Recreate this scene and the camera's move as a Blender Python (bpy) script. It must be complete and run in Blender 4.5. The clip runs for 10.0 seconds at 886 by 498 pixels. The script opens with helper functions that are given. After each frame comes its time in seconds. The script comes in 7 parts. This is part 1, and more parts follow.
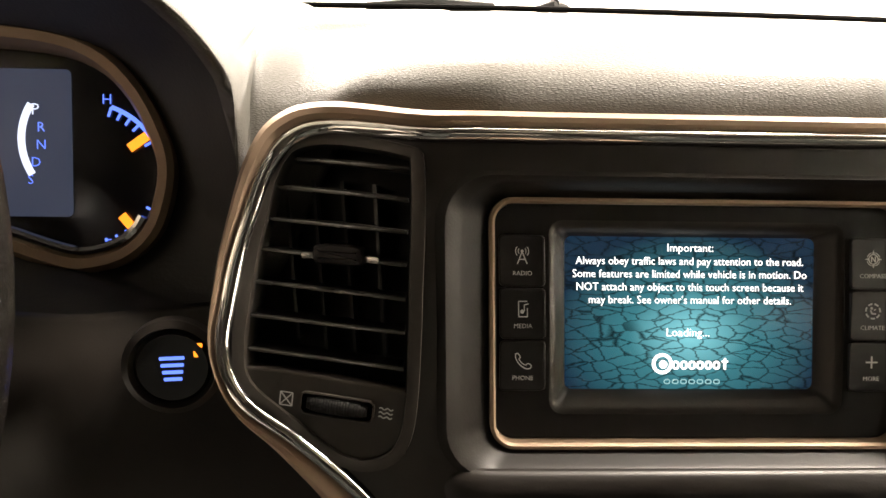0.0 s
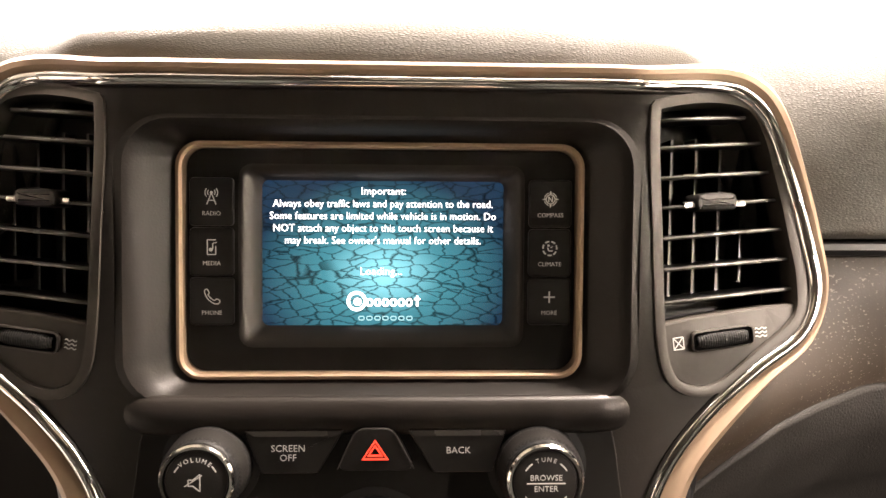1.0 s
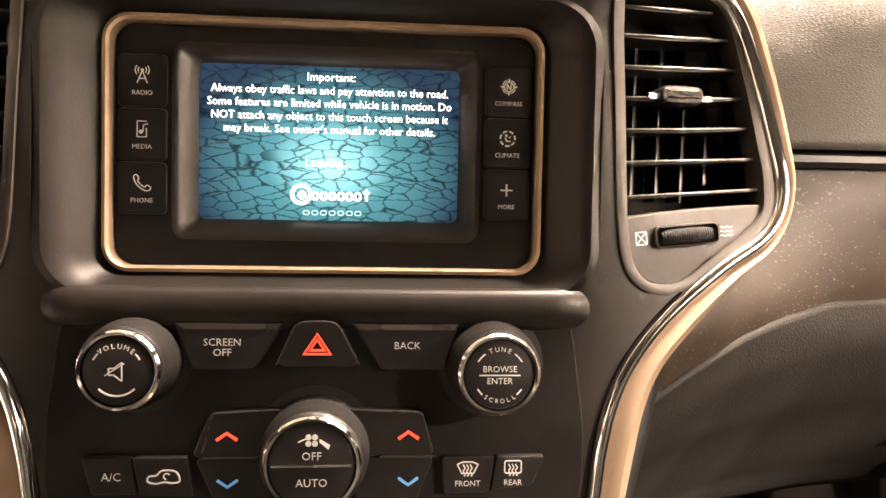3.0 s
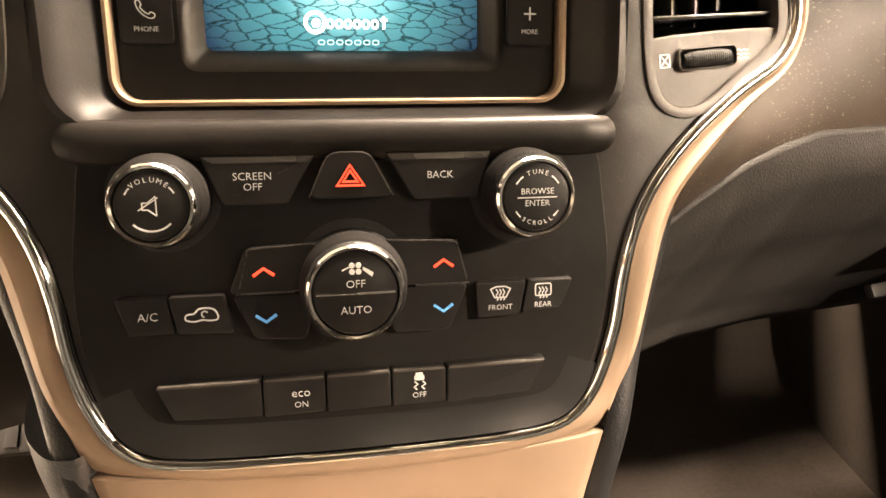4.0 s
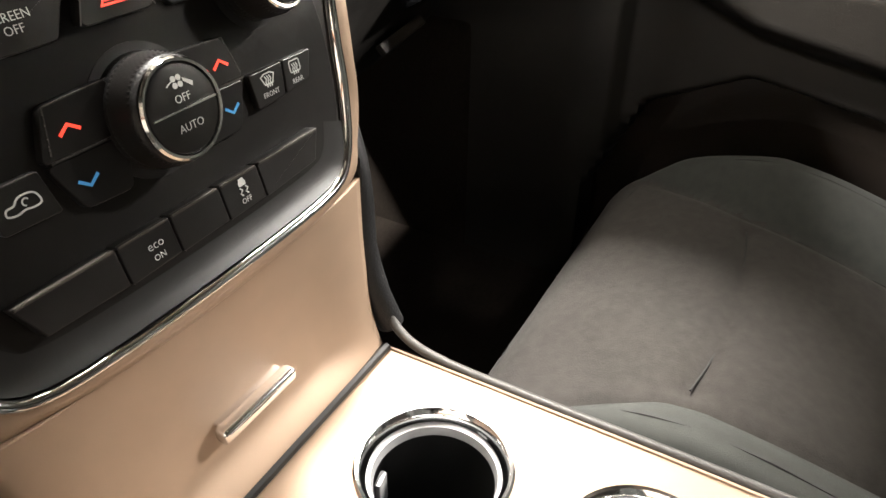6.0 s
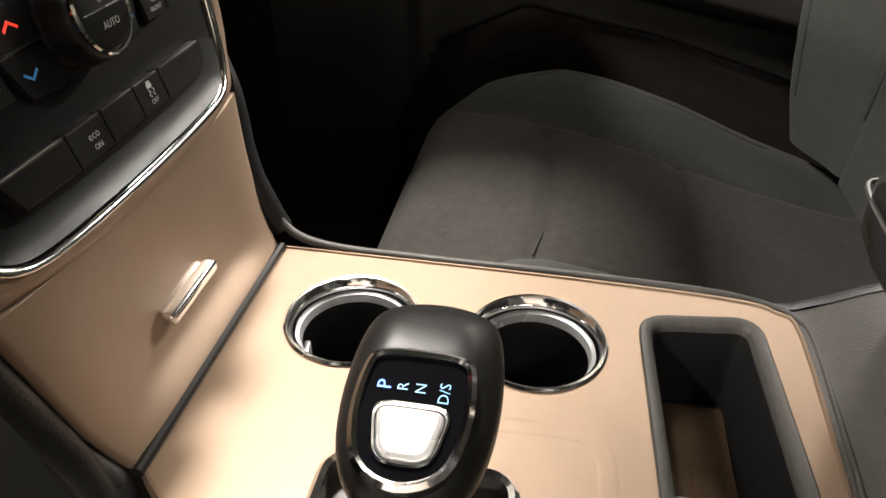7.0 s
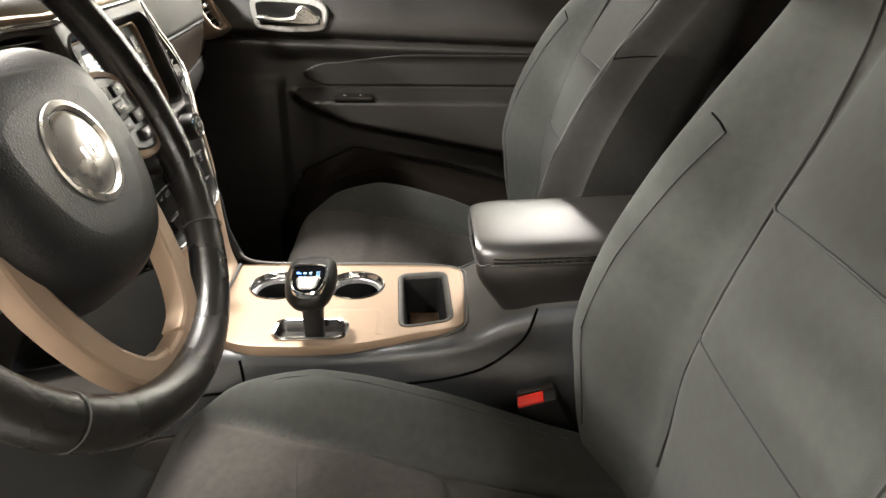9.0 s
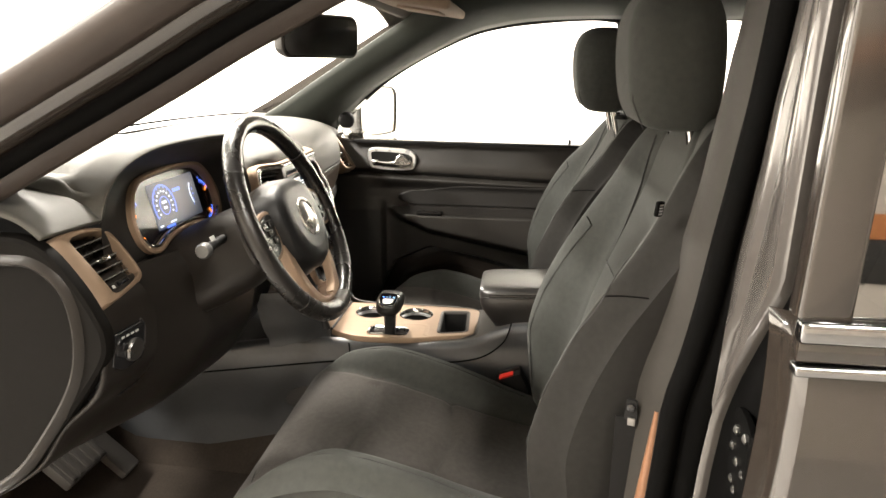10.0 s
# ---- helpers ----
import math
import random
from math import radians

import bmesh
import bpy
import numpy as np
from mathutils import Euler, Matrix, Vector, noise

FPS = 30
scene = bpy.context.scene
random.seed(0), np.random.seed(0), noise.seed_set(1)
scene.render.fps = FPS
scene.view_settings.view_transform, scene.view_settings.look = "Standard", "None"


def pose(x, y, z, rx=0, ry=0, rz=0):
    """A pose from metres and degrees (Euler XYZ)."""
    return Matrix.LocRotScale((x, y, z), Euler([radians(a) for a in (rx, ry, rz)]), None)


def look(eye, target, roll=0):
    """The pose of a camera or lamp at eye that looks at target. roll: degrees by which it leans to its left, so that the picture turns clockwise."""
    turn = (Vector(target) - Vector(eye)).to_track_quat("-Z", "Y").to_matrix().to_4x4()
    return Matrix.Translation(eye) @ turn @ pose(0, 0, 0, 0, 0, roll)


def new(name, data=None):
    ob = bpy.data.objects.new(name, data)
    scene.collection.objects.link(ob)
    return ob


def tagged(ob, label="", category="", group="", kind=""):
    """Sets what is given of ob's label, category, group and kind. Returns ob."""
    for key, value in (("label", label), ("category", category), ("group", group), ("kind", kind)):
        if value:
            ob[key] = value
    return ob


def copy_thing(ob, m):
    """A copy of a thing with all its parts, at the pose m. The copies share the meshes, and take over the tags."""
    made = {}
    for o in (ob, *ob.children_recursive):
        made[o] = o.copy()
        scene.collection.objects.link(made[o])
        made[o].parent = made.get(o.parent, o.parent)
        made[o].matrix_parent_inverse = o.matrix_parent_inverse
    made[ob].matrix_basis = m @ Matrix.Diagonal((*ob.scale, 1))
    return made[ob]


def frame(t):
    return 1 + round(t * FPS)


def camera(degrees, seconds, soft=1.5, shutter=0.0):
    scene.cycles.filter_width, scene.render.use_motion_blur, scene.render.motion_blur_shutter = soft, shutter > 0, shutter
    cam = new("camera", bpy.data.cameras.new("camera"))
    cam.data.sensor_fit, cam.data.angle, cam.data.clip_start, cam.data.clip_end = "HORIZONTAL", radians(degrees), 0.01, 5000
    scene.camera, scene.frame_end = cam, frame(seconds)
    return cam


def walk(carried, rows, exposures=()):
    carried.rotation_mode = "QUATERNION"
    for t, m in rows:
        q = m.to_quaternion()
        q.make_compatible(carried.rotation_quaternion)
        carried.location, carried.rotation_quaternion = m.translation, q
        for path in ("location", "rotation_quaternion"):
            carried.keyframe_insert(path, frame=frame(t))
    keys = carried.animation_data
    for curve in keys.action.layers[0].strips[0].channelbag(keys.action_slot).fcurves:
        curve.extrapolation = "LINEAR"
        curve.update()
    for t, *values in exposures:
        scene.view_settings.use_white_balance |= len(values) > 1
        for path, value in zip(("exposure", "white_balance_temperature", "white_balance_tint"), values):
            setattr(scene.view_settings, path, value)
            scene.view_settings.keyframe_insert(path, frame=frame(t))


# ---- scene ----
cam = camera(64.3, 10.0)
PATH = [
    (0, (-0.124, 0.005, 1.209), (-0.042, 1.912, 0.614), 1.3),
    (0.5, (-0.031, -0.008, 1.211), (0.010, 1.876, 0.542), 0.6),
    (1, (0.015, -0.025, 1.187), (0.094, 1.89, 0.616), 0.9),
    (1.5, (0.022, -0.03, 1.172), (0.134, 1.888, 0.614), 1.2),
    (2, (0.03, -0.031, 1.165), (0.141, 1.884, 0.599), 1.1),
    (3.3, (0.017, -0.018, 1.126), (0.203, 1.888, 0.548), 2.1),
    (3.5, (0.01, -0.02, 1.122), (0.21, 1.86, 0.469), 1.8),
    (3.6, (0.008, -0.021, 1.124), (0.21, 1.839, 0.417), 1.8),
    (4, (-0.015, -0.021, 1.113), (0.33, 1.745, 0.24), 2.2),
    (4.5, (-0.054, -0.016, 1.109), (0.502, 1.601, 0.072), 1.4),
    (5, (-0.091, -0.012, 1.109), (0.77, 1.427, 0.02), 0.9),
    (5.5, (-0.133, 0.0, 1.101), (1.077, 1.156, 0.005), 0.2),
    (5.7, (-0.15, 0.007, 1.095), (1.19, 0.994, -0.013), 0.9),
    (6.8, (-0.241, 0.027, 1.063), (1.326, 0.441, -0.109), -1.1),
    (7, (-0.274, 0.022, 1.068), (1.333, 0.303, -0.088), 0.2),
    (7.5, (-0.338, -0.013, 1.083), (1.29, 0.029, -0.078), 0.3),
    (8, (-0.426, -0.044, 1.141), (1.212, -0.05, -0.007), 0.9),
    (8.5, (-0.62, -0.065, 1.204), (1.074, -0.094, 0.142), 1.0),
    (9, (-0.859, -0.073, 1.271), (0.946, -0.134, 0.411), 0.8),
    (9.5, (-1.23, -0.112, 1.357), (0.662, -0.087, 0.711), 1.1),
    (10, (-1.587, -0.225, 1.398), (0.332, -0.01, 0.877), 0.8),
]
EXPOSURE = [(0.0, 0.98, 7000, 13), (0.5, 1.40, 7050, 18), (1.0, 1.68, 7100, 20), (1.5, 1.72, 7100, 22), (2.0, 1.83, 7200, 22), (3.5, 2.2, 8200, 26), (4.0, 2.3, 8200, 20), (4.5, 2.32, 7700, 16), (5.0, 2.35, 6600, 13), (5.5, 2.05, 6200, 11), (7.0, 0.47, 6300, 11), (7.5, 0.40, 5750, 11), (8.0, 0.42, 5950, 11), (8.5, 0.6, 5950, 9), (9.0, 1.02, 6200, 9), (9.5, 1.02, 6450, 9), (10.0, 0.85, 6450, 10)]
walk(cam, [(t, look(eye, target, roll)) for t, eye, target, roll in PATH], EXPOSURE)

# ---- world, lamps, exposure ----
world = bpy.data.worlds.new("studio_world")
scene.world = world
world.use_nodes = True
world.node_tree.nodes["Background"].inputs[0].default_value = (1.0, 0.95, 0.88, 1)
world.node_tree.nodes["Background"].inputs[1].default_value = 0.01


def area_lamp(x, y, z, sx, sy, power, color=(1.0, 0.93, 0.83), aim=None):
    data = bpy.data.lights.new("ceiling_lamp", "AREA")
    data.shape, data.size, data.size_y, data.energy, data.color = "RECTANGLE", sx, sy, power, color
    ob = new("ceiling_lamp", data)
    ob.matrix_world = look((x, y, z), aim or (x, y + 0.001, 0))
    return ob


LAMPS = [(3.3, 0.4, 20), (3.4, -0.9, 150), (2.15, 0.55, 15), (3.3, -2.6, 700), (2.9, 3.6, 700), (-1.5, 2.2, 235), (1.1, 0.75, 175), (-2.7, -1.4, 85), (0.3, 1.0, 12), (-2.6, 3.8, 350), (0.0, 4.6, 300)]
SPOT = 6  # one lamp is a small square one
for k, (lx, ly, lp) in enumerate(LAMPS):
    area_lamp(lx, ly, 3.38, *((0.34, 0.34) if k == SPOT else (1.15, 0.28)), lp)

# ---- materials ----


def mat(name, color, rough=0.5, metal=0.0, var=0.12, scale=8.0, grain=0.0, grain_scale=400.0, kind="noise", coat=0.0, spec=0.5, rvar=0.08, stretch=(1, 1, 1), sheen=0.0):
    """A procedural surface: colour with broad stains, roughness with smudges, and fine relief."""
    m = bpy.data.materials.new(name)
    m.use_nodes = True
    nt = m.node_tree
    b = nt.nodes["Principled BSDF"]
    tc = nt.nodes.new("ShaderNodeTexCoord")
    mp = nt.nodes.new("ShaderNodeMapping")
    mp.inputs["Scale"].default_value = stretch
    nt.links.new(tc.outputs["Object"], mp.inputs[0])
    n1 = nt.nodes.new("ShaderNodeTexNoise")
    n1.inputs["Scale"].default_value, n1.inputs["Detail"].default_value = scale, 6
    nt.links.new(mp.outputs[0], n1.inputs["Vector"])
    n2 = nt.nodes.new("ShaderNodeTexNoise")
    n2.inputs["Scale"].default_value, n2.inputs["Detail"].default_value = scale * 14, 4
    nt.links.new(mp.outputs[0], n2.inputs["Vector"])
    add = nt.nodes.new("ShaderNodeMath")
    add.operation = "ADD"
    nt.links.new(n1.outputs[0], add.inputs[0]), nt.links.new(n2.outputs[0], add.inputs[1])
    ramp = nt.nodes.new("ShaderNodeMapRange")
    ramp.inputs[1].default_value, ramp.inputs[2].default_value = 0.6, 1.4
    ramp.inputs[3].default_value, ramp.inputs[4].default_value = 1 - var, 1 + var
    nt.links.new(add.outputs[0], ramp.inputs[0])
    mul = nt.nodes.new("ShaderNodeVectorMath")
    mul.operation = "SCALE"
    mul.inputs[0].default_value = color
    nt.links.new(ramp.outputs[0], mul.inputs["Scale"])
    nt.links.new(mul.outputs[0], b.inputs["Base Color"])
    rr = nt.nodes.new("ShaderNodeMapRange")
    rr.inputs[1].default_value, rr.inputs[2].default_value = 0.3, 0.7
    rr.inputs[3].default_value, rr.inputs[4].default_value = max(0.02, rough - rvar), min(1, rough + rvar)
    nt.links.new(n1.outputs[0], rr.inputs[0])
    nt.links.new(rr.outputs[0], b.inputs["Roughness"])
    b.inputs["Metallic"].default_value = metal
    b.inputs["Coat Weight"].default_value = coat
    b.inputs["Coat Roughness"].default_value = 0.08
    b.inputs["Specular IOR Level"].default_value = spec
    if sheen:
        b.inputs["Sheen Weight"].default_value, b.inputs["Sheen Roughness"].default_value = sheen, 0.5
    if grain:
        if kind == "noise":
            g = nt.nodes.new("ShaderNodeTexNoise")
            g.inputs["Scale"].default_value, g.inputs["Detail"].default_value = grain_scale, 3
        else:
            g = nt.nodes.new("ShaderNodeTexVoronoi")
            g.inputs["Scale"].default_value = grain_scale
            g.feature = "DISTANCE_TO_EDGE" if kind == "crease" else "F1"
        nt.links.new(mp.outputs[0], g.inputs["Vector"])
        bump = nt.nodes.new("ShaderNodeBump")
        bump.inputs["Strength"].default_value, bump.inputs["Distance"].default_value = grain, 0.0006
        nt.links.new(g.outputs[0], bump.inputs["Height"])
        nt.links.new(bump.outputs[0], b.inputs["Normal"])
    return m


def glow(name, color, strength, base=(0.02, 0.02, 0.02)):
    m = bpy.data.materials.new(name)
    m.use_nodes = True
    b = m.node_tree.nodes["Principled BSDF"]
    b.inputs["Base Color"].default_value = (*base, 1)
    b.inputs["Emission Color"].default_value = (*color, 1)
    b.inputs["Emission Strength"].default_value = strength
    b.inputs["Roughness"].default_value = 0.3
    return m


def pane_material(name, tint, gloss):
    m = bpy.data.materials.new(name)
    m.use_nodes = True
    nt = m.node_tree
    nt.nodes.remove(nt.nodes["Principled BSDF"])
    tr, gl, mx = nt.nodes.new("ShaderNodeBsdfTransparent"), nt.nodes.new("ShaderNodeBsdfGlossy"), nt.nodes.new("ShaderNodeMixShader")
    tr.inputs[0].default_value = (*tint, 1)
    gl.inputs["Roughness"].default_value = 0.02
    mx.inputs[0].default_value = gloss
    nt.links.new(tr.outputs[0], mx.inputs[1]), nt.links.new(gl.outputs[0], mx.inputs[2])
    nt.links.new(mx.outputs[0], nt.nodes["Material Output"].inputs[0])
    return m


PAD = mat("grained_dash_vinyl", (0.062, 0.060, 0.053), 0.60, var=0.08, scale=5, grain=0.65, grain_scale=1150, kind="crease", stretch=(0.36, 1, 1), spec=0.4)
PLASTIC = mat("dark_satin_plastic", (0.013, 0.011, 0.0095), 0.37, var=0.15, scale=6, grain=0.12, grain_scale=900, spec=0.28)
PANEL = mat("soft_black_panel", (0.0078, 0.0071, 0.0065), 0.45, var=0.12, scale=9, grain=0.06, grain_scale=1200, spec=0.13)
GRAINED = mat("grained_black_plastic", (0.0068, 0.0068, 0.0070), 0.44, var=0.15, scale=7, grain=0.5, grain_scale=420, kind="crease", spec=0.3)
FLANK = mat("grained_console_side", (0.031, 0.0330, 0.0355), 0.36, var=0.15, scale=7, grain=0.5, grain_scale=420, kind="crease", spec=0.6)
BLACKGLASS = mat("black_display_glass", (0.004, 0.004, 0.005), 0.30, var=0.05, scale=20, rvar=0.03, spec=0.0)
GLOSS = mat("gloss_black_plastic", (0.008, 0.008, 0.009), 0.12, var=0.1, scale=20, rvar=0.05)
BUTTON = mat("matte_button_plastic", (0.0088, 0.0081, 0.0077), 0.36, var=0.1, scale=30, grain=0.1, grain_scale=1500, spec=0.25)
SURROUND = mat("dark_brown_surround", (0.009, 0.0075, 0.0065), 0.42, var=0.15, scale=6, grain=0.12, grain_scale=900, spec=0.2)
# Paler plastic for thin strips along edges and for dim switch prints.
EDGE = mat("pale_edge_plastic", (0.035, 0.033, 0.031), 0.3, var=0.2, scale=60)
SMOKED = mat("smoked_chrome", (0.55, 0.54, 0.53), 0.10, metal=1.0, var=0.05, scale=20, rvar=0.04)
VENTPANEL = mat("vent_surround_plastic", (0.036, 0.032, 0.028), 0.42, var=0.1, scale=20, grain=0.1, spec=0.25)
# Centre slat tones follow the light: dark shaded body, pale lit edge.
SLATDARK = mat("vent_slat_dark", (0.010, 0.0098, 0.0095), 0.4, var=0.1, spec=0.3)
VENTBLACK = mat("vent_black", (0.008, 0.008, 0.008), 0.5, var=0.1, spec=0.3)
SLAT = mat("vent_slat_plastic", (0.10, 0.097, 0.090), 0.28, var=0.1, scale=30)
GOLD = mat("champagne_satin_trim", (0.238, 0.168, 0.115), 0.54, metal=0.45, var=0.06, scale=4, grain=0.06, grain_scale=1800, rvar=0.05)
CHROME = mat("bright_chrome", (0.62, 0.62, 0.62), 0.08, metal=1.0, var=0.04, scale=20, rvar=0.04)
SATIN = mat("satin_silver", (0.6, 0.59, 0.57), 0.25, metal=1.0, var=0.05, scale=20)
BRIGHT = mat("polished_chrome", (0.85, 0.85, 0.86), 0.11, metal=1.0, var=0.03, scale=20, rvar=0.03)
FABRIC = mat("charcoal_seat_cloth", (0.0345, 0.0362, 0.0330), 0.92, var=0.2, scale=6, grain=0.6, grain_scale=1400, spec=0.18, sheen=0.06)
FABRIC_MID = mat("brown_grey_insert_cloth", (0.036, 0.0330, 0.030), 0.95, var=0.32, scale=7, grain=0.8, grain_scale=800, spec=0.15, sheen=0.06)
SEAM = mat("seam_thread", (0.018, 0.018, 0.017), 0.8)
LEATHER = mat("black_leather", (0.0115, 0.0104, 0.0092), 0.36, var=0.12, scale=6, grain=0.35, grain_scale=500, kind="crease", rvar=0.06, spec=0.75)
SEAL = mat("matt_seal_rubber", (0.0025, 0.0024, 0.0023), 0.75, var=0.2, spec=0.02)
SHIFT_BLACK = mat("satin_shifter_black", (0.010, 0.0095, 0.0088), 0.40, var=0.12, scale=20, grain=0.1, grain_scale=900, spec=0.2)
DECK = mat("grey_grained_deck", (0.046, 0.0435, 0.0400), 0.5, var=0.15, scale=7, grain=0.5, grain_scale=420, kind="crease", spec=0.35)
LID = mat("grained_lid_vinyl", (0.0095, 0.0085, 0.0075), 0.62, var=0.12, scale=6, grain=0.6, grain_scale=480, kind="crease", spec=0.15)
WHEEL_LEATHER = mat("worn_wheel_leather", (0.010, 0.009, 0.0082), 0.27, var=0.3, scale=12, grain=0.35, grain_scale=700, kind="crease", rvar=0.12)
VANE = mat("vent_vane_plastic", (0.016, 0.0155, 0.0145), 0.4, var=0.1)
PANEL_LIP = mat("satin_panel_lip", (0.009, 0.0085, 0.008), 0.38, var=0.1, scale=20, grain=0.05, grain_scale=1200, spec=0.28)
PALE_RING = mat("pale_grey_ring", (0.33, 0.335, 0.34), 0.32, metal=0.3, var=0.05, scale=20)
TRAY_MAT = mat("brown_tray_mat", (0.055, 0.035, 0.021), 0.9, var=0.35, scale=30, grain=0.8, grain_scale=900, spec=0.1)
VISOR_TAN = mat("tan_visor_cloth", (0.17, 0.125, 0.095), 0.85, var=0.08, grain=0.3, grain_scale=900, spec=0.2)
CAP_BLACK = mat("matt_cap_plastic", (0.0050, 0.0045, 0.0040), 0.6, var=0.2, scale=6, grain=0.3, grain_scale=500, spec=0.06)
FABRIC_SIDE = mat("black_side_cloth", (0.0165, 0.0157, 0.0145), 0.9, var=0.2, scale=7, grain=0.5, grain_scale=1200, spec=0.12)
WARM_STRIP = mat("warm_reflected_brown", (0.15, 0.070, 0.034), 0.5, var=0.2, scale=9, grain=0.2)
PILLAR_BROWN = mat("brown_pillar_edge", (0.036, 0.028, 0.0235), 0.5, var=0.08, grain=0.2, grain_scale=700, spec=0.3)
STITCH = mat("grey_stitching", (0.035, 0.033, 0.030), 0.8)
RUBBER = mat("black_rubber", (0.007, 0.007, 0.007), 0.6, var=0.2, grain=0.2, spec=0.2)
CARPET = mat("brown_black_carpet", (0.022, 0.0180, 0.0150), 1.0, var=0.3, scale=14, grain=1.0, grain_scale=900, spec=0.05)
HEADLINER = mat("grey_headliner", (0.07, 0.06, 0.05), 0.95, var=0.06, grain=0.5, grain_scale=900)
DOORTRIM = mat("dark_door_trim", (0.0165, 0.0150, 0.0132), 0.42, var=0.12, scale=6, grain=0.35, grain_scale=420, kind="crease", spec=0.45)
DOORDARK = mat("door_insert_black", (0.009, 0.008, 0.007), 0.55, var=0.15, grain=0.3, grain_scale=500)
PILLAR = mat("pillar_trim_grey", (0.032, 0.036, 0.031), 0.6, var=0.06, grain=0.3, grain_scale=900, spec=0.3)
PAINT = mat("black_body_paint", (0.018, 0.0145, 0.012), 0.14, var=0.06, scale=3, coat=0.8)
JAMB = mat("silvery_jamb_paint", (0.055, 0.050, 0.046), 0.20, var=0.1, scale=6, coat=0.6)
PILLAR_TAN = mat("beige_pillar_trim", (0.022, 0.0198, 0.0170), 0.6, var=0.1, grain=0.3, grain_scale=700, spec=0.18)
ORANGE_TRIM = mat("orange_brown_band", (0.30, 0.11, 0.03), 0.4, var=0.15, scale=9)
DARKMETAL = mat("dull_metal", (0.22, 0.215, 0.21), 0.32, metal=1.0, var=0.15, scale=30)
MOULDING = mat("belt_chrome", (0.27, 0.27, 0.275), 0.12, metal=1.0, var=0.05, scale=12)
PEDAL = mat("worn_pedal_rubber", (0.034, 0.031, 0.028), 0.6, var=0.25, scale=20, grain=0.3)
STALK_GREY = mat("grey_stalk_plastic", (0.085, 0.085, 0.083), 0.45, var=0.08)
BADGE = mat("satin_badge", (0.55, 0.53, 0.50), 0.3, metal=0.9, var=0.03, scale=20)
SILVER_PAINT = mat("silver_button_paint", (0.62, 0.61, 0.60), 0.3, metal=0.4, var=0.03, scale=30)
RED = mat("red_plastic", (0.62, 0.025, 0.015), 0.35, var=0.05)
PARTITION = mat("beige_partition", (0.38, 0.345, 0.30), 0.6, var=0.06, scale=1.2)
CEILING = mat("grey_ceiling", (0.25, 0.24, 0.22), 0.8, var=0.05, scale=1.0)
WALL = mat("white_wall_paint", (0.82, 0.80, 0.77), 0.7, var=0.02, scale=1.5)
CONCRETE = mat("grey_floor_coating", (0.30, 0.29, 0.275), 0.4, var=0.12, scale=1.2)
CREAM = mat("cream_cabinet_paint", (0.62, 0.56, 0.44), 0.6, var=0.05, scale=2)
MIRROR = mat("mirror_glass", (0.85, 0.86, 0.86), 0.02, metal=1.0, var=0.0, rvar=0.0)
# White and blue prints have a faint glow added to their colour.
WHITE = glow("white_print", (0.9, 0.88, 0.84), 0.03, (0.42, 0.415, 0.40))
RED_LIT = glow("red_backlight", (1.0, 0.06, 0.03), 0.60, (0.5, 0.03, 0.02))
BLUE_LIT = glow("blue_print", (0.10, 0.38, 0.75), 0.14, (0.05, 0.18, 0.33))
GAUGE_BLUE = glow("gauge_blue", (0.10, 0.20, 1.0), 1.1)
GAUGE_WHITE = glow("gauge_white", (0.65, 0.75, 1.0), 0.9)
GAUGE_ORANGE = glow("needle_orange", (1.0, 0.25, 0.02), 1.3)
SHIFT_BLUE = glow("shift_blue", (0.03, 0.20, 1.0), 5.0)
SHIFT_PALE = glow("shift_pale_blue", (0.30, 0.62, 1.0), 1.3)
SCREEN_WHITE = glow("screen_white", (1.0, 1.0, 1.0), 1.5)
LAMP_LIT = glow("lit_diffuser", (1.0, 0.88, 0.7), 12.0, (0.8, 0.8, 0.8))
GLASS = pane_material("window_glass", (0.97, 0.98, 0.97), 0.04)
TINTED = pane_material("tinted_glass", (0.10, 0.10, 0.10), 0.30)
COVER = pane_material("clear_lens", (0.96, 0.96, 0.97), 0.006)


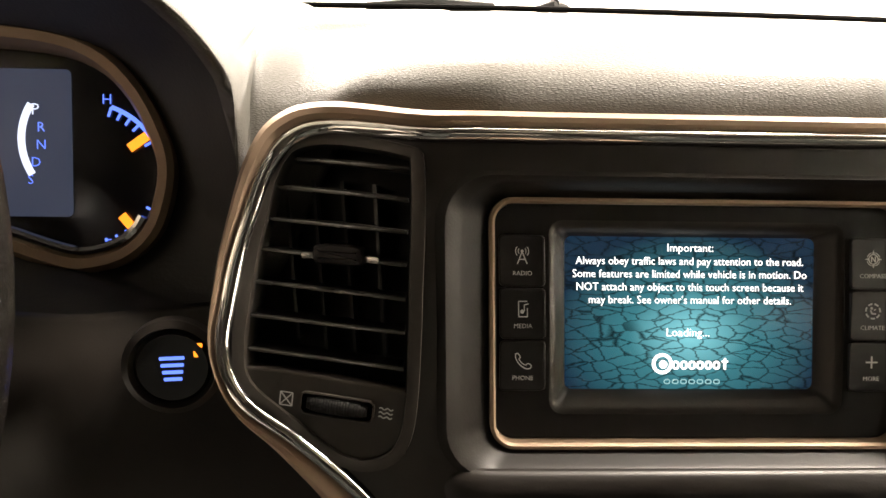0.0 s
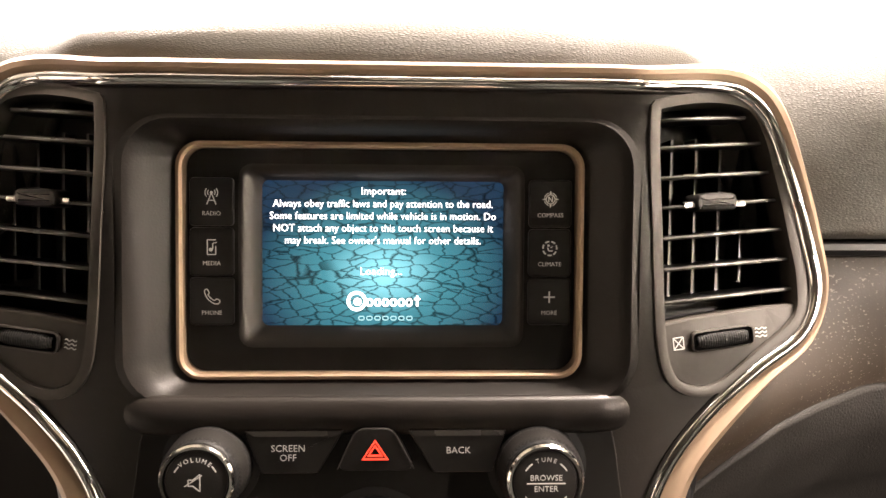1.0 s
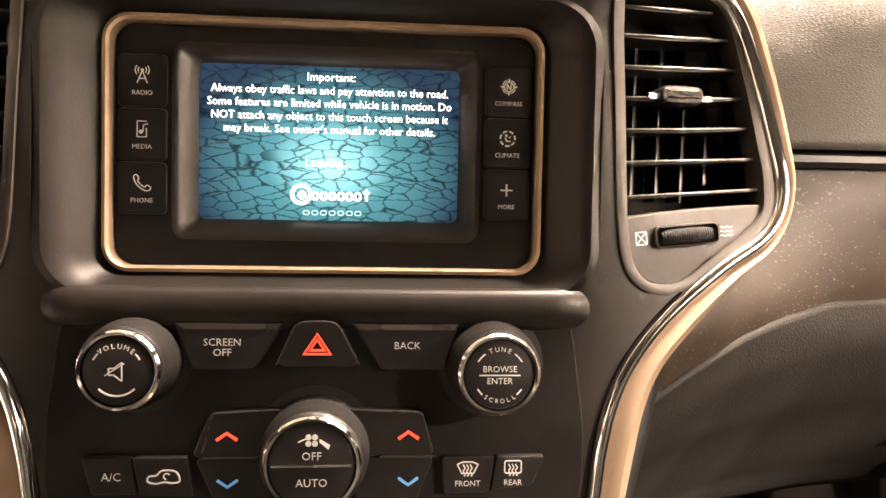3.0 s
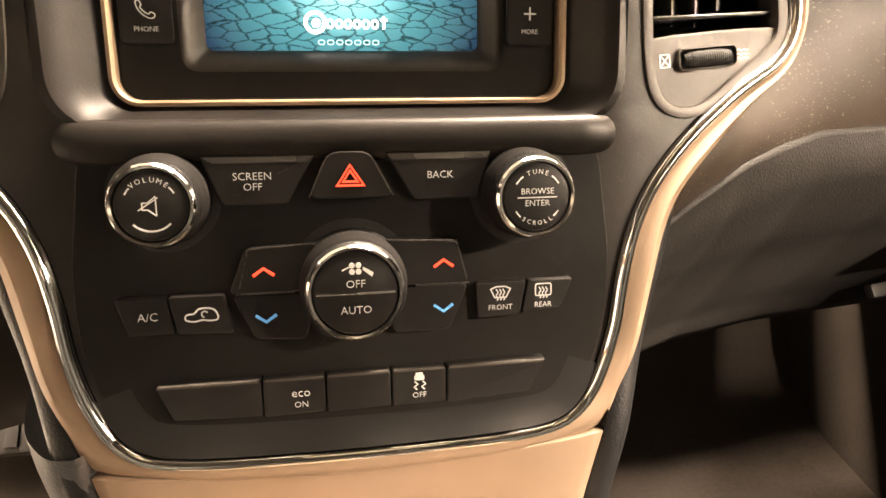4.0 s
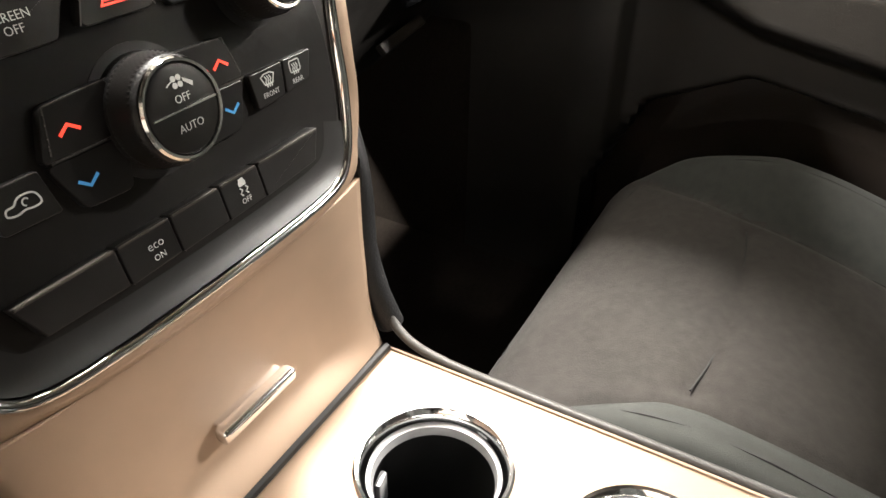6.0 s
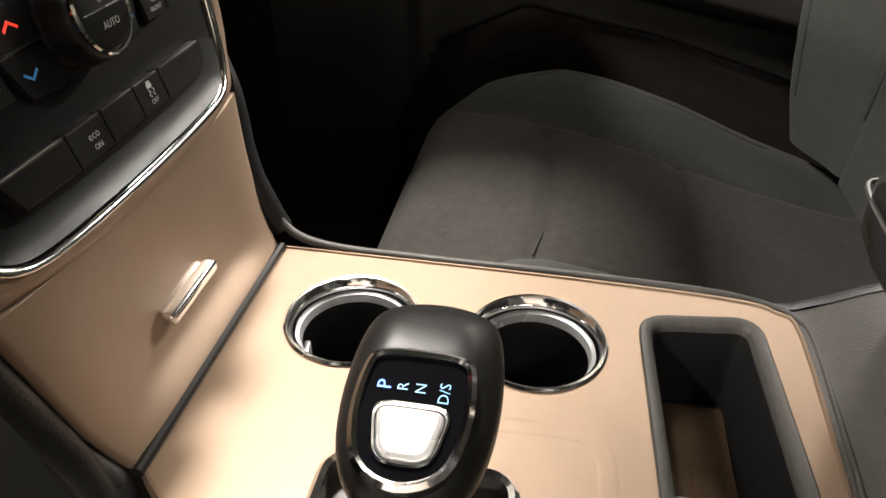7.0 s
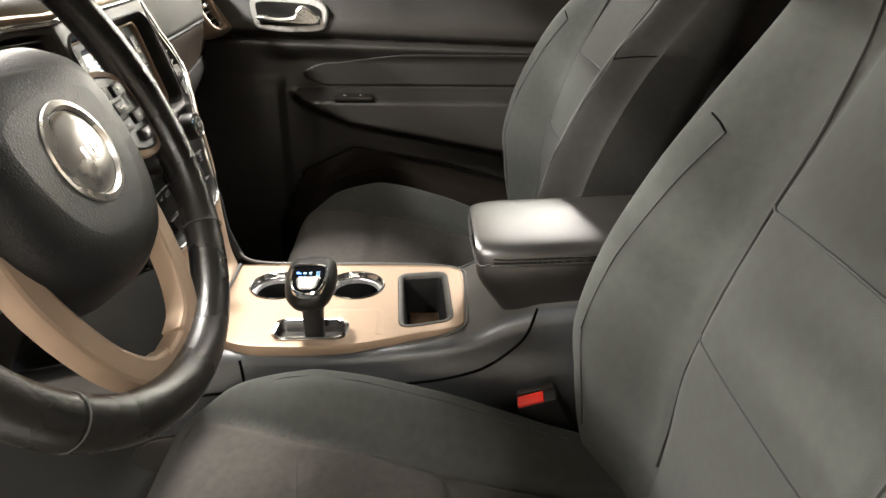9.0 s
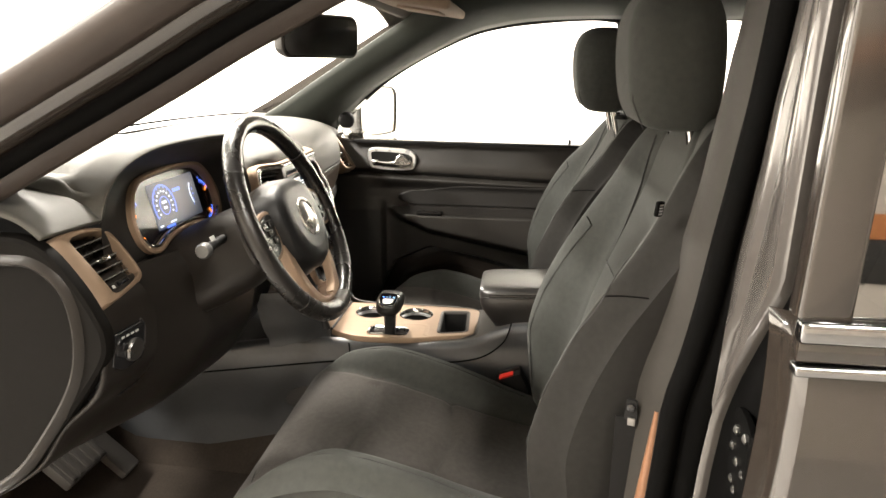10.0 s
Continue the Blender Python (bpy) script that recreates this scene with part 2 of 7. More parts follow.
def dusty_material():
    """Smooth brown-black plastic with fine pale dust specks lying on it."""
    m = mat("dusty_brown_plastic", (0.0195, 0.0140, 0.0100), 0.42, var=0.15, scale=6, grain=0.1, grain_scale=900, spec=0.16)
    nt = m.node_tree
    b = nt.nodes["Principled BSDF"]
    base = b.inputs["Base Color"].links[0].from_socket
    tc, mp = nt.nodes.new("ShaderNodeTexCoord"), nt.nodes.new("ShaderNodeMapping")
    mp.inputs["Scale"].default_value = (0.5, 1, 1)
    vo, no = nt.nodes.new("ShaderNodeTexNoise"), nt.nodes.new("ShaderNodeTexNoise")
    vo.inputs["Scale"].default_value, vo.inputs["Detail"].default_value = 900, 1
    no.inputs["Scale"].default_value = 22
    nt.links.new(tc.outputs["Object"], mp.inputs[0])
    nt.links.new(mp.outputs[0], vo.inputs["Vector"]), nt.links.new(mp.outputs[0], no.inputs["Vector"])
    add = nt.nodes.new("ShaderNodeMath")
    add.operation, add.inputs[1].default_value = "MULTIPLY_ADD", 0.25
    nt.links.new(no.outputs[0], add.inputs[0]), nt.links.new(vo.outputs[0], add.inputs[2])
    ramp = nt.nodes.new("ShaderNodeMapRange")
    ramp.inputs[1].default_value, ramp.inputs[2].default_value = 0.80, 0.86
    nt.links.new(add.outputs[0], ramp.inputs[0])
    mix = nt.nodes.new("ShaderNodeMix")
    mix.data_type = "RGBA"
    mix.inputs["B"].default_value = (0.11, 0.095, 0.08, 1)
    nt.links.new(ramp.outputs[0], mix.inputs["Factor"])
    nt.links.new(base, mix.inputs["A"])
    nt.links.new(mix.outputs["Result"], b.inputs["Base Color"])
    return m


DUSTY = dusty_material()


def screen_material():
    """A lit display that shows a teal stone-block pattern, brightest at the middle."""
    m = bpy.data.materials.new("lit_display")
    m.use_nodes = True
    nt = m.node_tree
    b = nt.nodes["Principled BSDF"]
    b.inputs["Base Color"].default_value, b.inputs["Roughness"].default_value = (0.01, 0.012, 0.014, 1), 0.12
    tc = nt.nodes.new("ShaderNodeTexCoord")
    mp = nt.nodes.new("ShaderNodeMapping")
    mp.inputs["Scale"].default_value = (105, 260, 0)
    nt.links.new(tc.outputs["Object"], mp.inputs[0])
    vo = nt.nodes.new("ShaderNodeTexVoronoi")
    vo.feature, vo.inputs["Scale"].default_value = "DISTANCE_TO_EDGE", 1.0
    wob = nt.nodes.new("ShaderNodeTexNoise")
    wob.inputs["Scale"].default_value = 3.5
    nt.links.new(mp.outputs[0], wob.inputs["Vector"])
    bent = nt.nodes.new("ShaderNodeVectorMath")
    bent.operation, bent.inputs[1].default_value = "MULTIPLY_ADD", (0.35, 0.35, 0)
    nt.links.new(wob.outputs["Color"], bent.inputs[0]), nt.links.new(mp.outputs[0], bent.inputs[2])
    nt.links.new(bent.outputs[0], vo.inputs["Vector"])
    edge = nt.nodes.new("ShaderNodeMapRange")
    edge.inputs[1].default_value, edge.inputs[2].default_value, edge.inputs[3].default_value, edge.inputs[4].default_value = 0.0, 0.075, 0.10, 1.0
    nt.links.new(vo.outputs["Distance"], edge.inputs[0])
    dist = nt.nodes.new("ShaderNodeVectorMath")
    dist.operation = "DISTANCE"
    mp2 = nt.nodes.new("ShaderNodeMapping")
    mp2.inputs["Scale"].default_value = (1.0, 1.35, 0)
    nt.links.new(tc.outputs["Object"], mp2.inputs[0])
    nt.links.new(mp2.outputs[0], dist.inputs[0])
    dist.inputs[1].default_value = (0.0, -0.012, 0)
    ramp = nt.nodes.new("ShaderNodeValToRGB")
    e = ramp.color_ramp.elements
    e[0].position, e[0].color = 0.0, (0.20, 0.62, 0.72, 1)
    e[1].position, e[1].color = 1.0, (0.006, 0.022, 0.045, 1)
    mid = ramp.color_ramp.elements.new(0.45)
    mid.color = (0.03, 0.17, 0.215, 1)
    rng = nt.nodes.new("ShaderNodeMapRange")
    rng.inputs[2].default_value = 0.062
    nt.links.new(dist.outputs["Value"], rng.inputs[0])
    nt.links.new(rng.outputs[0], ramp.inputs[0])
    mul = nt.nodes.new("ShaderNodeVectorMath")
    mul.operation = "SCALE"
    nt.links.new(ramp.outputs[0], mul.inputs[0]), nt.links.new(edge.outputs[0], mul.inputs["Scale"])
    nt.links.new(mul.outputs[0], b.inputs["Emission Color"])
    b.inputs["Emission Strength"].default_value = 0.62
    return m


DISPLAY = screen_material()

# ---- mesh helpers ----


def part(name, bm, material, parent=None, label="", at=None, sharp=38):
    """Links a bmesh as one mesh object, under a thing where one is given."""
    bmesh.ops.remove_doubles(bm, verts=bm.verts, dist=1e-6)
    bmesh.ops.recalc_face_normals(bm, faces=bm.faces)
    for f in bm.faces:
        f.smooth = len(f.verts) <= 4
    for e in bm.edges:
        if len(e.link_faces) == 2 and e.calc_face_angle(0) > radians(sharp):
            e.smooth = False
    me = bpy.data.meshes.new(name)
    bm.to_mesh(me)
    bm.free()
    me.materials.append(material)
    ob = new(name, me)
    if at is not None:
        ob.matrix_world = at
    if parent is not None:
        ob.parent = parent
    if label:
        ob["label"] = label
    return ob


def thing(name, label, category, m=None, group="", kind=""):
    ob = new(name)
    ob.empty_display_size = 0.05
    if m is not None:
        ob.matrix_world = m
    return tagged(ob, label, category, group, kind)


def loft(rings, closed=True, cap=(False, False), loop=False):
    """Skins a list of rings that have the same number of points."""
    bm = bmesh.new()
    vs = [[bm.verts.new(p) for p in r] for r in rings]
    n = len(rings[0])
    pairs = list(zip(vs, vs[1:])) + ([(vs[-1], vs[0])] if loop else [])
    for a, b in pairs:
        for i in range(n if closed else n - 1):
            j = (i + 1) % n
            try:
                bm.faces.new((a[i], a[j], b[j], b[i]))
            except ValueError:
                pass
    if cap[0]:
        bm.faces.new(vs[0][::-1])
    if cap[1]:
        bm.faces.new(vs[-1])
    return bm


def join(*bms):
    """Several bmeshes as one."""
    out = bmesh.new()
    for b in bms:
        me = bpy.data.meshes.new("temporary")
        b.to_mesh(me)
        b.free()
        out.from_mesh(me)
        bpy.data.meshes.remove(me)
    return out


def moved(bm, m):
    bm.transform(m)
    return bm


def cr(pts, per=6, closed=True):
    """A smooth curve through points of any dimension."""
    p = [np.array(q, float) for q in pts]
    n, out = len(p), []
    for i in range(n if closed else n - 1):
        if closed:
            a, b, c, d = p[i - 1], p[i], p[(i + 1) % n], p[(i + 2) % n]
        else:
            a, b, c, d = p[max(i - 1, 0)], p[i], p[i + 1], p[min(i + 2, n - 1)]
        for k in range(per):
            t = k / per
            out.append(tuple(0.5 * (2 * b + (c - a) * t + (2 * a - 5 * b + 4 * c - d) * t * t + (3 * b - a - 3 * c + d) * t ** 3)))
    if not closed:
        out.append(tuple(p[-1]))
    return out


def rrect(cx, cy, w, h, r, n=6):
    """The outline of a rounded rectangle, anticlockwise."""
    out = []
    for k, (sx, sy) in enumerate(((1, 1), (-1, 1), (-1, -1), (1, -1))):
        for i in range(n + 1):
            a = math.pi / 2 * (k + i / n)
            out.append((cx + sx * (w / 2 - r) + r * math.cos(a), cy + sy * (h / 2 - r) + r * math.sin(a)))
    return out


def roundpoly(pts, r, n=5):
    """A polygon with its corners rounded."""
    out = []
    for i in range(len(pts)):
        p, a, b = Vector(pts[i]), Vector(pts[i - 1]), Vector(pts[(i + 1) % len(pts)])
        ra, rb = min(r, (a - p).length * 0.48), min(r, (b - p).length * 0.48)
        s, e = p + (a - p).normalized() * ra, p + (b - p).normalized() * rb
        for k in range(n + 1):
            t = k / n
            out.append(tuple(s * (1 - t) ** 2 + p * 2 * t * (1 - t) + e * t * t))
    return out


def circle(cx, cy, r, n=40):
    return [(cx + r * math.cos(2 * math.pi * i / n), cy + r * math.sin(2 * math.pi * i / n)) for i in range(n)]


def area2(o):
    return sum(a[0] * b[1] - b[0] * a[1] for a, b in zip(o, o[1:] + o[:1]))


def shrink(o, d):
    """The outline moved inwards by d (outwards where d is negative)."""
    o = list(o)
    s = 1 if area2(o) > 0 else -1
    out = []
    for i in range(len(o)):
        a, b, c = Vector(o[i - 1]), Vector(o[i]), Vector(o[(i + 1) % len(o)])
        e1, e2 = (b - a), (c - b)
        e1 = e1.normalized() if e1.length > 1e-9 else e2.normalized()
        e2 = e2.normalized() if e2.length > 1e-9 else e1
        nrm = Vector((-e1.y - e2.y, e1.x + e2.x))
        if nrm.length < 1e-6:
            nrm = Vector((-e1.y, e1.x))
        nrm.normalize()
        k = 1 / max(0.5, nrm.dot(Vector((-e1.y, e1.x))))
        out.append((b.x + s * nrm.x * d * k, b.y + s * nrm.y * d * k))
    return out


def lift(o, z):
    return [(p[0], p[1], z) for p in o]


def slab(o, z0, z1, bevel=0.001):
    """A plate of the given outline with a rounded front edge."""
    b = min(bevel, abs(z1 - z0))
    s = 1 if z1 > z0 else -1
    rings = [lift(o, z0), lift(o, z1 - s * b), lift(shrink(o, b * 0.3), z1 - s * b * 0.3), lift(shrink(o, b), z1)]
    return loft(rings, cap=(True, True))


def holed(o, holes, z0, z1, bevel=0.0):
    """A plate with openings right through it."""
    bm = bmesh.new()
    for z in (z0, z1):
        edges = []
        for loop in [o] + holes:
            vs = [bm.verts.new((x, y, z)) for x, y in loop]
            edges += [bm.edges.new((vs[i], vs[(i + 1) % len(vs)])) for i in range(len(vs))]
        bmesh.ops.triangle_fill(bm, edges=edges, use_beauty=True)
    out = [bm]
    for loop in [o] + holes:
        out.append(loft([lift(loop, z0), lift(loop, z1)]))
    return join(*out)


def box(x0, x1, y0, y1, z0, z1, bevel=0.0, seg=2):
    bm = bmesh.new()
    bmesh.ops.create_cube(bm, size=1)
    bmesh.ops.transform(bm, matrix=Matrix.Translation(((x0 + x1) / 2, (y0 + y1) / 2, (z0 + z1) / 2)) @ Matrix.Diagonal((x1 - x0, y1 - y0, z1 - z0, 1)), verts=bm.verts)
    if bevel:
        bmesh.ops.bevel(bm, geom=bm.edges[:] + bm.verts[:], offset=bevel, segments=seg, affect="EDGES", profile=0.6)
    return bm


def lathe(profile, n=48):
    """Turns (radius, height) pairs round z."""
    return loft([[(r * math.cos(2 * math.pi * i / n), r * math.sin(2 * math.pi * i / n), z) for i in range(n)] for r, z in profile], cap=(profile[0][0] > 1e-6, profile[-1][0] > 1e-6))


def tube(path, radius, n=10, closed=False, up=(0, 0, 1), flat=1.0, cap=True):
    """A rod along a path; radius may be a list, flat squashes it along up."""
    p = [Vector(q) for q in path]
    rings = []
    for i in range(len(p)):
        a = p[i - 1] if (i or closed) else p[0]
        b = p[(i + 1) % len(p)] if (i + 1 < len(p) or closed) else p[-1]
        t = (b - a).normalized()
        s = t.cross(Vector(up))
        s = s.normalized() if s.length > 1e-5 else t.orthogonal().normalized()
        u = s.cross(t)
        r = radius[i] if isinstance(radius, (list, tuple)) else radius
        rings.append([p[i] + s * r * math.cos(2 * math.pi * k / n) + u * r * flat * math.sin(2 * math.pi * k / n) for k in range(n)])
    return loft(rings, cap=(cap and not closed, cap and not closed), loop=closed)


def sweep(path, profile, closed=True):
    """A moulding along a flat outline; the profile has (outwards, height) pairs."""
    rings = [lift_ for lift_ in zip(*[[(x, y, h) for x, y in shrink(path, -d)] for d, h in profile])]
    return loft([list(r) for r in rings], closed=True, loop=closed, cap=(not closed, not closed))


def surface(f, nu, nv):
    return loft([[f(i / nu, j / nv) for j in range(nv + 1)] for i in range(nu + 1)], closed=False)


def thick(ob, t, offset=-1):
    m = ob.modifiers.new("thickness", "SOLIDIFY")
    m.thickness, m.offset = t, offset
    return ob


def smooth(a, b, x):
    t = min(1, max(0, (x - a) / (b - a)))
    return t * t * (3 - 2 * t)


def interp(x, xs, ys):
    return float(np.interp(x, xs, ys))


def writing(text, size, material, parent, x, y, z, m=None, label="", spacing=1.0, name="lettering", align="CENTER"):
    """Raised letters in the built-in font, facing local z."""
    cu = bpy.data.curves.new(name, "FONT")
    cu.body, cu.size, cu.align_x, cu.align_y, cu.extrude, cu.space_line, cu.resolution_u = text, size, align, "CENTER", 0.00008, spacing, 2
    cu.offset = -0.010 * size
    tmp = new("temporary", cu)
    me = bpy.data.meshes.new_from_object(tmp.evaluated_get(bpy.context.evaluated_depsgraph_get()))
    bpy.data.objects.remove(tmp)
    bpy.data.curves.remove(cu)
    me.materials.clear()
    me.materials.append(material)
    ob = new(name, me)
    ob.parent = parent
    ob.matrix_parent_inverse = Matrix()
    ob.matrix_basis = m if m is not None else pose(x, y, z)
    ob["label"] = label or "printed lettering"
    return ob


def bars(items, z, h=0.0002):
    """Flat printed shapes: each item is an outline."""
    return join(*[loft([lift(o, z), lift(o, z + h)], cap=(True, True)) for o in items])


def stroke(pts, w):
    """The outline of a line of width w through points."""
    left, right = [], []
    p = [Vector(q) for q in pts]
    for i in range(len(p)):
        t = (p[min(i + 1, len(p) - 1)] - p[max(i - 1, 0)]).normalized()
        nrm = Vector((-t.y, t.x)) * w / 2
        left.append(tuple(p[i] + nrm)), right.append(tuple(p[i] - nrm))
    return left + right[::-1]


def arc(cx, cy, r, a0, a1, w, n=14):
    return stroke([(cx + r * math.cos(radians(a0 + (a1 - a0) * i / n)), cy + r * math.sin(radians(a0 + (a1 - a0) * i / n))) for i in range(n + 1)], w)

# ---- the studio round the car ----
ROOM = (-4.6, 4.8, -5.4, 6.2, 3.5)
rx0, rx1, ry0, ry1, rz = ROOM
tagged(part("floor", box(rx0, rx1, ry0, ry1, -0.12, 0.0), CONCRETE), "light grey coated studio floor under the car", "floor", kind="structure")
tagged(part("wall_north", box(rx0, rx1, ry1, ry1 + 0.15, 0, rz), WALL), "plain white painted wall ahead of the car", "wall", kind="structure")
tagged(part("wall_south", box(rx0, rx1, ry0 - 0.15, ry0, 0, rz), PARTITION), "grey painted wall behind the car", "wall", kind="structure")
tagged(part("wall_east", box(rx1, rx1 + 0.15, ry0, ry1, 0, rz), WALL), "bright white painted wall beside the car", "wall", kind="structure")
tagged(part("wall_west", box(rx0 - 0.15, rx0, ry0, ry1, 0, rz), PARTITION), "grey partition on the open-door side", "wall", kind="structure")
tagged(part("ceiling", box(rx0, rx1, ry0, ry1, rz, rz + 0.1), CEILING), "grey studio ceiling with lamps", "ceiling", kind="structure")


def ceiling_light(hx, hy, label):
    t = thing("ceiling_light", label, "ceiling light", group="ceiling lights")
    rim = join(box(-hx - 0.04, hx + 0.04, -hy - 0.025, -hy, 0.0, 0.08), box(-hx - 0.04, hx + 0.04, hy, hy + 0.025, 0.0, 0.08), box(-hx - 0.04, -hx, -hy, hy, 0.0, 0.08), box(hx, hx + 0.04, -hy, hy, 0.0, 0.08))
    part("frame", rim, SATIN, t)
    part("diffuser", box(-hx, hx, -hy, hy, 0.045, 0.05), LAMP_LIT, t, "lit white diffuser")
    return t


first = ceiling_light(0.58, 0.145, "long lit ceiling light with a pale diffuser")
square = ceiling_light(0.22, 0.22, "square lit ceiling light with a pale diffuser")
for k, (lx, ly, lp) in enumerate(LAMPS):
    m = pose(lx, ly, rz - 0.085)
    if k in (0, SPOT):
        (square if k else first).matrix_world = m
    else:
        copy_thing(first, m)

# Unseen bands, added so the rear door's gloss mirrors orange and dark.
tagged(part("wall_rail", box(rx0, rx0 + 0.03, -4.6, 0.2, 1.42, 1.57, 0.006), ORANGE_TRIM), "orange-brown band added on the partition for the rear door's reflection", "wall rail", kind="structure")
tagged(part("wall_dado", box(rx0, rx0 + 0.02, -4.6, 0.2, 1.16, 1.42, 0.004), DOORDARK), "dark band added under the orange one for the same reflection", "wall band", kind="structure")

# low cream cabinets along the far wall, seen through the rear side window
for cx in (-3.9, -2.7):
    cab = thing("storage_cabinet", "low cream storage cabinet against the white wall", "cabinet", pose(4.45, cx, 0), group="wall cabinets")
    part("body", box(-0.3, 0.3, -0.55, 0.55, 0.0, 1.12, 0.008), CREAM, cab)
    for s in (-1, 1):
        d = part("door", box(-0.32, -0.302, s * 0.275 - 0.265, s * 0.275 + 0.265, 0.08, 1.08, 0.004), CREAM, cab)
        part("handle", box(-0.345, -0.322, s * 0.05 - 0.008, s * 0.05 + 0.008, 0.55, 0.7, 0.004), SATIN, d, "slim metal handle")

# ---- car body: floor, sides, roof, glass ----
body = thing("car_body", "black car body shell with its front side opening clear", "car")


def yz_plate(o, holes, x0, x1):
    """A plate that stands along the car, given by outlines in (y, z)."""
    return moved(holed(o, holes, x0, x1), Matrix(((0, 0, 1, 0), (1, 0, 0, 0), (0, 1, 0, 0), (0, 0, 0, 1))))


CARPET_Z = 0.43


def floor_z(u, v):
    x, y = -0.70 + 1.40 * u, -0.95 + 2.0 * v
    z = CARPET_Z + 0.30 * smooth(0.66, 1.02, y) + 0.012 * math.sin(7 * x + 3 * y)
    z += 0.16 * (1 - smooth(0.10, 0.17, abs(x)))
    return (x, y, z)


part("carpet", surface(floor_z, 60, 60), CARPET, body, "dark brown-black moulded floor carpet")
part("underbody", box(-0.9, 0.9, -2.3, 1.9, 0.28, 0.40, 0.02), PAINT, body)
part("firewall", box(-0.72, 0.72, 1.02, 1.06, 0.40, 1.15), RUBBER, body)

FRONT_WIN = cr([(0.40, 1.16), (0.30, 1.268), (0.186, 1.357), (0.009, 1.452), (-0.129, 1.497), (-0.332, 1.521), (-0.47, 1.522), (-0.508, 1.49), (-0.515, 1.30), (-0.53, 1.15), (-0.45, 1.132), (0.0, 1.134), (0.33, 1.134)], 5)
REAR_WIN = [(-0.665, 1.145), (-0.64, 1.30), (-0.628, 1.50), (-0.66, 1.525), (-1.15, 1.515), (-1.32, 1.40), (-1.36, 1.15)]
SIDE = [(0.98, 0.40), (0.98, 1.06), (0.62, 1.26), (0.14, 1.55), (-0.1, 1.62), (-0.6, 1.64), (-1.6, 1.60), (-2.25, 1.2), (-2.25, 0.40)]
part("right_side", yz_plate(SIDE, [FRONT_WIN, REAR_WIN], 0.745, 0.83), PAINT, body, "black painted side with window openings")
win = part("right_window", yz_plate([(p[0], p[1]) for p in FRONT_WIN], [], 0.785, 0.789), GLASS, body, "clear side window glass")
win.visible_shadow = False
win = part("right_rear_window", yz_plate(REAR_WIN, [], 0.785, 0.789), GLASS, body, "clear rear side window glass")
win.visible_shadow = False
# bright lower edge and seal of the passenger window
part("window_seal", box(0.715, 0.745, -0.53, 0.34, 1.126, 1.136, 0.003), RUBBER, body)
part("window_channel", tube([(0.742, y, z) for y, z in FRONT_WIN[5:50]], 0.008, 8), RUBBER, body)

ROOF_PTS = [(0.22, 1.56), (0.10, 1.60), (-0.1, 1.635), (-0.5, 1.66), (-1.2, 1.655), (-1.9, 1.60), (-2.25, 1.45)]


def roof_f(u, v):
    y, z = cr(ROOF_PTS, 8, False)[min(48, int(round(v * 48)))]
    x = -0.76 + 1.52 * u
    return (x, y, z - 0.07 * abs(2 * u - 1) ** 3)


thick(part("headliner", surface(roof_f, 24, 48), HEADLINER, body, "grey-brown cloth headliner"), 0.012, 1)
thick(part("roof_skin", moved(surface(roof_f, 24, 48), pose(0, 0, 0.035)), PAINT, body), 0.004, 1)
part("tailgate", box(-0.8, 0.8, -2.28, -2.24, 0.40, 1.05, 0.01), PAINT, body)
part("rear_wall_trim", box(-0.74, 0.74, -2.23, -2.2, 0.40, 1.05), DOORDARK, body)

# windscreen from the dash base up to the roof's front edge
def screen_f(u, v):
    x = -0.70 + 1.40 * u
    bow = 0.07 * (2 * u - 1) ** 2
    y = 0.90 + (0.20 - 0.90) * v - bow
    z = 1.15 + (1.565 - 1.15) * v + 0.035 * math.sin(math.pi * v)
    return (x * (1 - 0.08 * v), y, z - 0.03 * v * (2 * u - 1) ** 2)


win = part("windscreen", surface(screen_f, 20, 16), GLASS, body, "clear curved windscreen")
win.visible_shadow = False
part("header_rail", tube([(x, 0.20 - 0.07 * (x / 0.7) ** 2, 1.565 - 0.03 * (x / 0.7) ** 2) for x in np.linspace(-0.68, 0.68, 18)], 0.03, 10), HEADLINER, body)
# wiper and cowl line at the base of the windscreen
part("glass_edge", tube([(x, 0.735 - 0.06 * (x / 0.7) ** 2, 1.230 - 0.012 * (x / 0.7) ** 2) for x in np.linspace(-0.68, 0.68, 40)], 0.0028, 8), SEAL, body, "black lower edge of the windscreen")
part("cowl", surface(lambda u, v: (-0.72 + 1.44 * u, 0.80 + 0.16 * v - 0.06 * (2 * u - 1) ** 2, 1.205 - 0.05 * v), 30, 6), RUBBER, body, "black cowl strip under the windscreen")


def pillar(sign, inner, outer, low, name):
    """A windscreen pillar's inner trim, rounded between its two edges."""
    rings = []
    for (yi, zi, xi), (yo, zo, xo) in zip(inner, outer):
        ring = []
        for k in range(9):
            t = k / 8
            b = math.sin(math.pi * t)
            ring.append((sign * (xi + (xo - xi) * t - 0.028 * b), yi + (yo - yi) * t - 0.022 * b, zi + (zo - zi) * t - 0.004 * b))
        rings.append(ring)
    return thick(part(name, loft(rings, closed=False), PILLAR, body, low), 0.012, 0)


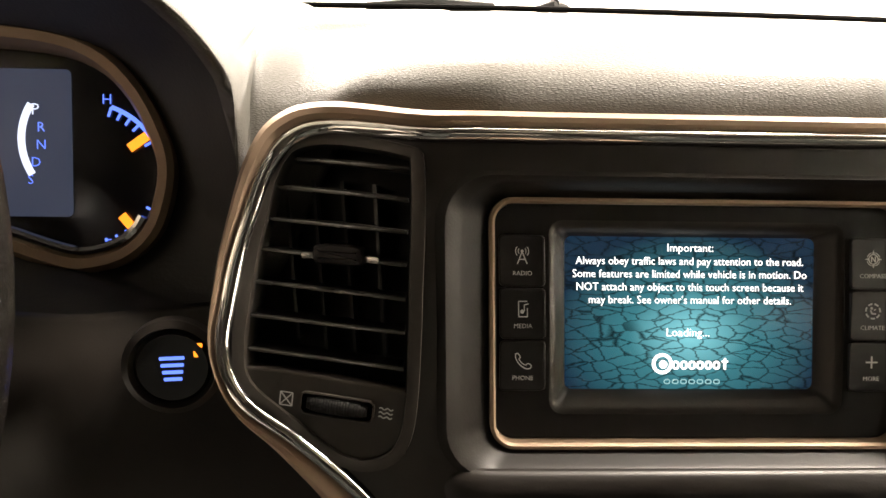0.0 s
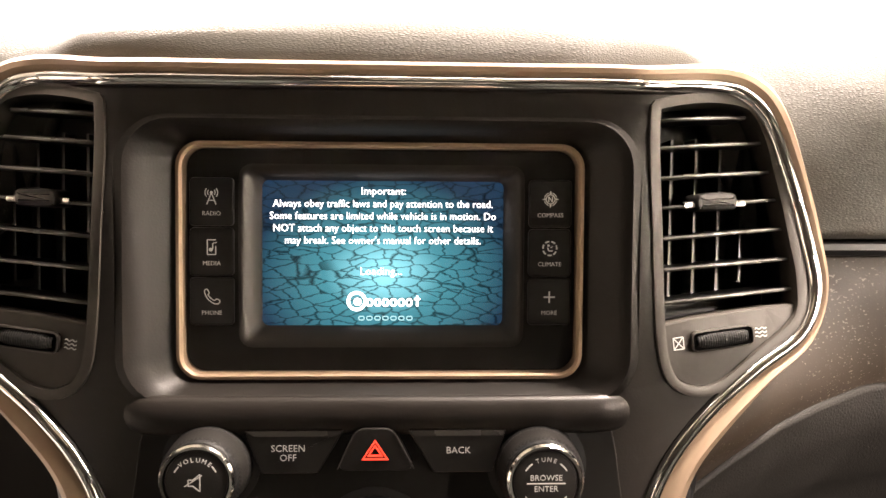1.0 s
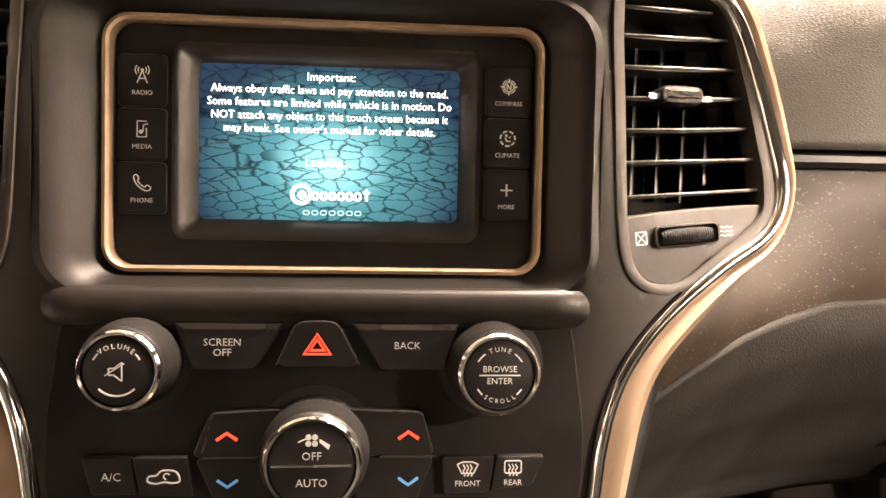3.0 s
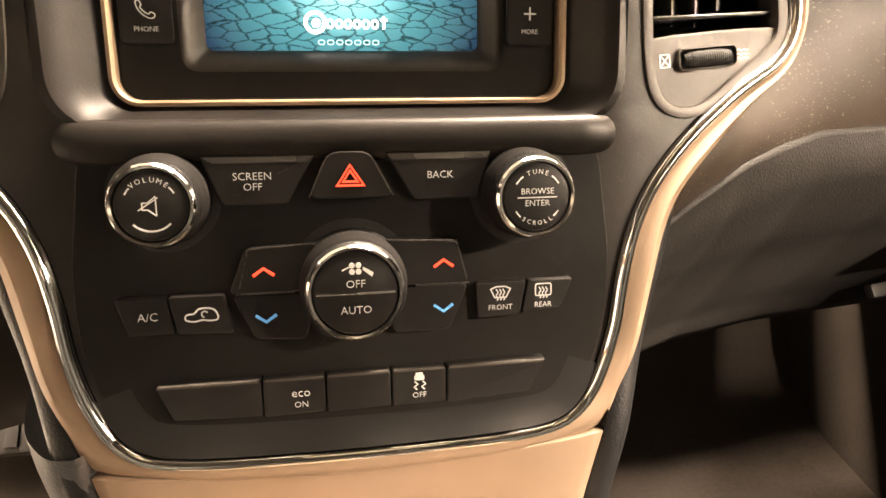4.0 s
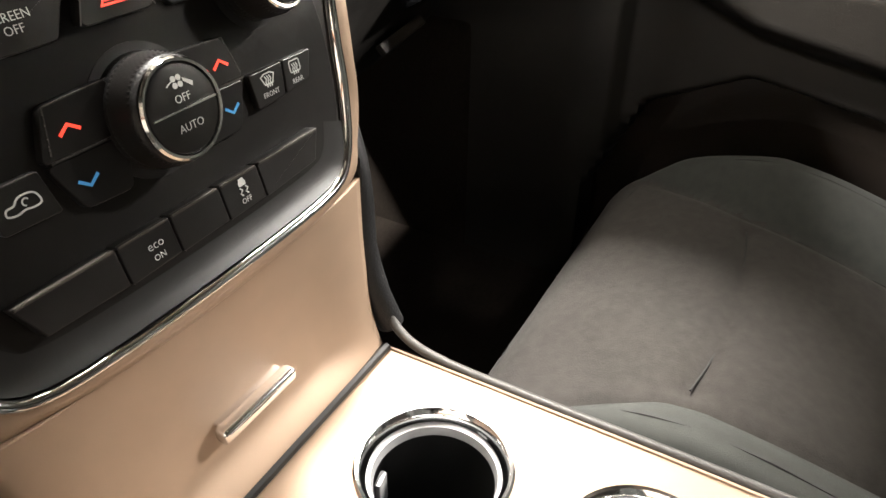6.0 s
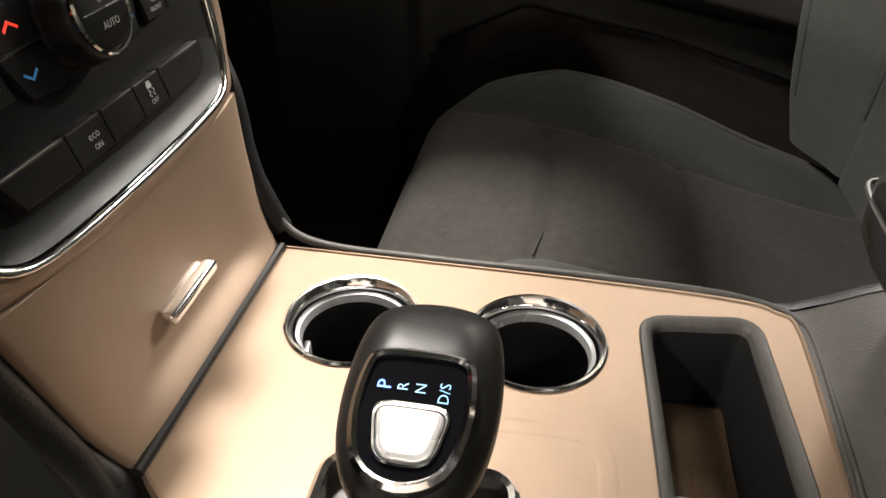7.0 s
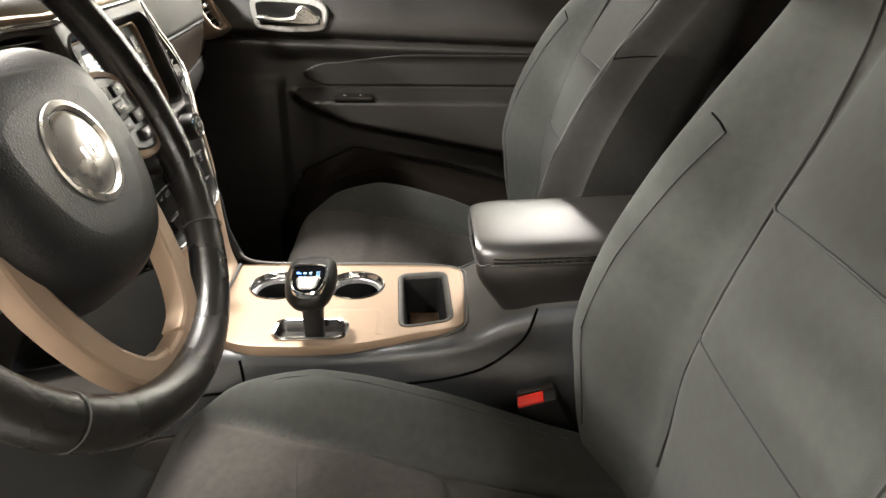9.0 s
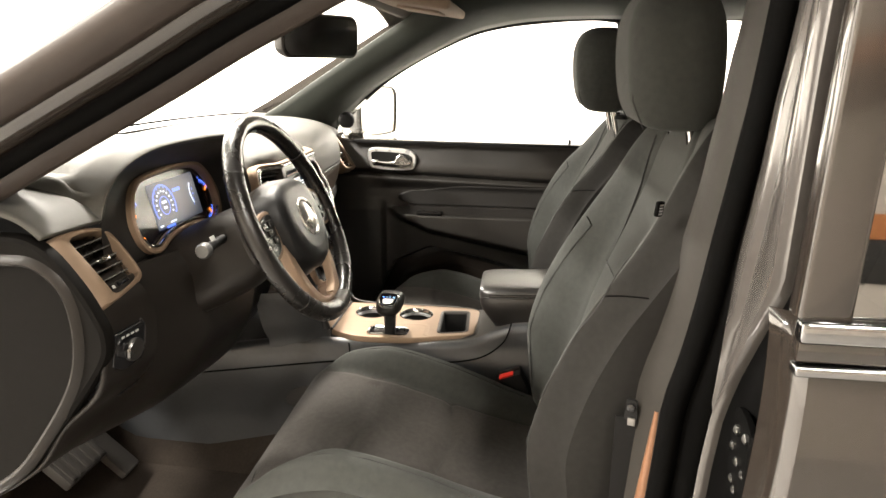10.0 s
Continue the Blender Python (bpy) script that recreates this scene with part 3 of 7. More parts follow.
pillar(1, cr([(0.82, 1.10, 0.64), (0.577, 1.233, 0.62), (0.426, 1.33, 0.615), (0.15, 1.507, 0.60), (0.02, 1.58, 0.59), (-0.3, 1.62, 0.60), (-0.9, 1.62, 0.60)], 5, False),
       cr([(0.50, 1.07, 0.74), (0.318, 1.262, 0.735), (0.186, 1.36, 0.73), (0.009, 1.455, 0.725), (-0.12, 1.50, 0.722), (-0.34, 1.525, 0.72), (-0.9, 1.53, 0.72)], 5, False), "grey-green windscreen pillar trim", "right_pillar_trim")
pillar(-1, cr([(0.86, 1.09, 0.64), (0.577, 1.243, 0.62), (0.426, 1.34, 0.615), (0.15, 1.507, 0.60), (0.02, 1.58, 0.59), (-0.3, 1.62, 0.60), (-0.9, 1.62, 0.60)], 5, False),
       cr([(0.70, 1.08, 0.715), (0.46, 1.226, 0.715), (0.25, 1.348, 0.715), (0.03, 1.47, 0.712), (-0.12, 1.52, 0.71), (-0.34, 1.545, 0.71), (-0.9, 1.55, 0.71)], 5, False), "dark windscreen pillar trim", "left_pillar_trim")
# tweeter grille at the foot of the passenger pillar
grille = part("tweeter", moved(lathe([(0.0, 0.006), (0.018, 0.006), (0.024, 0.003), (0.027, 0.0), (0.027, -0.004)], 28), look((0.70, 0.355, 1.20), (0.2, 0.1, 1.25)) @ pose(0, 0, 0, 180)), VENTBLACK, body, "round black tweeter grille")

# left pillar as seen in the door opening: paint, seal, inner lip
AP = cr([(0.98, 0.95), (0.72, 1.118), (0.455, 1.270), (0.25, 1.380), (0.10, 1.462), (-0.08, 1.540), (-0.4, 1.585), (-0.8, 1.59)], 6, False)


def rail(d0, d1, x0, x1, bulge=0.0):
    """A strip that follows the door opening, from d0 to d1 above its line and x0 to x1 across."""
    rings = []
    for i, (y, z) in enumerate(AP):
        a, b = AP[max(i - 1, 0)], AP[min(i + 1, len(AP) - 1)]
        t = Vector((b[0] - a[0], b[1] - a[1])).normalized()
        n = Vector((t.y, -t.x)) if -t.x > 0 else Vector((-t.y, t.x))
        ring = []
        for k in range(9):
            q = k / 8
            d, x = d0 + (d1 - d0) * q, x0 + (x1 - x0) * q - bulge * math.sin(math.pi * q)
            ring.append((x, y + n.x * d, z + n.y * d))
        rings.append(ring)
    return thick(part("opening_rail", loft(rings, closed=False), PAINT, body), 0.01, 0)


rail(-0.044, -0.016, -0.715, -0.735, 0.006).data.materials[0] = PILLAR_BROWN
o = part("door_seal", tube([(-0.748, y - 0.012, z - 0.012) for y, z in AP], 0.013, 10), SEAL, body, "black rubber door seal")
rail(-0.005, 0.024, -0.752, -0.775, 0.01)
part("door_seal", tube([(-0.782, y + 0.016, z + 0.03) for y, z in AP], 0.009, 8), SEAL, body, "black rubber door seal")
rail(0.018, 0.058, -0.783, -0.805, 0.012).data.materials[0] = PILLAR_BROWN

# left B pillar, a row of upright strips from the inner trim out to the rear door
JZ = [0.42, 0.60, 0.78, 0.85, 0.91, 0.98, 1.04, 1.11, 1.18, 1.25, 1.30, 1.35, 1.40, 1.45, 1.60]
J_TRIM = [-0.345, -0.362, -0.377, -0.382, -0.386, -0.396, -0.414, -0.428, -0.441, -0.455, -0.461, -0.469, -0.475, -0.483, -0.50]
J_SEAL = [-0.385, -0.40, -0.409, -0.414, -0.418, -0.422, -0.437, -0.449, -0.458, -0.468, -0.475, -0.482, -0.487, -0.491, -0.505]
J_JAMB = [-0.42, -0.44, -0.450, -0.457, -0.462, -0.469, -0.473, -0.476, -0.479, -0.487, -0.492, -0.496, -0.502, -0.507, -0.52]
J_EDGE = [-0.44, -0.45, -0.458, -0.462, -0.466, -0.473, -0.480, -0.486, -0.488, -0.489, -0.490, -0.491, -0.492, -0.494, -0.50]
J_OUT = [-0.787, -0.777, -0.772, -0.771, -0.770, -0.770, -0.788, -0.825, -0.875, -0.876, -0.876, -0.876, -0.876, -0.876, -0.876]


def strip(name, section, material, label=""):
    """A strip of the door jamb; section(z) gives its points across."""
    rows_ = [[(x, y, z) for x, y in section(z)] for z in np.linspace(0.42, 1.60, 50)]
    return thick(part(name, loft(rows_, closed=False), material, body, label, sharp=50), 0.004, 1)


def trim_section(z):
    a, b = interp(z, JZ, J_TRIM), interp(z, JZ, J_SEAL)
    return [(-0.640, a - 0.14), (-0.650, a - 0.06), (-0.657, a - 0.012), (-0.665, a), (-0.680, (a * 2 + b) / 3 + 0.004), (-0.705, (a + b) / 2 + 0.005), (-0.724, b + 0.002), (-0.732, b - 0.004), (-0.733, b - 0.05)]


def jamb_section(z):
    a, b, xo = interp(z, JZ, J_JAMB), interp(z, JZ, J_EDGE), interp(z, JZ, J_OUT)
    w = xo + 0.766
    return [(-0.766, a - 0.03), (-0.768, a - 0.004), (-0.770 + 0.05 * w, a), (-0.766 + 0.30 * w, a - 0.003), (-0.766 + 0.36 * w, a - 0.008), (-0.766 + 0.42 * w, a - 0.009), (-0.766 + 0.52 * w, (a + b) / 2 - 0.002), (-0.766 + 0.8 * w, b + 0.001), (-0.766 + 0.95 * w, b), (xo, b - 0.004), (xo, b - 0.05)]


def pocket_section(z):
    b = interp(z, JZ, J_EDGE)
    xo = interp(z, JZ, J_OUT)
    return [(xo + 0.004, b - 0.012), (xo * 0.5 - 0.4475, b - 0.024), (-0.897, b - 0.026), (-0.90, b - 0.06)]


strip("pillar_trim", trim_section, PILLAR_TAN, "beige-grey pillar trim")
part("door_seal", tube([(-0.748, interp(z, JZ, J_SEAL) - 0.006, z) for z in np.linspace(0.42, 1.6, 40)], 0.0155, 12), SEAL, body, "black rubber door seal")
part("seal_bead", tube([(-0.7335, interp(z, JZ, J_SEAL) + 0.003, z) for z in np.linspace(0.60, 1.29, 40)], 0.0035, 8), PILLAR_TAN, body, "brown edge bead beside the seal")
# Orange-brown strip standing in for warm light reflected at the pillar's foot.
part("sill_trim", tube([(-0.722, interp(z, JZ, J_SEAL) + 0.006, z) for z in np.linspace(0.55, 0.955, 24)], [0.016 - 0.012 * (k / 23) ** 2 for k in range(24)], 10), WARM_STRIP, body, "orange-brown strip standing for warm reflected light at the pillar's foot")
strip("seal_channel", lambda z: [(-0.7385, interp(z, JZ, J_SEAL) - 0.060), (-0.7385, interp(z, JZ, J_SEAL) - 0.014), (-0.752, interp(z, JZ, J_SEAL) - 0.020), (-0.7655, interp(z, JZ, J_JAMB) - 0.012)], SEAL, "dark channel behind the seal")
strip("jamb", jamb_section, JAMB, "gloss silvery door jamb")
strip("hinge_pocket", pocket_section, SEAL, "dark pocket before the rear door")

# hinge with its bolts in the lower pocket
hinge = part("hinge", join(moved(slab(cr([(-0.035, 0.03), (-0.01, 0.052), (0.03, 0.05), (0.038, 0.0), (0.03, -0.05), (-0.02, -0.055), (-0.038, -0.02)], 4), 0.0, 0.009, 0.004), pose(-0.845, -0.482, 0.965, 90, 0, 0)), moved(lathe([(0.008, -0.05), (0.010, -0.04), (0.010, 0.04), (0.008, 0.05)], 14), pose(-0.884, -0.486, 0.965))), SEAL, body, "black rear door hinge")
for hx, hz in ((-0.832, 0.995), (-0.862, 1.0), (-0.826, 0.972), (-0.845, 0.962), (-0.866, 0.958), (-0.836, 0.935), (-0.848, 0.928)):
    part("bolt", moved(lathe([(0.006, 0), (0.006, 0.004), (0.003, 0.006), (0.0, 0.006)], 6), pose(hx, -0.4825, hz, -90)), SATIN, hinge, "worn bolt head")

part("kick_panel", box(0.694, 0.742, 0.44, 0.93, 0.40, 0.80, 0.022, 3), CARPET, body, "brown-black carpeted kick panel")

# ---- rear door, closed ----
rear = thing("rear_door", "closed black rear car door with bright belt moulding", "car door")


def door_skin(u, v):
    y, z = -0.484 - 1.05 * u, 0.42 + 0.74 * v
    x = -0.905 - 0.045 * math.sin(math.pi * min(1, v * 0.9 + 0.1)) ** 0.6
    edge = 1 - smooth(0, 0.02, u)
    return (x + 0.028 * edge, y + 0.05 * (1 - smooth(0.2, 1, v)) * (1 - u), z)


thick(part("skin", surface(door_skin, 40, 30), PAINT, rear, "dark gloss painted door skin"), 0.01, 1)
part("belt_moulding", box(-0.945, -0.925, -1.5, -0.487, 1.146, 1.168, 0.006, 3), MOULDING, rear, "bright chrome belt moulding")
part("belt_recess", box(-0.938, -0.92, -1.5, -0.489, 1.126, 1.146, 0.002), PAINT, rear)
part("belt_moulding", box(-0.945, -0.925, -1.5, -0.487, 1.113, 1.124, 0.004, 3), MOULDING, rear, "bright chrome belt moulding")
part("window_frame", loft([[(x, y0 - (z - 1.168) * 0.03, z) for x, y0 in rrect(-0.918, -0.512, 0.03, 0.05, 0.006, 3)] for z in np.linspace(1.168, 1.56, 6)], cap=(True, True)), PAINT, rear, "gloss black window frame")
win = part("window", surface(lambda u, v: (-0.922 + 0.05 * v, -0.535 - 0.9 * u, 1.165 + 0.36 * v), 6, 6), TINTED, rear, "dark tinted rear window")

# ---- passenger door ----
pdoor = thing("passenger_door", "closed dark grey front passenger door trim with armrest", "car door")


def panel_x(y, z):
    """How far the door trim stands in from the window line."""
    x = 0.742 - 0.03 * smooth(1.13, 1.04, z)
    x += 0.018 * math.exp(-((z - 1.018 - 0.012 * math.sin(3 * y)) / 0.008) ** 2)
    if z < 1.01:
        x += 0.02 * smooth(1.01, 0.97, z) * smooth(0.30, 0.18, y)
    lower = interp(y, [-0.6, -0.26, 0.08, 0.19, 0.235, 0.3], [0.74, 0.77, 0.835, 0.88, 0.912, 0.912])
    if y < 0.235:
        shelf = smooth(0.235, 0.15, y)
        if z < 0.912:
            x -= 0.085 * shelf * smooth(0.916, 0.904, z) * smooth(lower - 0.012, lower + 0.03, z) + 0.012 * shelf * smooth(0.916, 0.90, z)
    else:
        x -= 0.012 * smooth(0.95, 0.90, z)
    top = interp(y, [-0.6, -0.3, -0.11, 0.08, 0.196, 0.257], [0.66, 0.69, 0.744, 0.776, 0.722, 0.60])
    if y < 0.262:
        x += 0.05 * smooth(top + 0.004, top - 0.012, z)
    return x


thick(part("trim_panel", surface(lambda u, v: (panel_x(0.60 - 1.25 * u, 0.42 + 0.712 * v), 0.60 - 1.25 * u, 0.42 + 0.712 * v), 150, 190), DOORTRIM, pdoor, "grained dark door trim", sharp=60), 0.01, 1)


thick(part("insert_panel", surface(lambda u, v: (panel_x(0.19 - 0.05 * (2 * v - 1) ** 2 - 0.8 * u, 0.920 + (0.070 - 0.02 * smooth(0.25, 0.0, u)) * v) - 0.0015, 0.19 - 0.05 * (2 * v - 1) ** 2 - 0.8 * u, 0.920 + (0.070 - 0.02 * smooth(0.25, 0.0, u)) * v), 60, 12), DOORDARK, pdoor, "black soft insert above the armrest"), 0.002, 1)


def bezel_yz(o, x0, x1, bevel):
    return moved(slab(o, x0, x1, bevel), Matrix(((0, 0, -1, 0), (-1, 0, 0, 0), (0, 1, 0, 0), (0, 0, 0, 1))))


HANDLE_O = cr([(-0.287, 1.096), (-0.279, 1.052), (-0.262, 1.043), (-0.207, 1.038), (-0.146, 1.041), (-0.129, 1.054), (-0.126, 1.086), (-0.150, 1.105), (-0.20, 1.111), (-0.268, 1.112)], 5)
hb = part("handle_bezel", bezel_yz(HANDLE_O, -0.722, -0.703, 0.005), SILVER_PAINT, pdoor, "pale champagne handle surround")
# No hollow is cut; a black plate carries its shade.
part("handle_cup", bezel_yz(shrink(HANDLE_O, 0.0125), -0.712, -0.7005, 0.001), VENTBLACK, hb, "black plate standing for the shaded hollow behind the handle")
part("door_lever", moved(slab(cr([(-0.268, 1.062), (-0.20, 1.053), (-0.150, 1.053), (-0.139, 1.066), (-0.152, 1.082), (-0.176, 1.094), (-0.190, 1.086), (-0.198, 1.073), (-0.23, 1.070), (-0.268, 1.074)], 4), -0.712, -0.692, 0.006), Matrix(((0, 0, -1, 0), (-1, 0, 0, 0), (0, 1, 0, 0), (0, 0, 0, 1)))), SATIN, hb, "chrome door lever")
sw = part("window_switch", box(0.632, 0.668, 0.03, 0.115, 0.908, 0.918, 0.004), BUTTON, pdoor, "black window switch")
for sy in (0.055, 0.09):
    part("switch_print", box(0.640, 0.650, sy - 0.004, sy + 0.004, 0.9175, 0.9185), SATIN, sw)
part("lock_pin", moved(lathe([(0.005, 0), (0.005, 0.02), (0.003, 0.024), (0, 0.025)], 12), pose(0.733, -0.372, 1.128)), RUBBER, pdoor, "black lock pin")

# ---- passenger side mirror outside ----
dm = thing("door_mirror", "black outside mirror with bright glass", "car mirror")
MIR = pose(0.985, 0.305, 1.212, 90, 0, -28)
shell = cr([(-0.105, 0.03), (-0.10, 0.075), (-0.07, 0.088), (0.06, 0.086), (0.098, 0.07), (0.106, 0.03), (0.102, -0.06), (0.08, -0.086), (-0.06, -0.088), (-0.10, -0.066)], 5)
part("housing", moved(loft([lift(shrink(shell, 0.05), -0.10), lift(shrink(shell, 0.012), -0.07), lift(shell, -0.02), lift(shell, 0.0), lift(shrink(shell, 0.005), 0.002), lift(shrink(shell, 0.007), -0.006)], cap=(True, False)), MIR), PAINT, dm, "black mirror housing")
part("mirror_glass", moved(slab(shrink(shell, 0.0065), -0.012, -0.005, 0.001), MIR), MIRROR, dm, "bright mirror glass")
part("mirror_arm", box(0.80, 0.95, 0.32, 0.38, 1.10, 1.15, 0.012), PAINT, dm)

# ---- dashboard ----
dash = thing("dashboard", "dark grained car dashboard with champagne trim", "dashboard")
HX, HW = -0.412, 0.214  # middle and half width of the instrument hood


def y_front(x):
    return 0.298 + interp(x, [-0.74, -0.62, -0.45, -0.28, -0.215, 0.215, 0.32, 0.55, 0.66, 0.74], [0.105, 0.088, 0.03, 0.008, 0.030, 0.034, 0.036, 0.046, 0.070, 0.085])


def hood_top(x):
    q = min(1, abs((x - HX) / HW))
    return 1.085 + 0.172 * (1 - q ** 3.0) ** (1 / 3.0)


def pad_profile(x):
    yf = y_front(x)
    c = smooth(0.198, 0.150, abs(x))  # over the centre stack the pad ends at the trim
    e = smooth(0.55, 0.62, abs(x))  # over the end vents it stops higher
    base = [(0.86, 1.178), (0.72, 1.209), (0.55 + 0.05 * e, 1.216 - 0.008 * e), (0.46 + 0.07 * e, 1.212 - 0.012 * e), (yf + 0.045 + 0.03 * e, 1.196 - 0.006 * e), (yf + 0.012 + 0.035 * e, 1.165 + 0.016 * e), (yf + 0.002 + 0.025 * e, 1.13 + 0.038 * e), (yf + 0.014 * e, 1.088 + 0.068 * e)]
    w = interp(abs(x), [0.0, 0.09, 0.12, 0.15, 0.18, 0.21], [0.0, 0.003, 0.012, 0.026, 0.040, 0.045])  # it draws back towards the vents
    mid = [(0.86, 1.178), (0.72, 1.209), (0.55, 1.217), (0.42, 1.2145), (0.375 + w, 1.208), (0.340 + w, 1.198), (0.316 + w, 1.187), (0.310 + w, 1.168)]
    mid = [(y, z - 0.10 * w) for y, z in mid]
    blend = [c, c, c, smooth(0.34, 0.08, abs(x)), smooth(0.31, 0.10, abs(x)), smooth(0.27, 0.12, abs(x)), smooth(0.225, 0.14, abs(x)), c]
    prof = [tuple(np.array(a) * (1 - k) + np.array(b) * k) for a, b, k in zip(base, mid, blend)]
    q = abs((x - HX) / HW)
    if q < 1:
        A, yl = hood_top(x), y_front(x) + 0.012
        hood = [(0.86, 1.178), (0.72, 1.209 + 0.06 * max(0, A - 1.2)), (0.60, 1.222 + 0.55 * max(0, A - 1.215)), (0.48, 1.216 + 0.92 * max(0, A - 1.216)),
                (yl + 0.05, max(A + 0.007, 1.196)), (yl + 0.014, max(A + 0.004, 1.165)), (yl + 0.003, max(A + 0.002, 1.13) if A < 1.13 else A + 0.002), (yl, A)]
        k = smooth(1.0, 0.93, q)
        prof = [tuple(np.array(a) * (1 - k) + np.array(b) * k) for a, b in zip(prof, hood)]
    return prof


PAD_X = sorted(set([round(v, 4) for v in np.linspace(-0.735, 0.735, 170)] + [round(HX + s * HW * v, 4) for s in (-1, 1) for v in np.linspace(0.85, 1.0, 24)] + [round(s * v, 4) for s in (-1, 1) for v in np.linspace(0.165, 0.20, 10)]))
thick(part("dash_pad", loft([[(x, y, z) for y, z in cr(pad_profile(x), 5, False)] for x in PAD_X], closed=False), PAD, dash, "leather-grained dark dash top", sharp=70), 0.008, 0)


def low_profile(x):
    yf = y_front(x)
    e = smooth(0.55, 0.62, abs(x))
    yl = interp(x, [0.10, 0.142, 0.20, 0.262, 0.35, 0.55, 0.66, 0.74], [0.240, 0.256, 0.292, 0.318, 0.338, 0.362, 0.385, 0.40])
    return [(yf + 0.016 + 0.034 * e, 1.100 + 0.055 * e), (yf + 0.006 + 0.036 * e, 1.083 + 0.050 * e), (yf + 0.002 + 0.028 * e, 1.07 + 0.03 * e), (yf * 0.6 + yl * 0.4, 1.05 + 0.008 * e), (yl, 1.012), (yl + 0.006, 0.985), (yl + 0.030, 0.94), (yl + 0.055, 0.906), (yl + 0.10, 0.837), (yl + 0.15, 0.79), (0.75, 0.77)]


thick(part("passenger_panel", loft([[(x, y, z) for y, z in cr(low_profile(x), 5, False)] for x in np.linspace(0.1395, 0.735, 60)], closed=False), DUSTY, dash, "smooth brown-black lower dash panel with dust"), 0.006, 0)


part("pad_groove", tube([(x, y_front(x) + 0.001, 1.0815) for x in np.linspace(0.185, 0.56, 40)], 0.0045, 8), VENTBLACK, dash, "dark groove under the pad")


LID_X, LID_TOP = [0.132, 0.145, 0.165, 0.19, 0.222, 0.258, 0.32, 0.69], [0.970, 0.980, 0.990, 0.999, 1.006, 1.0095, 1.008, 1.008]


def lid_point(x, z, out=0.003):
    """A place on the lid's bowed front."""
    pr = cr(low_profile(x), 5, False)
    zt_ = interp(x, LID_X, LID_TOP)
    puff = 0.008 * smooth(-0.004, 0.030, zt_ - z) * smooth(0.69, 0.675, x)
    return (x, interp(z, [p[1] for p in pr][::-1], [p[0] for p in pr][::-1]) - out - puff, z)


def glove_f(u, v):
    x = 0.1395 + 0.5505 * u ** 1.5
    return lid_point(x, 0.80 + (interp(x, LID_X, LID_TOP) - 0.80) * v ** 0.7)


glove = part("glovebox_lid", surface(glove_f, 70, 44), LID, dash, "grained glovebox lid")
thick(glove, 0.006, 0)
part("lid_edge", tube([lid_point(x, interp(x, LID_X, LID_TOP) - 0.0005, 0.001) for x in np.linspace(0.140, 0.68, 60)], 0.0012, 6), VENTBLACK, glove, "dark gap over the lid")
part("lid_gap", tube([lid_point(x, z, 0.0035) for x, z in cr([(0.257, 1.0085), (0.264, 0.988), (0.264, 0.968), (0.266, 0.945), (0.262, 0.915)], 6, False)], 0.0019, 6), SEAL, glove, "dark gap in the lid")
gh = part("glovebox_handle", moved(join(box(-0.072, 0.072, -0.010, 0.010, -0.013, 0.013, 0.005)), pose(0.495, 0.392, 0.902, -30, 0, 9)), GLOSS, glove, "dark glovebox handle")
# Paler bar imitates the light caught by the handle's upper edge.
part("handle_edge", moved(box(-0.070, 0.070, -0.0125, -0.0095, 0.008, 0.0125, 0.0015), pose(0.495, 0.392, 0.902, -30, 0, 9)), EDGE, gh, "pale upper edge of the handle, highlight put into its colour")
# Paler bar; the lit look of this edge comes from its colour.
part("lit_lip", moved(box(-0.058, 0.058, -0.004, 0.004, -0.006, 0.006, 0.002), pose(0.489, 0.427, 0.838, -40, 0, 9)), VENTPANEL, glove, "pale bar for the lit edge below the handle")


def knee_profile(x):
    return [(y_front(x) + 0.014 + 0.036 * smooth(-0.585, -0.62, x), 1.075 + 0.075 * smooth(-0.585, -0.62, x)), (y_front(x) - 0.006 + 0.030 * smooth(-0.585, -0.62, x), 1.05 + 0.045 * smooth(-0.585, -0.62, x)), (y_front(x) - 0.012 - 0.034 * smooth(-0.585, -0.62, x), 1.0 + 0.042 * smooth(-0.585, -0.62, x)), (y_front(x) - 0.045 * smooth(-0.585, -0.62, x), 0.94), (y_front(x) + 0.02, 0.87), (y_front(x) + 0.07, 0.80), (y_front(x) + 0.16, 0.74), (0.60, 0.73)]


thick(part("knee_panel", loft([[(x, y, z) for y, z in cr(knee_profile(x), 5, False)] for x in np.linspace(-0.735, -0.105, 60)], closed=False), PLASTIC, dash, "smooth dark panel under the wheel"), 0.006, 0)


def knee_y(x, z):
    pr = cr(knee_profile(x), 5, False)
    return interp(z, [p[1] for p in pr][::-1], [p[0] for p in pr][::-1])


part("seam", tube([(x, knee_y(x, 1.026) - 0.0005, 1.026) for x in np.linspace(-0.733, -0.57, 24)], 0.0016, 6), VENTBLACK, dash, "dark seam below the vent")
part("seam", tube([(x, knee_y(x, 0.90) - 0.0005, 0.90 + 0.06 * (x + 0.5)) for x in np.linspace(-0.66, -0.30, 30)], 0.0014, 6), VENTBLACK, dash, "dark seam in the knee panel")
# rounded side cap of the dash in the door opening
CAP = cr([(0.418, 1.148), (0.372, 1.097), (0.345, 1.049), (0.335, 1.017), (0.346, 0.974), (0.414, 0.88), (0.499, 0.78), (0.60, 0.73), (0.74, 0.78), (0.80, 0.95), (0.75, 1.08), (0.60, 1.14), (0.48, 1.16)], 5)
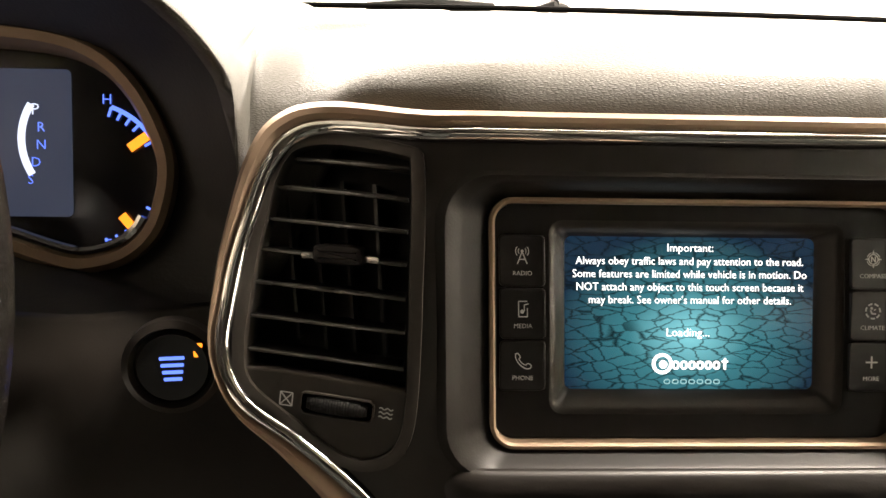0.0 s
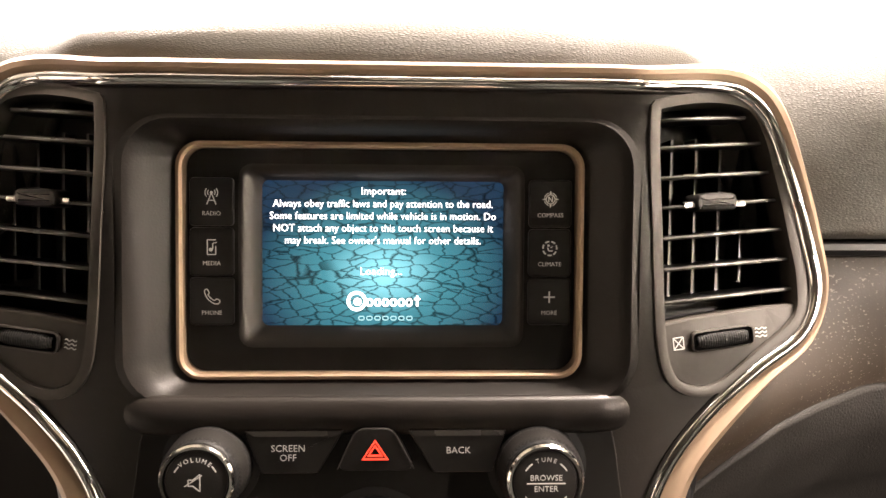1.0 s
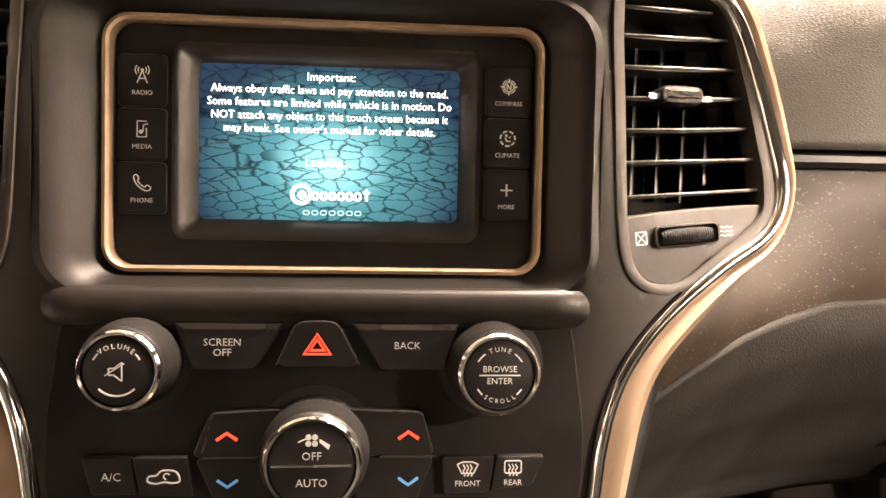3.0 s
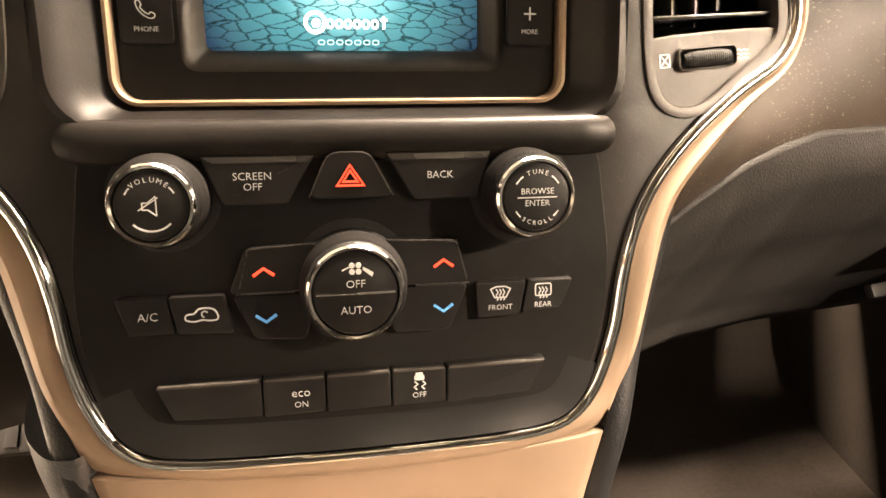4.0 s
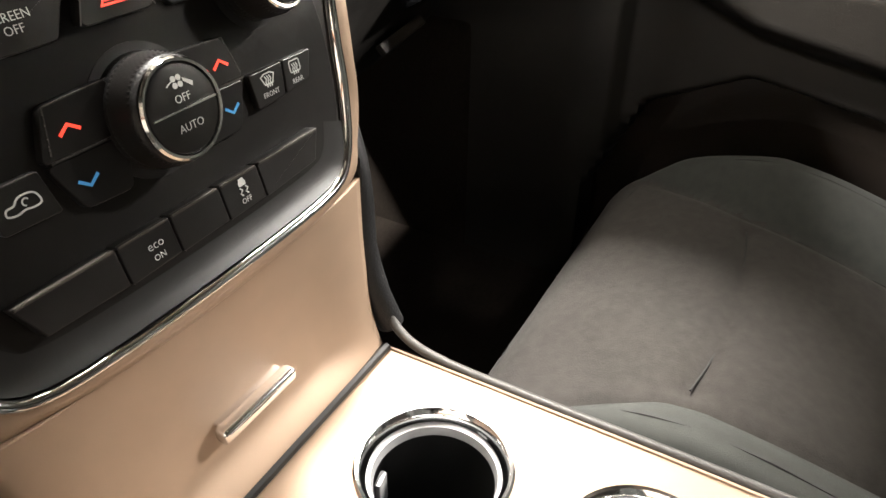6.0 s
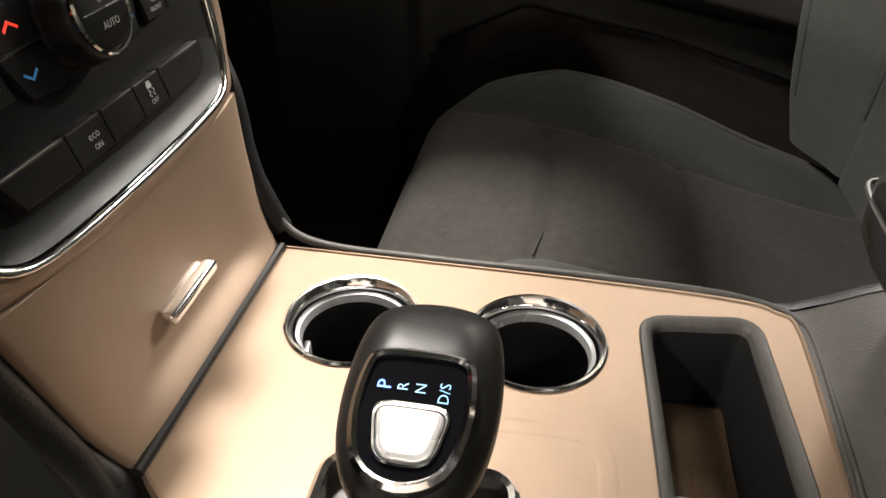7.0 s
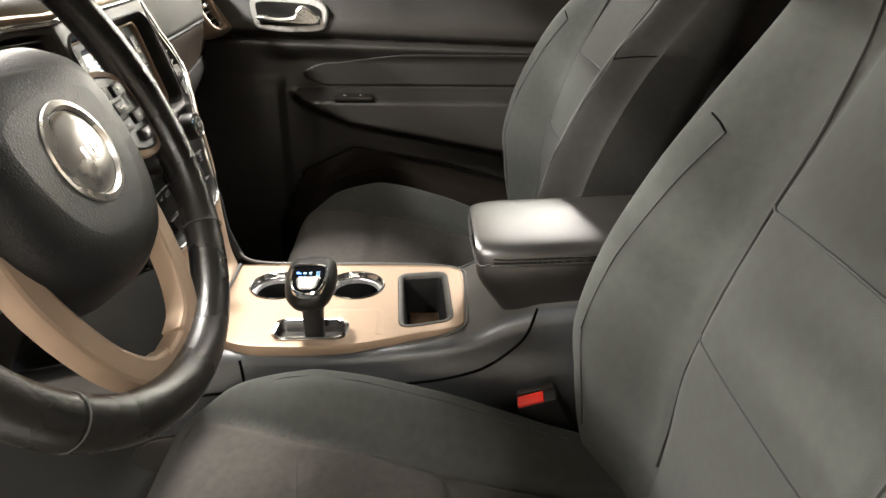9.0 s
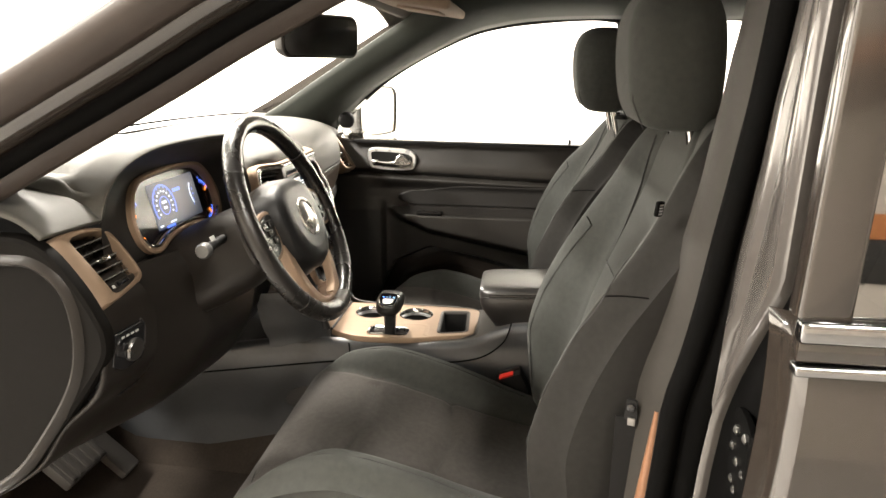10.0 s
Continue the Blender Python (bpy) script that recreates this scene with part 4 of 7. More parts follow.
CAP_IN = cr([(0.473, 1.123), (0.424, 1.118), (0.388, 1.083), (0.378, 1.018), (0.393, 0.949), (0.444, 0.865), (0.508, 0.79), (0.60, 0.75), (0.72, 0.80), (0.77, 0.95), (0.70, 1.07), (0.58, 1.115)], 5)
CAPM = Matrix(((0, 0, -1, 0), (1, 0, 0, 0), (0, 1, 0, 0), (0, 0, 0, 1)))
cap_ = part("end_cap", moved(slab(CAP, 0.722, 0.742, 0.008), CAPM), CAP_BLACK, dash, "dark rounded end cap of the dash")
part("cap_rim", moved(sweep(CAP_IN, [(-0.006, 0.738), (-0.004, 0.746), (0.0, 0.749), (0.006, 0.747), (0.012, 0.741)]), CAPM), PLASTIC, cap_, "raised rim")
cap2 = part("end_cap", moved(slab(CAP, -0.742, -0.728, 0.006), CAPM), GRAINED, dash, "dark rounded end cap of the dash")

# light switch and pedal-side controls under the driver's vent
LSM = pose(-0.686, 0.3415, 0.984, 97, 0, -8)
lsw = part("light_switch", moved(slab(roundpoly([(-0.030, 0.030), (-0.034, -0.02), (-0.01, -0.032), (0.034, -0.026), (0.036, 0.032)], 0.008), 0, 0.006, 0.002), LSM), GLOSS, dash, "black light switch panel")
part("panel_rim", moved(tube(cr([(0.030, 0.034, 0.002), (0.038, 0.02, 0.002), (0.038, -0.01, 0.002), (0.030, -0.030, 0.002)], 5, False), 0.0018, 8), LSM), EDGE, lsw, "pale bright edge")
part("dial", moved(lathe([(0.017, 0.004), (0.017, 0.014), (0.014, 0.018), (0.0, 0.018)], 28), LSM), GLOSS, lsw, "rotary dial")
part("dial_ring", moved(lathe([(0.0172, 0.012), (0.0176, 0.016), (0.0155, 0.0188), (0.0135, 0.0185)], 28), LSM), DARKMETAL, lsw, "silver dial ring")
for k in range(4):
    part("switch_print", moved(box(-0.003, 0.003, -0.0015, 0.0015, 0.006, 0.0066), LSM @ pose(-0.014 + k * 0.010, 0.022, 0)), WHITE, lsw)

# ---- centre stack ----
SA = 14.5
STACK = pose(0, 0.238, 1.0, 90 - SA)
stack = thing("center_stack", "black center stack with champagne and chrome surround", "center stack", STACK)
mm = 0.001


def both(pts, per=5):
    """A closed outline from its right half, top to bottom, mirrored about the middle."""
    r = [(u * mm, v * mm) for u, v in pts]
    full = r + [(-u, v) for u, v in r[::-1] if abs(u) > 1e-6]
    return cr(full, per)


INNER = both([(0, 171), (60, 171), (103, 171), (140, 169), (154, 165), (163, 155), (172, 133), (181, 105), (185.5, 84), (180, 67), (162, 53), (141, 34), (126, 15), (117, -4), (112, -26), (109, -50), (103, -71), (95, -85), (82, -93), (54, -96), (0, -97)])
OUTER = both([(0, 183), (60, 183), (105, 183), (145, 181), (162, 175), (173, 162), (181, 140), (189, 110), (193, 86), (187, 62), (171, 45), (154, 25), (141, 8), (134, -10), (129, -36), (124, -62), (119, -82), (112, -104), (80, -111), (50, -115), (0, -117)])
VENT_O = cr([(u * mm, v * mm) for u, v in [(117, 158), (122, 166), (150, 166), (162, 158), (170, 136), (178, 106), (182, 88), (181, 72), (165, 57), (149, 44), (136, 41.5), (126, 48), (121.5, 66), (119, 110)]], 5)
mirror_o = lambda o: [(-x, y) for x, y in o][::-1]
WELL_O = rrect(0, 0.0975, 0.224, 0.124, 0.022, 8)
WELL_I = rrect(0, 0.0975, 0.1775, 0.1025, 0.010, 8)
part("face_panel", holed(shrink(INNER, 0.001), [WELL_O, VENT_O, mirror_o(VENT_O)], -0.012, 0.0), PLASTIC, stack, "satin black face panel")
# funnel down to the screen, rolled over at its upper edge
rings = []
for k in range(7):
    a = k / 6
    rings.append([((1 - a) * p[0] + a * q[0], (1 - a) * p[1] + a * q[1], 0.0035 * math.sin(math.pi * min(1, a * 1.6)) * (1 - a) - 0.015 * a ** 1.6) for p, q in zip(WELL_O, WELL_I)])
part("screen_surround", loft(rings), SURROUND, stack, "sloping satin black screen surround")
# lip under the screen and the flat control panel below
LIP = [(0.0, 0.0322, 0.0), (0.045, 0.0322, 0.0), (0.085, 0.0324, 0.0), (0.0965, 0.0326, -0.0005), (0.1055, 0.0330, -0.0040), (0.1140, 0.0335, -0.0125)]
lip_path = cr([(-x, y, z) for x, y, z in LIP[:0:-1]] + LIP, 6, False)
part("lip", tube(lip_path, 0.0085, 18, up=(0, 0, 1), flat=0.6), SURROUND, stack, "soft rounded shelf below the screen")
CTRL = both([(0, 31), (60, 31), (96, 31), (101, 24), (104, 5), (107, -20), (105.5, -48), (99.5, -70), (91, -83), (76, -90), (0, -92.5)])
part("control_panel", slab(CTRL, -0.004, 0.0008, 0.0006), PANEL, stack, "flat black control panel")
lip_low = lambda d, h: [(x, y, 0.0010 + h * smooth(-0.066, -0.088, y0)) for (x, y), (x0, y0) in zip(shrink(INNER, d), INNER) if y0 < -0.066]
part("panel_lip", loft([lip_low(0.0150, 0.0), lip_low(0.010, 0.0003), lip_low(0.005, 0.0009), lip_low(0.0008, 0.0017)], closed=False), PANEL_LIP, stack, "sloping satin lip along the panel's foot", sharp=60)
part("chrome_trim", sweep(INNER, [(-0.0008, -0.004), (-0.0006, 0.0016), (0.0004, 0.0034), (0.0018, 0.0043), (0.0034, 0.0042), (0.0046, 0.0032), (0.0052, 0.0016), (0.0053, -0.004)]), CHROME, stack, "bright chrome strip")
# champagne band outside the chrome
rings = []
n_ = len(INNER)
A_ = shrink(INNER, -0.0053)
for k, (w, h) in enumerate([(0.0, -0.004), (0.0, 0.0015), (0.25, 0.0035), (0.55, 0.0038), (0.85, 0.001), (1.0, -0.004), (1.0, -0.016)]):
    rings.append([((1 - w) * a[0] + w * b[0], (1 - w) * a[1] + w * b[1], h - 0.0125 * w * smooth(-0.055, -0.110, b[1])) for a, b in zip(A_, OUTER)])
part("champagne_band", loft(rings), GOLD, stack, "champagne satin band")
# body behind the band, so that the stack has depth
part("stack_body", loft([lift(shrink(OUTER, 0.003), -0.015), lift(shrink(OUTER, 0.004), -0.06)], cap=(False, True)), PLASTIC, stack)


def vent(sign):
    """A slatted outlet of the centre stack with its tab and thumbwheel."""
    s = (lambda o: o) if sign > 0 else mirror_o
    sx = sign
    v = part("air_vent", loft([lift(s(VENT_O), -0.001), lift(s(VENT_O), -0.035)], cap=(False, True)), VENTBLACK, stack, "slatted black air vent")
    part("rim", sweep(s(VENT_O), [(0.0024, -0.001), (0.0020, 0.0012), (0.0, 0.0016), (-0.0022, 0.0008), (-0.0028, -0.012)]), VENTPANEL, v, "thin satin rim")
    for vl, vr, ur in ((159, 159, 157), (147, 148, 164.5), (134, 135.5, 169.5), (121, 123.5, 173), (107.5, 111, 176.5), (94, 98, 179), (79.5, 85, 180.5)):
        ul = 120 + (159 - vl) * 0.055
        o = [(sx * ul * mm, (vl - 0.8) * mm), (sx * ur * mm, (vr - 0.8) * mm), (sx * ur * mm, (vr + 0.8) * mm), (sx * ul * mm, (vl + 0.8) * mm)]
        bm = bmesh.new()
        vs = [bm.verts.new((x, y + (0.004 if z < -0.01 else 0) * 0, z)) for z in (-0.0045, -0.022) for x, y in o]
        for f in ((0, 1, 2, 3), (7, 6, 5, 4), (0, 4, 5, 1), (3, 2, 6, 7), (1, 5, 6, 2), (0, 3, 7, 4)):
            bm.faces.new([vs[i] for i in f])
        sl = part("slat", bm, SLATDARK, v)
        # Pale bead holds the highlight on the slat's front edge as colour.
        part("slat_edge", tube([(sx * ul * mm, vl * mm, -0.0042), (sx * ur * mm, vr * mm, -0.0042)], 0.0007, 6), SLAT, sl, "pale front edge, its highlight put into the colour")
    for u in (131.5, 142.5, 153.5, 164):
        top = 150 if u < 160 else 140
        part("vane", moved(box(-0.0006, 0.0006, -0.038 if u < 160 else -0.03, 0.035 if u < 160 else 0.03, -0.034, -0.020), pose(sx * u * mm, 0.117, 0, 0, 0, 0)), VANE, v)
    tab = part("tab", moved(join(slab(cr([(-0.0085, -0.002), (-0.006, -0.0035), (0.006, -0.0035), (0.0085, -0.002), (0.0085, 0.002), (0.006, 0.004), (-0.006, 0.004), (-0.0085, 0.002)], 3), -0.012, 0.004, 0.0025)), pose(sx * 0.143, 0.1225, 0)), BUTTON, v, "ribbed adjuster tab")
    for e in (-1, 1):
        part("tab_end", moved(box(-0.0025, 0.0025, -0.0012, 0.0012, -0.003, 0.001, 0.0006), pose(sx * 0.143 + e * 0.0105, 0.122, 0)), SATIN, tab, "bright tab end")
    LOW = cr([(sx * u * mm, w * mm) for u, w in [(123, 71), (179, 78.5), (181, 73), (165, 58.5), (149, 45.5), (137, 43), (127, 49), (123, 62)]], 4)
    low = part("vent_blank", slab(LOW if sign > 0 else LOW[::-1], -0.01, -0.0015, 0.001), VENTPANEL, v, "satin panel below the slats")
    part("wheel_slot", moved(slab(rrect(0, 0, 0.0265, 0.0085, 0.0015, 3), -0.003, 0.0002, 0.0006), pose(sx * 0.1485, 0.0645, 0, 0, 0, sx * 7)), SEAL, low)
    barrel = loft([[(x, r * math.sin(a), r * math.cos(a) - 0.0012) for a in np.linspace(-1.5, 1.5, 13)] for k in range(45) for x, r in [(-0.011 + 0.0005 * k, (0.0036 - 0.0012 * abs(k / 22 - 1) ** 4) + (0.00022 if k % 2 else 0.0))]], closed=False)
    part("thumbwheel", moved(barrel, pose(sx * 0.1485, 0.0645, 0, 0, 0, sx * 7)), RUBBER, low, "ribbed black thumbwheel", sharp=25)
    part("wheel_edge", moved(sweep(rrect(0, 0, 0.0262, 0.0084, 0.0022, 4), [(0.0004, -0.001), (0.0004, 0.0010), (-0.0002, 0.0012), (-0.0004, -0.001)]), pose(sx * 0.1485, 0.0645, 0, 0, 0, sx * 7)), VENTPANEL, low, "pale edge of the slot")
    closed_u, open_u = (sx * 0.1485 - 0.0185), (sx * 0.1485 + 0.0175)
    dv = -0.0022 * sx
    sq = [stroke([(-0.0022, -0.0026), (0.0022, -0.0026)], 0.0004), stroke([(-0.0022, 0.0026), (0.0022, 0.0026)], 0.0004), stroke([(-0.0022, -0.0026), (-0.0022, 0.0026)], 0.0004), stroke([(0.0022, -0.0026), (0.0022, 0.0026)], 0.0004), stroke([(-0.0022, 0.0026), (0.0022, -0.0026)], 0.0004), stroke([(-0.0022, -0.0026), (0.0022, 0.0026)], 0.0004)]
    part("closed_mark", moved(bars(sq, -0.0015), pose(closed_u, 0.0645 + dv, 0, 0, 0, sx * 7)), WHITE, low)
    wav = [stroke([(-0.0025 + 0.0005 * i, y + 0.0004 * math.sin(i * 1.3)) for i in range(11)], 0.0004) for y in (-0.0017, 0, 0.0017)]
    part("open_mark", moved(bars(wav, -0.0015), pose(open_u, 0.0645 - dv, 0, 0, 0, sx * 7)), WHITE, low)


vent(1)
vent(-1)

# ---- head unit with its screen ----
unit = thing("infotainment_screen", "black infotainment unit with lit teal screen and side buttons", "car screen", STACK)
part("frame", sweep(WELL_I, [(-0.0016, -0.018), (-0.0016, -0.0108), (-0.0006, -0.0096), (0.0008, -0.0098), (0.001, -0.018)]), GOLD, unit, "thin champagne frame")
SCR = rrect(0, 0.1005, 0.111, 0.0665, 0.003, 4)
FUN = rrect(0, 0.0995, 0.128, 0.082, 0.006, 4)
part("fascia", holed(shrink(WELL_I, 0.0022), [FUN], -0.026, -0.0165), PANEL, unit, "black fascia")
part("screen_bevel", loft([lift(FUN, -0.0165), lift(shrink(FUN, 0.0012), -0.0167), lift(shrink(FUN, 0.0032), -0.0182), lift(rrect(0, 0.1005, 0.113, 0.0685, 0.003, 4), -0.0235), lift(SCR, -0.0255)]), PLASTIC, unit, "sloping black screen edge")
d = part("display", loft([lift(rrect(0, 0, 0.111, 0.0665, 0.003, 4), -0.001), lift(rrect(0, 0, 0.111, 0.0665, 0.003, 4), 0.0)], cap=(True, True)), DISPLAY, unit, "lit teal display with a stone-block pattern")
d.location = (0, 0.1005, -0.0255)
T = (("Important:", 0.0295), ("Always obey traffic laws and pay attention to the road.", 0.0237), ("Some features are limited while vehicle is in motion. Do", 0.0181), ("NOT attach any object to this touch screen because it", 0.0125), ("may break. See owner's manual for other details.", 0.0069))
for line, dy in T:
    ob = writing(line, 0.0049, SCREEN_WHITE, unit, 0, 0.1005 + dy - 0.001, -0.0252, name="screen_text", label="white text on the lit screen")
    w = max(v.co.x for v in ob.data.vertices) - min(v.co.x for v in ob.data.vertices)
    if len(line) > 40:
        k = (0.104 if "Some" in line else 0.101 if "Always" in line or "NOT" in line else 0.090) / w
        ob.scale = (k, 1, 1)
writing("Loading...", 0.0052, SCREEN_WHITE, unit, -0.001, 0.0922, -0.0252, name="screen_text", label="white text on the lit screen")
oval = lambda x, y, w, h, t: sweep(rrect(x, y, w, h, min(w, h) * 0.46, 5), [(0.0, -0.0252), (0.0, -0.0250), (-t, -0.0250), (-t, -0.0252)])
part("screen_logo", join(sweep(circle(-0.0122, 0.0785, 0.0046, 28), [(0.0, -0.0252), (0.0, -0.0250), (-0.0014, -0.0250), (-0.0014, -0.0252)]), bars([circle(-0.0118, 0.0782, 0.0018, 16)], -0.0252), *[oval(-0.0062 + k * 0.00365, 0.0779, 0.0031, 0.0038, 0.00085) for k in range(6)], bars([rrect(0.0158, 0.0785, 0.0010, 0.0052, 0.0004, 2), rrect(0.0158, 0.0795, 0.0028, 0.0009, 0.0003, 2)], -0.0252)), SCREEN_WHITE, unit, "white logo shapes")
part("logo_reflection", join(*[oval(-0.0100 + k * 0.0037, 0.0706, 0.0030, 0.0022, 0.0005) for k in range(7)]), glow("screen_faint", (0.3, 0.6, 0.65), 0.55), unit, "faint mirrored logo shapes")

ICON_Y = (0.1235, 0.1015, 0.0795)
RIGHTS = (("COMPASS", 0), ("CLIMATE", 1), ("MORE", 2))
LEFTS = (("RADIO", 0), ("MEDIA", 1), ("PHONE", 2))


def icon(kind):
    """The printed picture of a side button, 7 mm high."""
    c = 0.00042
    if kind == "RADIO":
        return [stroke([(-0.0022, -0.0035), (0, 0.002)], c), stroke([(0.0022, -0.0035), (0, 0.002)], c), stroke([(-0.0013, -0.0015), (0.0013, -0.0015)], c), circle(0, 0.0022, 0.0007, 10)] + [arc(0, 0.0022, r, a, a + 80, c * 0.8, 6) for r in (0.0018, 0.003) for a in (-40, 140)]
    if kind == "MEDIA":
        return [stroke([(-0.002, -0.0035), (-0.002, 0.0035)], c), stroke([(0.002, -0.0035), (0.002, 0.0005)], c), stroke([(-0.002, 0.0035), (0.002, 0.0035)], c), stroke([(-0.002, -0.0035), (0.002, -0.0035)], c), circle(-0.0004, -0.0012, 0.0009, 10), stroke([(0.0006, -0.001), (0.0006, 0.0018), (0.0026, 0.0024)], c)]
    if kind == "PHONE":
        o = cr([(-0.0034, 0.0030), (-0.0022, 0.0036), (-0.0012, 0.0018), (-0.0018, 0.0010), (-0.0004, -0.0008), (0.0014, -0.0018), (0.0022, -0.0010), (0.0038, -0.0018), (0.0034, -0.0032), (0.0014, -0.0034), (-0.0014, -0.0016), (-0.0030, 0.0008)], 3)
        return [stroke([o[i], o[(i + 1) % len(o)]], c) for i in range(len(o))]
    if kind == "COMPASS":
        n_mark = [stroke([(-0.0009, -0.0013), (-0.0009, 0.0013)], c), stroke([(-0.0009, 0.0013), (0.0009, -0.0013)], c), stroke([(0.0009, -0.0013), (0.0009, 0.0013)], c)]
        rays = [[(0.0042 * math.cos(a), 0.0042 * math.sin(a)), (0.0026 * math.cos(a + 0.22), 0.0026 * math.sin(a + 0.22)), (0.0026 * math.cos(a - 0.22), 0.0026 * math.sin(a - 0.22))] for a in (0, math.pi / 2, math.pi, -math.pi / 2)]
        return n_mark + rays + [arc(0, 0, 0.0022, 0, 358, c, 24)] + [arc(0, 0, 0.0031, a + 18, a + 72, c * 0.8, 6) for a in (0, 90, 180, 270)]
    if kind == "CLIMATE":
        return [arc(0, 0, 0.0034, a, a + 34, 0.0007, 5) for a in range(-60, 300, 52)] + [circle(-0.0007, 0.0014, 0.0006, 10), stroke([(-0.0012, 0.0004), (-0.0004, -0.0012), (0.0014, -0.0012)], 0.0006), stroke([(0.0004, 0.0004), (0.0014, 0.0010)], 0.0004)]
    c = 0.0007
    return [stroke([(-0.0028, 0), (0.0028, 0)], c), stroke([(0, 0.0004), (0, 0.0028)], c), stroke([(0, -0.0004), (0, -0.0028)], c)]


for names, sx in ((LEFTS, -1), (RIGHTS, 1)):
    for word, k in names:
        b = part("side_button", slab(rrect(sx * 0.0755, ICON_Y[k], 0.0195, 0.0214, 0.0020, 3), -0.019, -0.0150, 0.0006), BUTTON, unit, "matte black touch-side button")
        part("icon", moved(bars(icon(word), 0), pose(sx * 0.0755, ICON_Y[k] + 0.002, -0.0149) @ Matrix.Diagonal((0.92, 0.92, 1, 1))), WHITE, b, "white printed icon")
        writing(word, 0.0027, WHITE, b, sx * 0.0755, ICON_Y[k] - 0.0052, -0.0149, label="white lettering " + word)

# ---- knobs and buttons of the control panel ----


def knob(name, cx, cy, r, h, label):
    """A rotary knob with a knurled side and a chrome ring round its face."""
    k = part(name, moved(lathe([(r * 1.16, 0.0), (r * 1.16, 0.002), (r * 1.13, 0.004), (r * 1.04, h - 0.003), (r * 1.0, h - 0.0015), (r - 0.003, h), (0, h)], 64), pose(cx, cy, 0.001)), GRAINED, stack, label)
    grip = []
    for j in range(9):
        q, z = 1.128 - 0.076 * j / 8, 0.0055 + (h - 0.009) * j / 8
        lo = 0.0 if j in (0, 8) else 1.0
        grip.append([((r * q + lo * (0.00045 if (i + j) % 2 else -0.0001)) * math.cos(2 * math.pi * i / 120), (r * q + lo * (0.00045 if (i + j) % 2 else -0.0001)) * math.sin(2 * math.pi * i / 120), z) for i in range(120)])
    part("knurling", moved(loft(grip), pose(cx, cy, 0.001)), BUTTON, k, "fine diamond-knurled grip", sharp=20)
    part("ring", moved(lathe([(r - 0.0004, h - 0.003), (r - 0.0002, h + 0.0002), (r - 0.0010, h + 0.0012), (r - 0.0020, h + 0.0010), (r - 0.0026, h - 0.0006)], 64), pose(cx, cy, 0.001)), SMOKED, k, "bright chrome ring")
    part("face", moved(lathe([(r - 0.0024, h - 0.001), (r - 0.0030, h + 0.0004), (r - 0.006, h + 0.0011), (0, h + 0.0014)], 48), pose(cx, cy, 0.001)), BUTTON, k, "black knob face")
    # Black ring at the knob's foot, contact shade built as a part.
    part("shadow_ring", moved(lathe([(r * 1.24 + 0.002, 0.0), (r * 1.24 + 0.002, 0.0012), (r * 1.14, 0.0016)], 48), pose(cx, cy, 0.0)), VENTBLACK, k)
    return k


KH = 0.0205
vol = knob("volume_knob", -0.0716, 0.0117, 0.0152, KH, "black volume knob with chrome ring")
zt = KH + 0.0026
arc_word = lambda word, cx, cy, r, mid, size, par, step: [writing(ch, size, WHITE, par, 0, 0, 0, m=pose(cx + r * math.cos(radians(mid + s * step * ((len(word) - 1) / 2 - i))), cy + r * math.sin(radians(mid + s * step * ((len(word) - 1) / 2 - i))), zt + 0.0003, 0, 0, mid + s * step * ((len(word) - 1) / 2 - i) - 90 * s), label="white lettering " + word) for s in [1 if mid > 0 else -1] for i, ch in enumerate(word)]
arc_word("VOLUME", -0.0716, 0.0117, 0.0092, 90, 0.0026, vol, 15)
part("mark", moved(bars([arc(0, 0, 0.0092, 135, 152, 0.0005), arc(0, 0, 0.0092, 28, 45, 0.0005), arc(0, 0, 0.0088, 225, 315, 0.0006)], zt), pose(-0.0716, 0.0117, 0)), WHITE, vol)
part("mute_icon", moved(bars([stroke([(-0.0028, -0.0012), (-0.0028, 0.0012)], 0.0004), stroke([(-0.0028, 0.0012), (-0.001, 0.0012), (0.0018, 0.0034)], 0.0004), stroke([(-0.0028, -0.0012), (-0.001, -0.0012), (0.0018, -0.0034)], 0.0004), stroke([(0.0018, -0.0034), (0.0018, 0.0034)], 0.0004), stroke([(-0.0042, -0.0014), (0.0026, 0.0030)], 0.0004)], zt), pose(-0.0716, 0.0117, 0)), WHITE, vol)
tune = knob("tune_knob", 0.0678, 0.0102, 0.0158, KH, "black tune knob with chrome ring")
arc_word("TUNE", 0.0678, 0.0102, 0.0098, 90, 0.0026, tune, 14)
arc_word("SCROLL", 0.0678, 0.0102, 0.0098, -90, 0.0024, tune, 13)
writing("BROWSE", 0.0033, WHITE, tune, 0.0678, 0.0125, zt + 0.0003, label="white lettering BROWSE")
writing("ENTER", 0.0033, WHITE, tune, 0.0678, 0.0080, zt + 0.0003, label="white lettering ENTER")
part("mark", moved(bars([stroke([(-0.0078, 0), (0.0078, 0)], 0.0004), arc(0, 0, 0.0098, 125, 148, 0.0005), arc(0, 0, 0.0098, 32, 55, 0.0005), arc(0, 0, 0.0098, 212, 228, 0.0005), arc(0, 0, 0.0098, 312, 328, 0.0005)], zt), pose(0.0678, 0.0102, 0)), WHITE, tune)
fan = knob("fan_knob", -0.002, -0.0238, 0.0186, 0.0200, "large black fan knob with chrome ring")
zt = 0.0200 + 0.0026
part("divider", moved(box(-0.0148, 0.0148, -0.0003, 0.0003, zt - 0.001, zt + 0.0003), pose(-0.002, -0.0238, 0)), SATIN, fan, "thin bright divider")
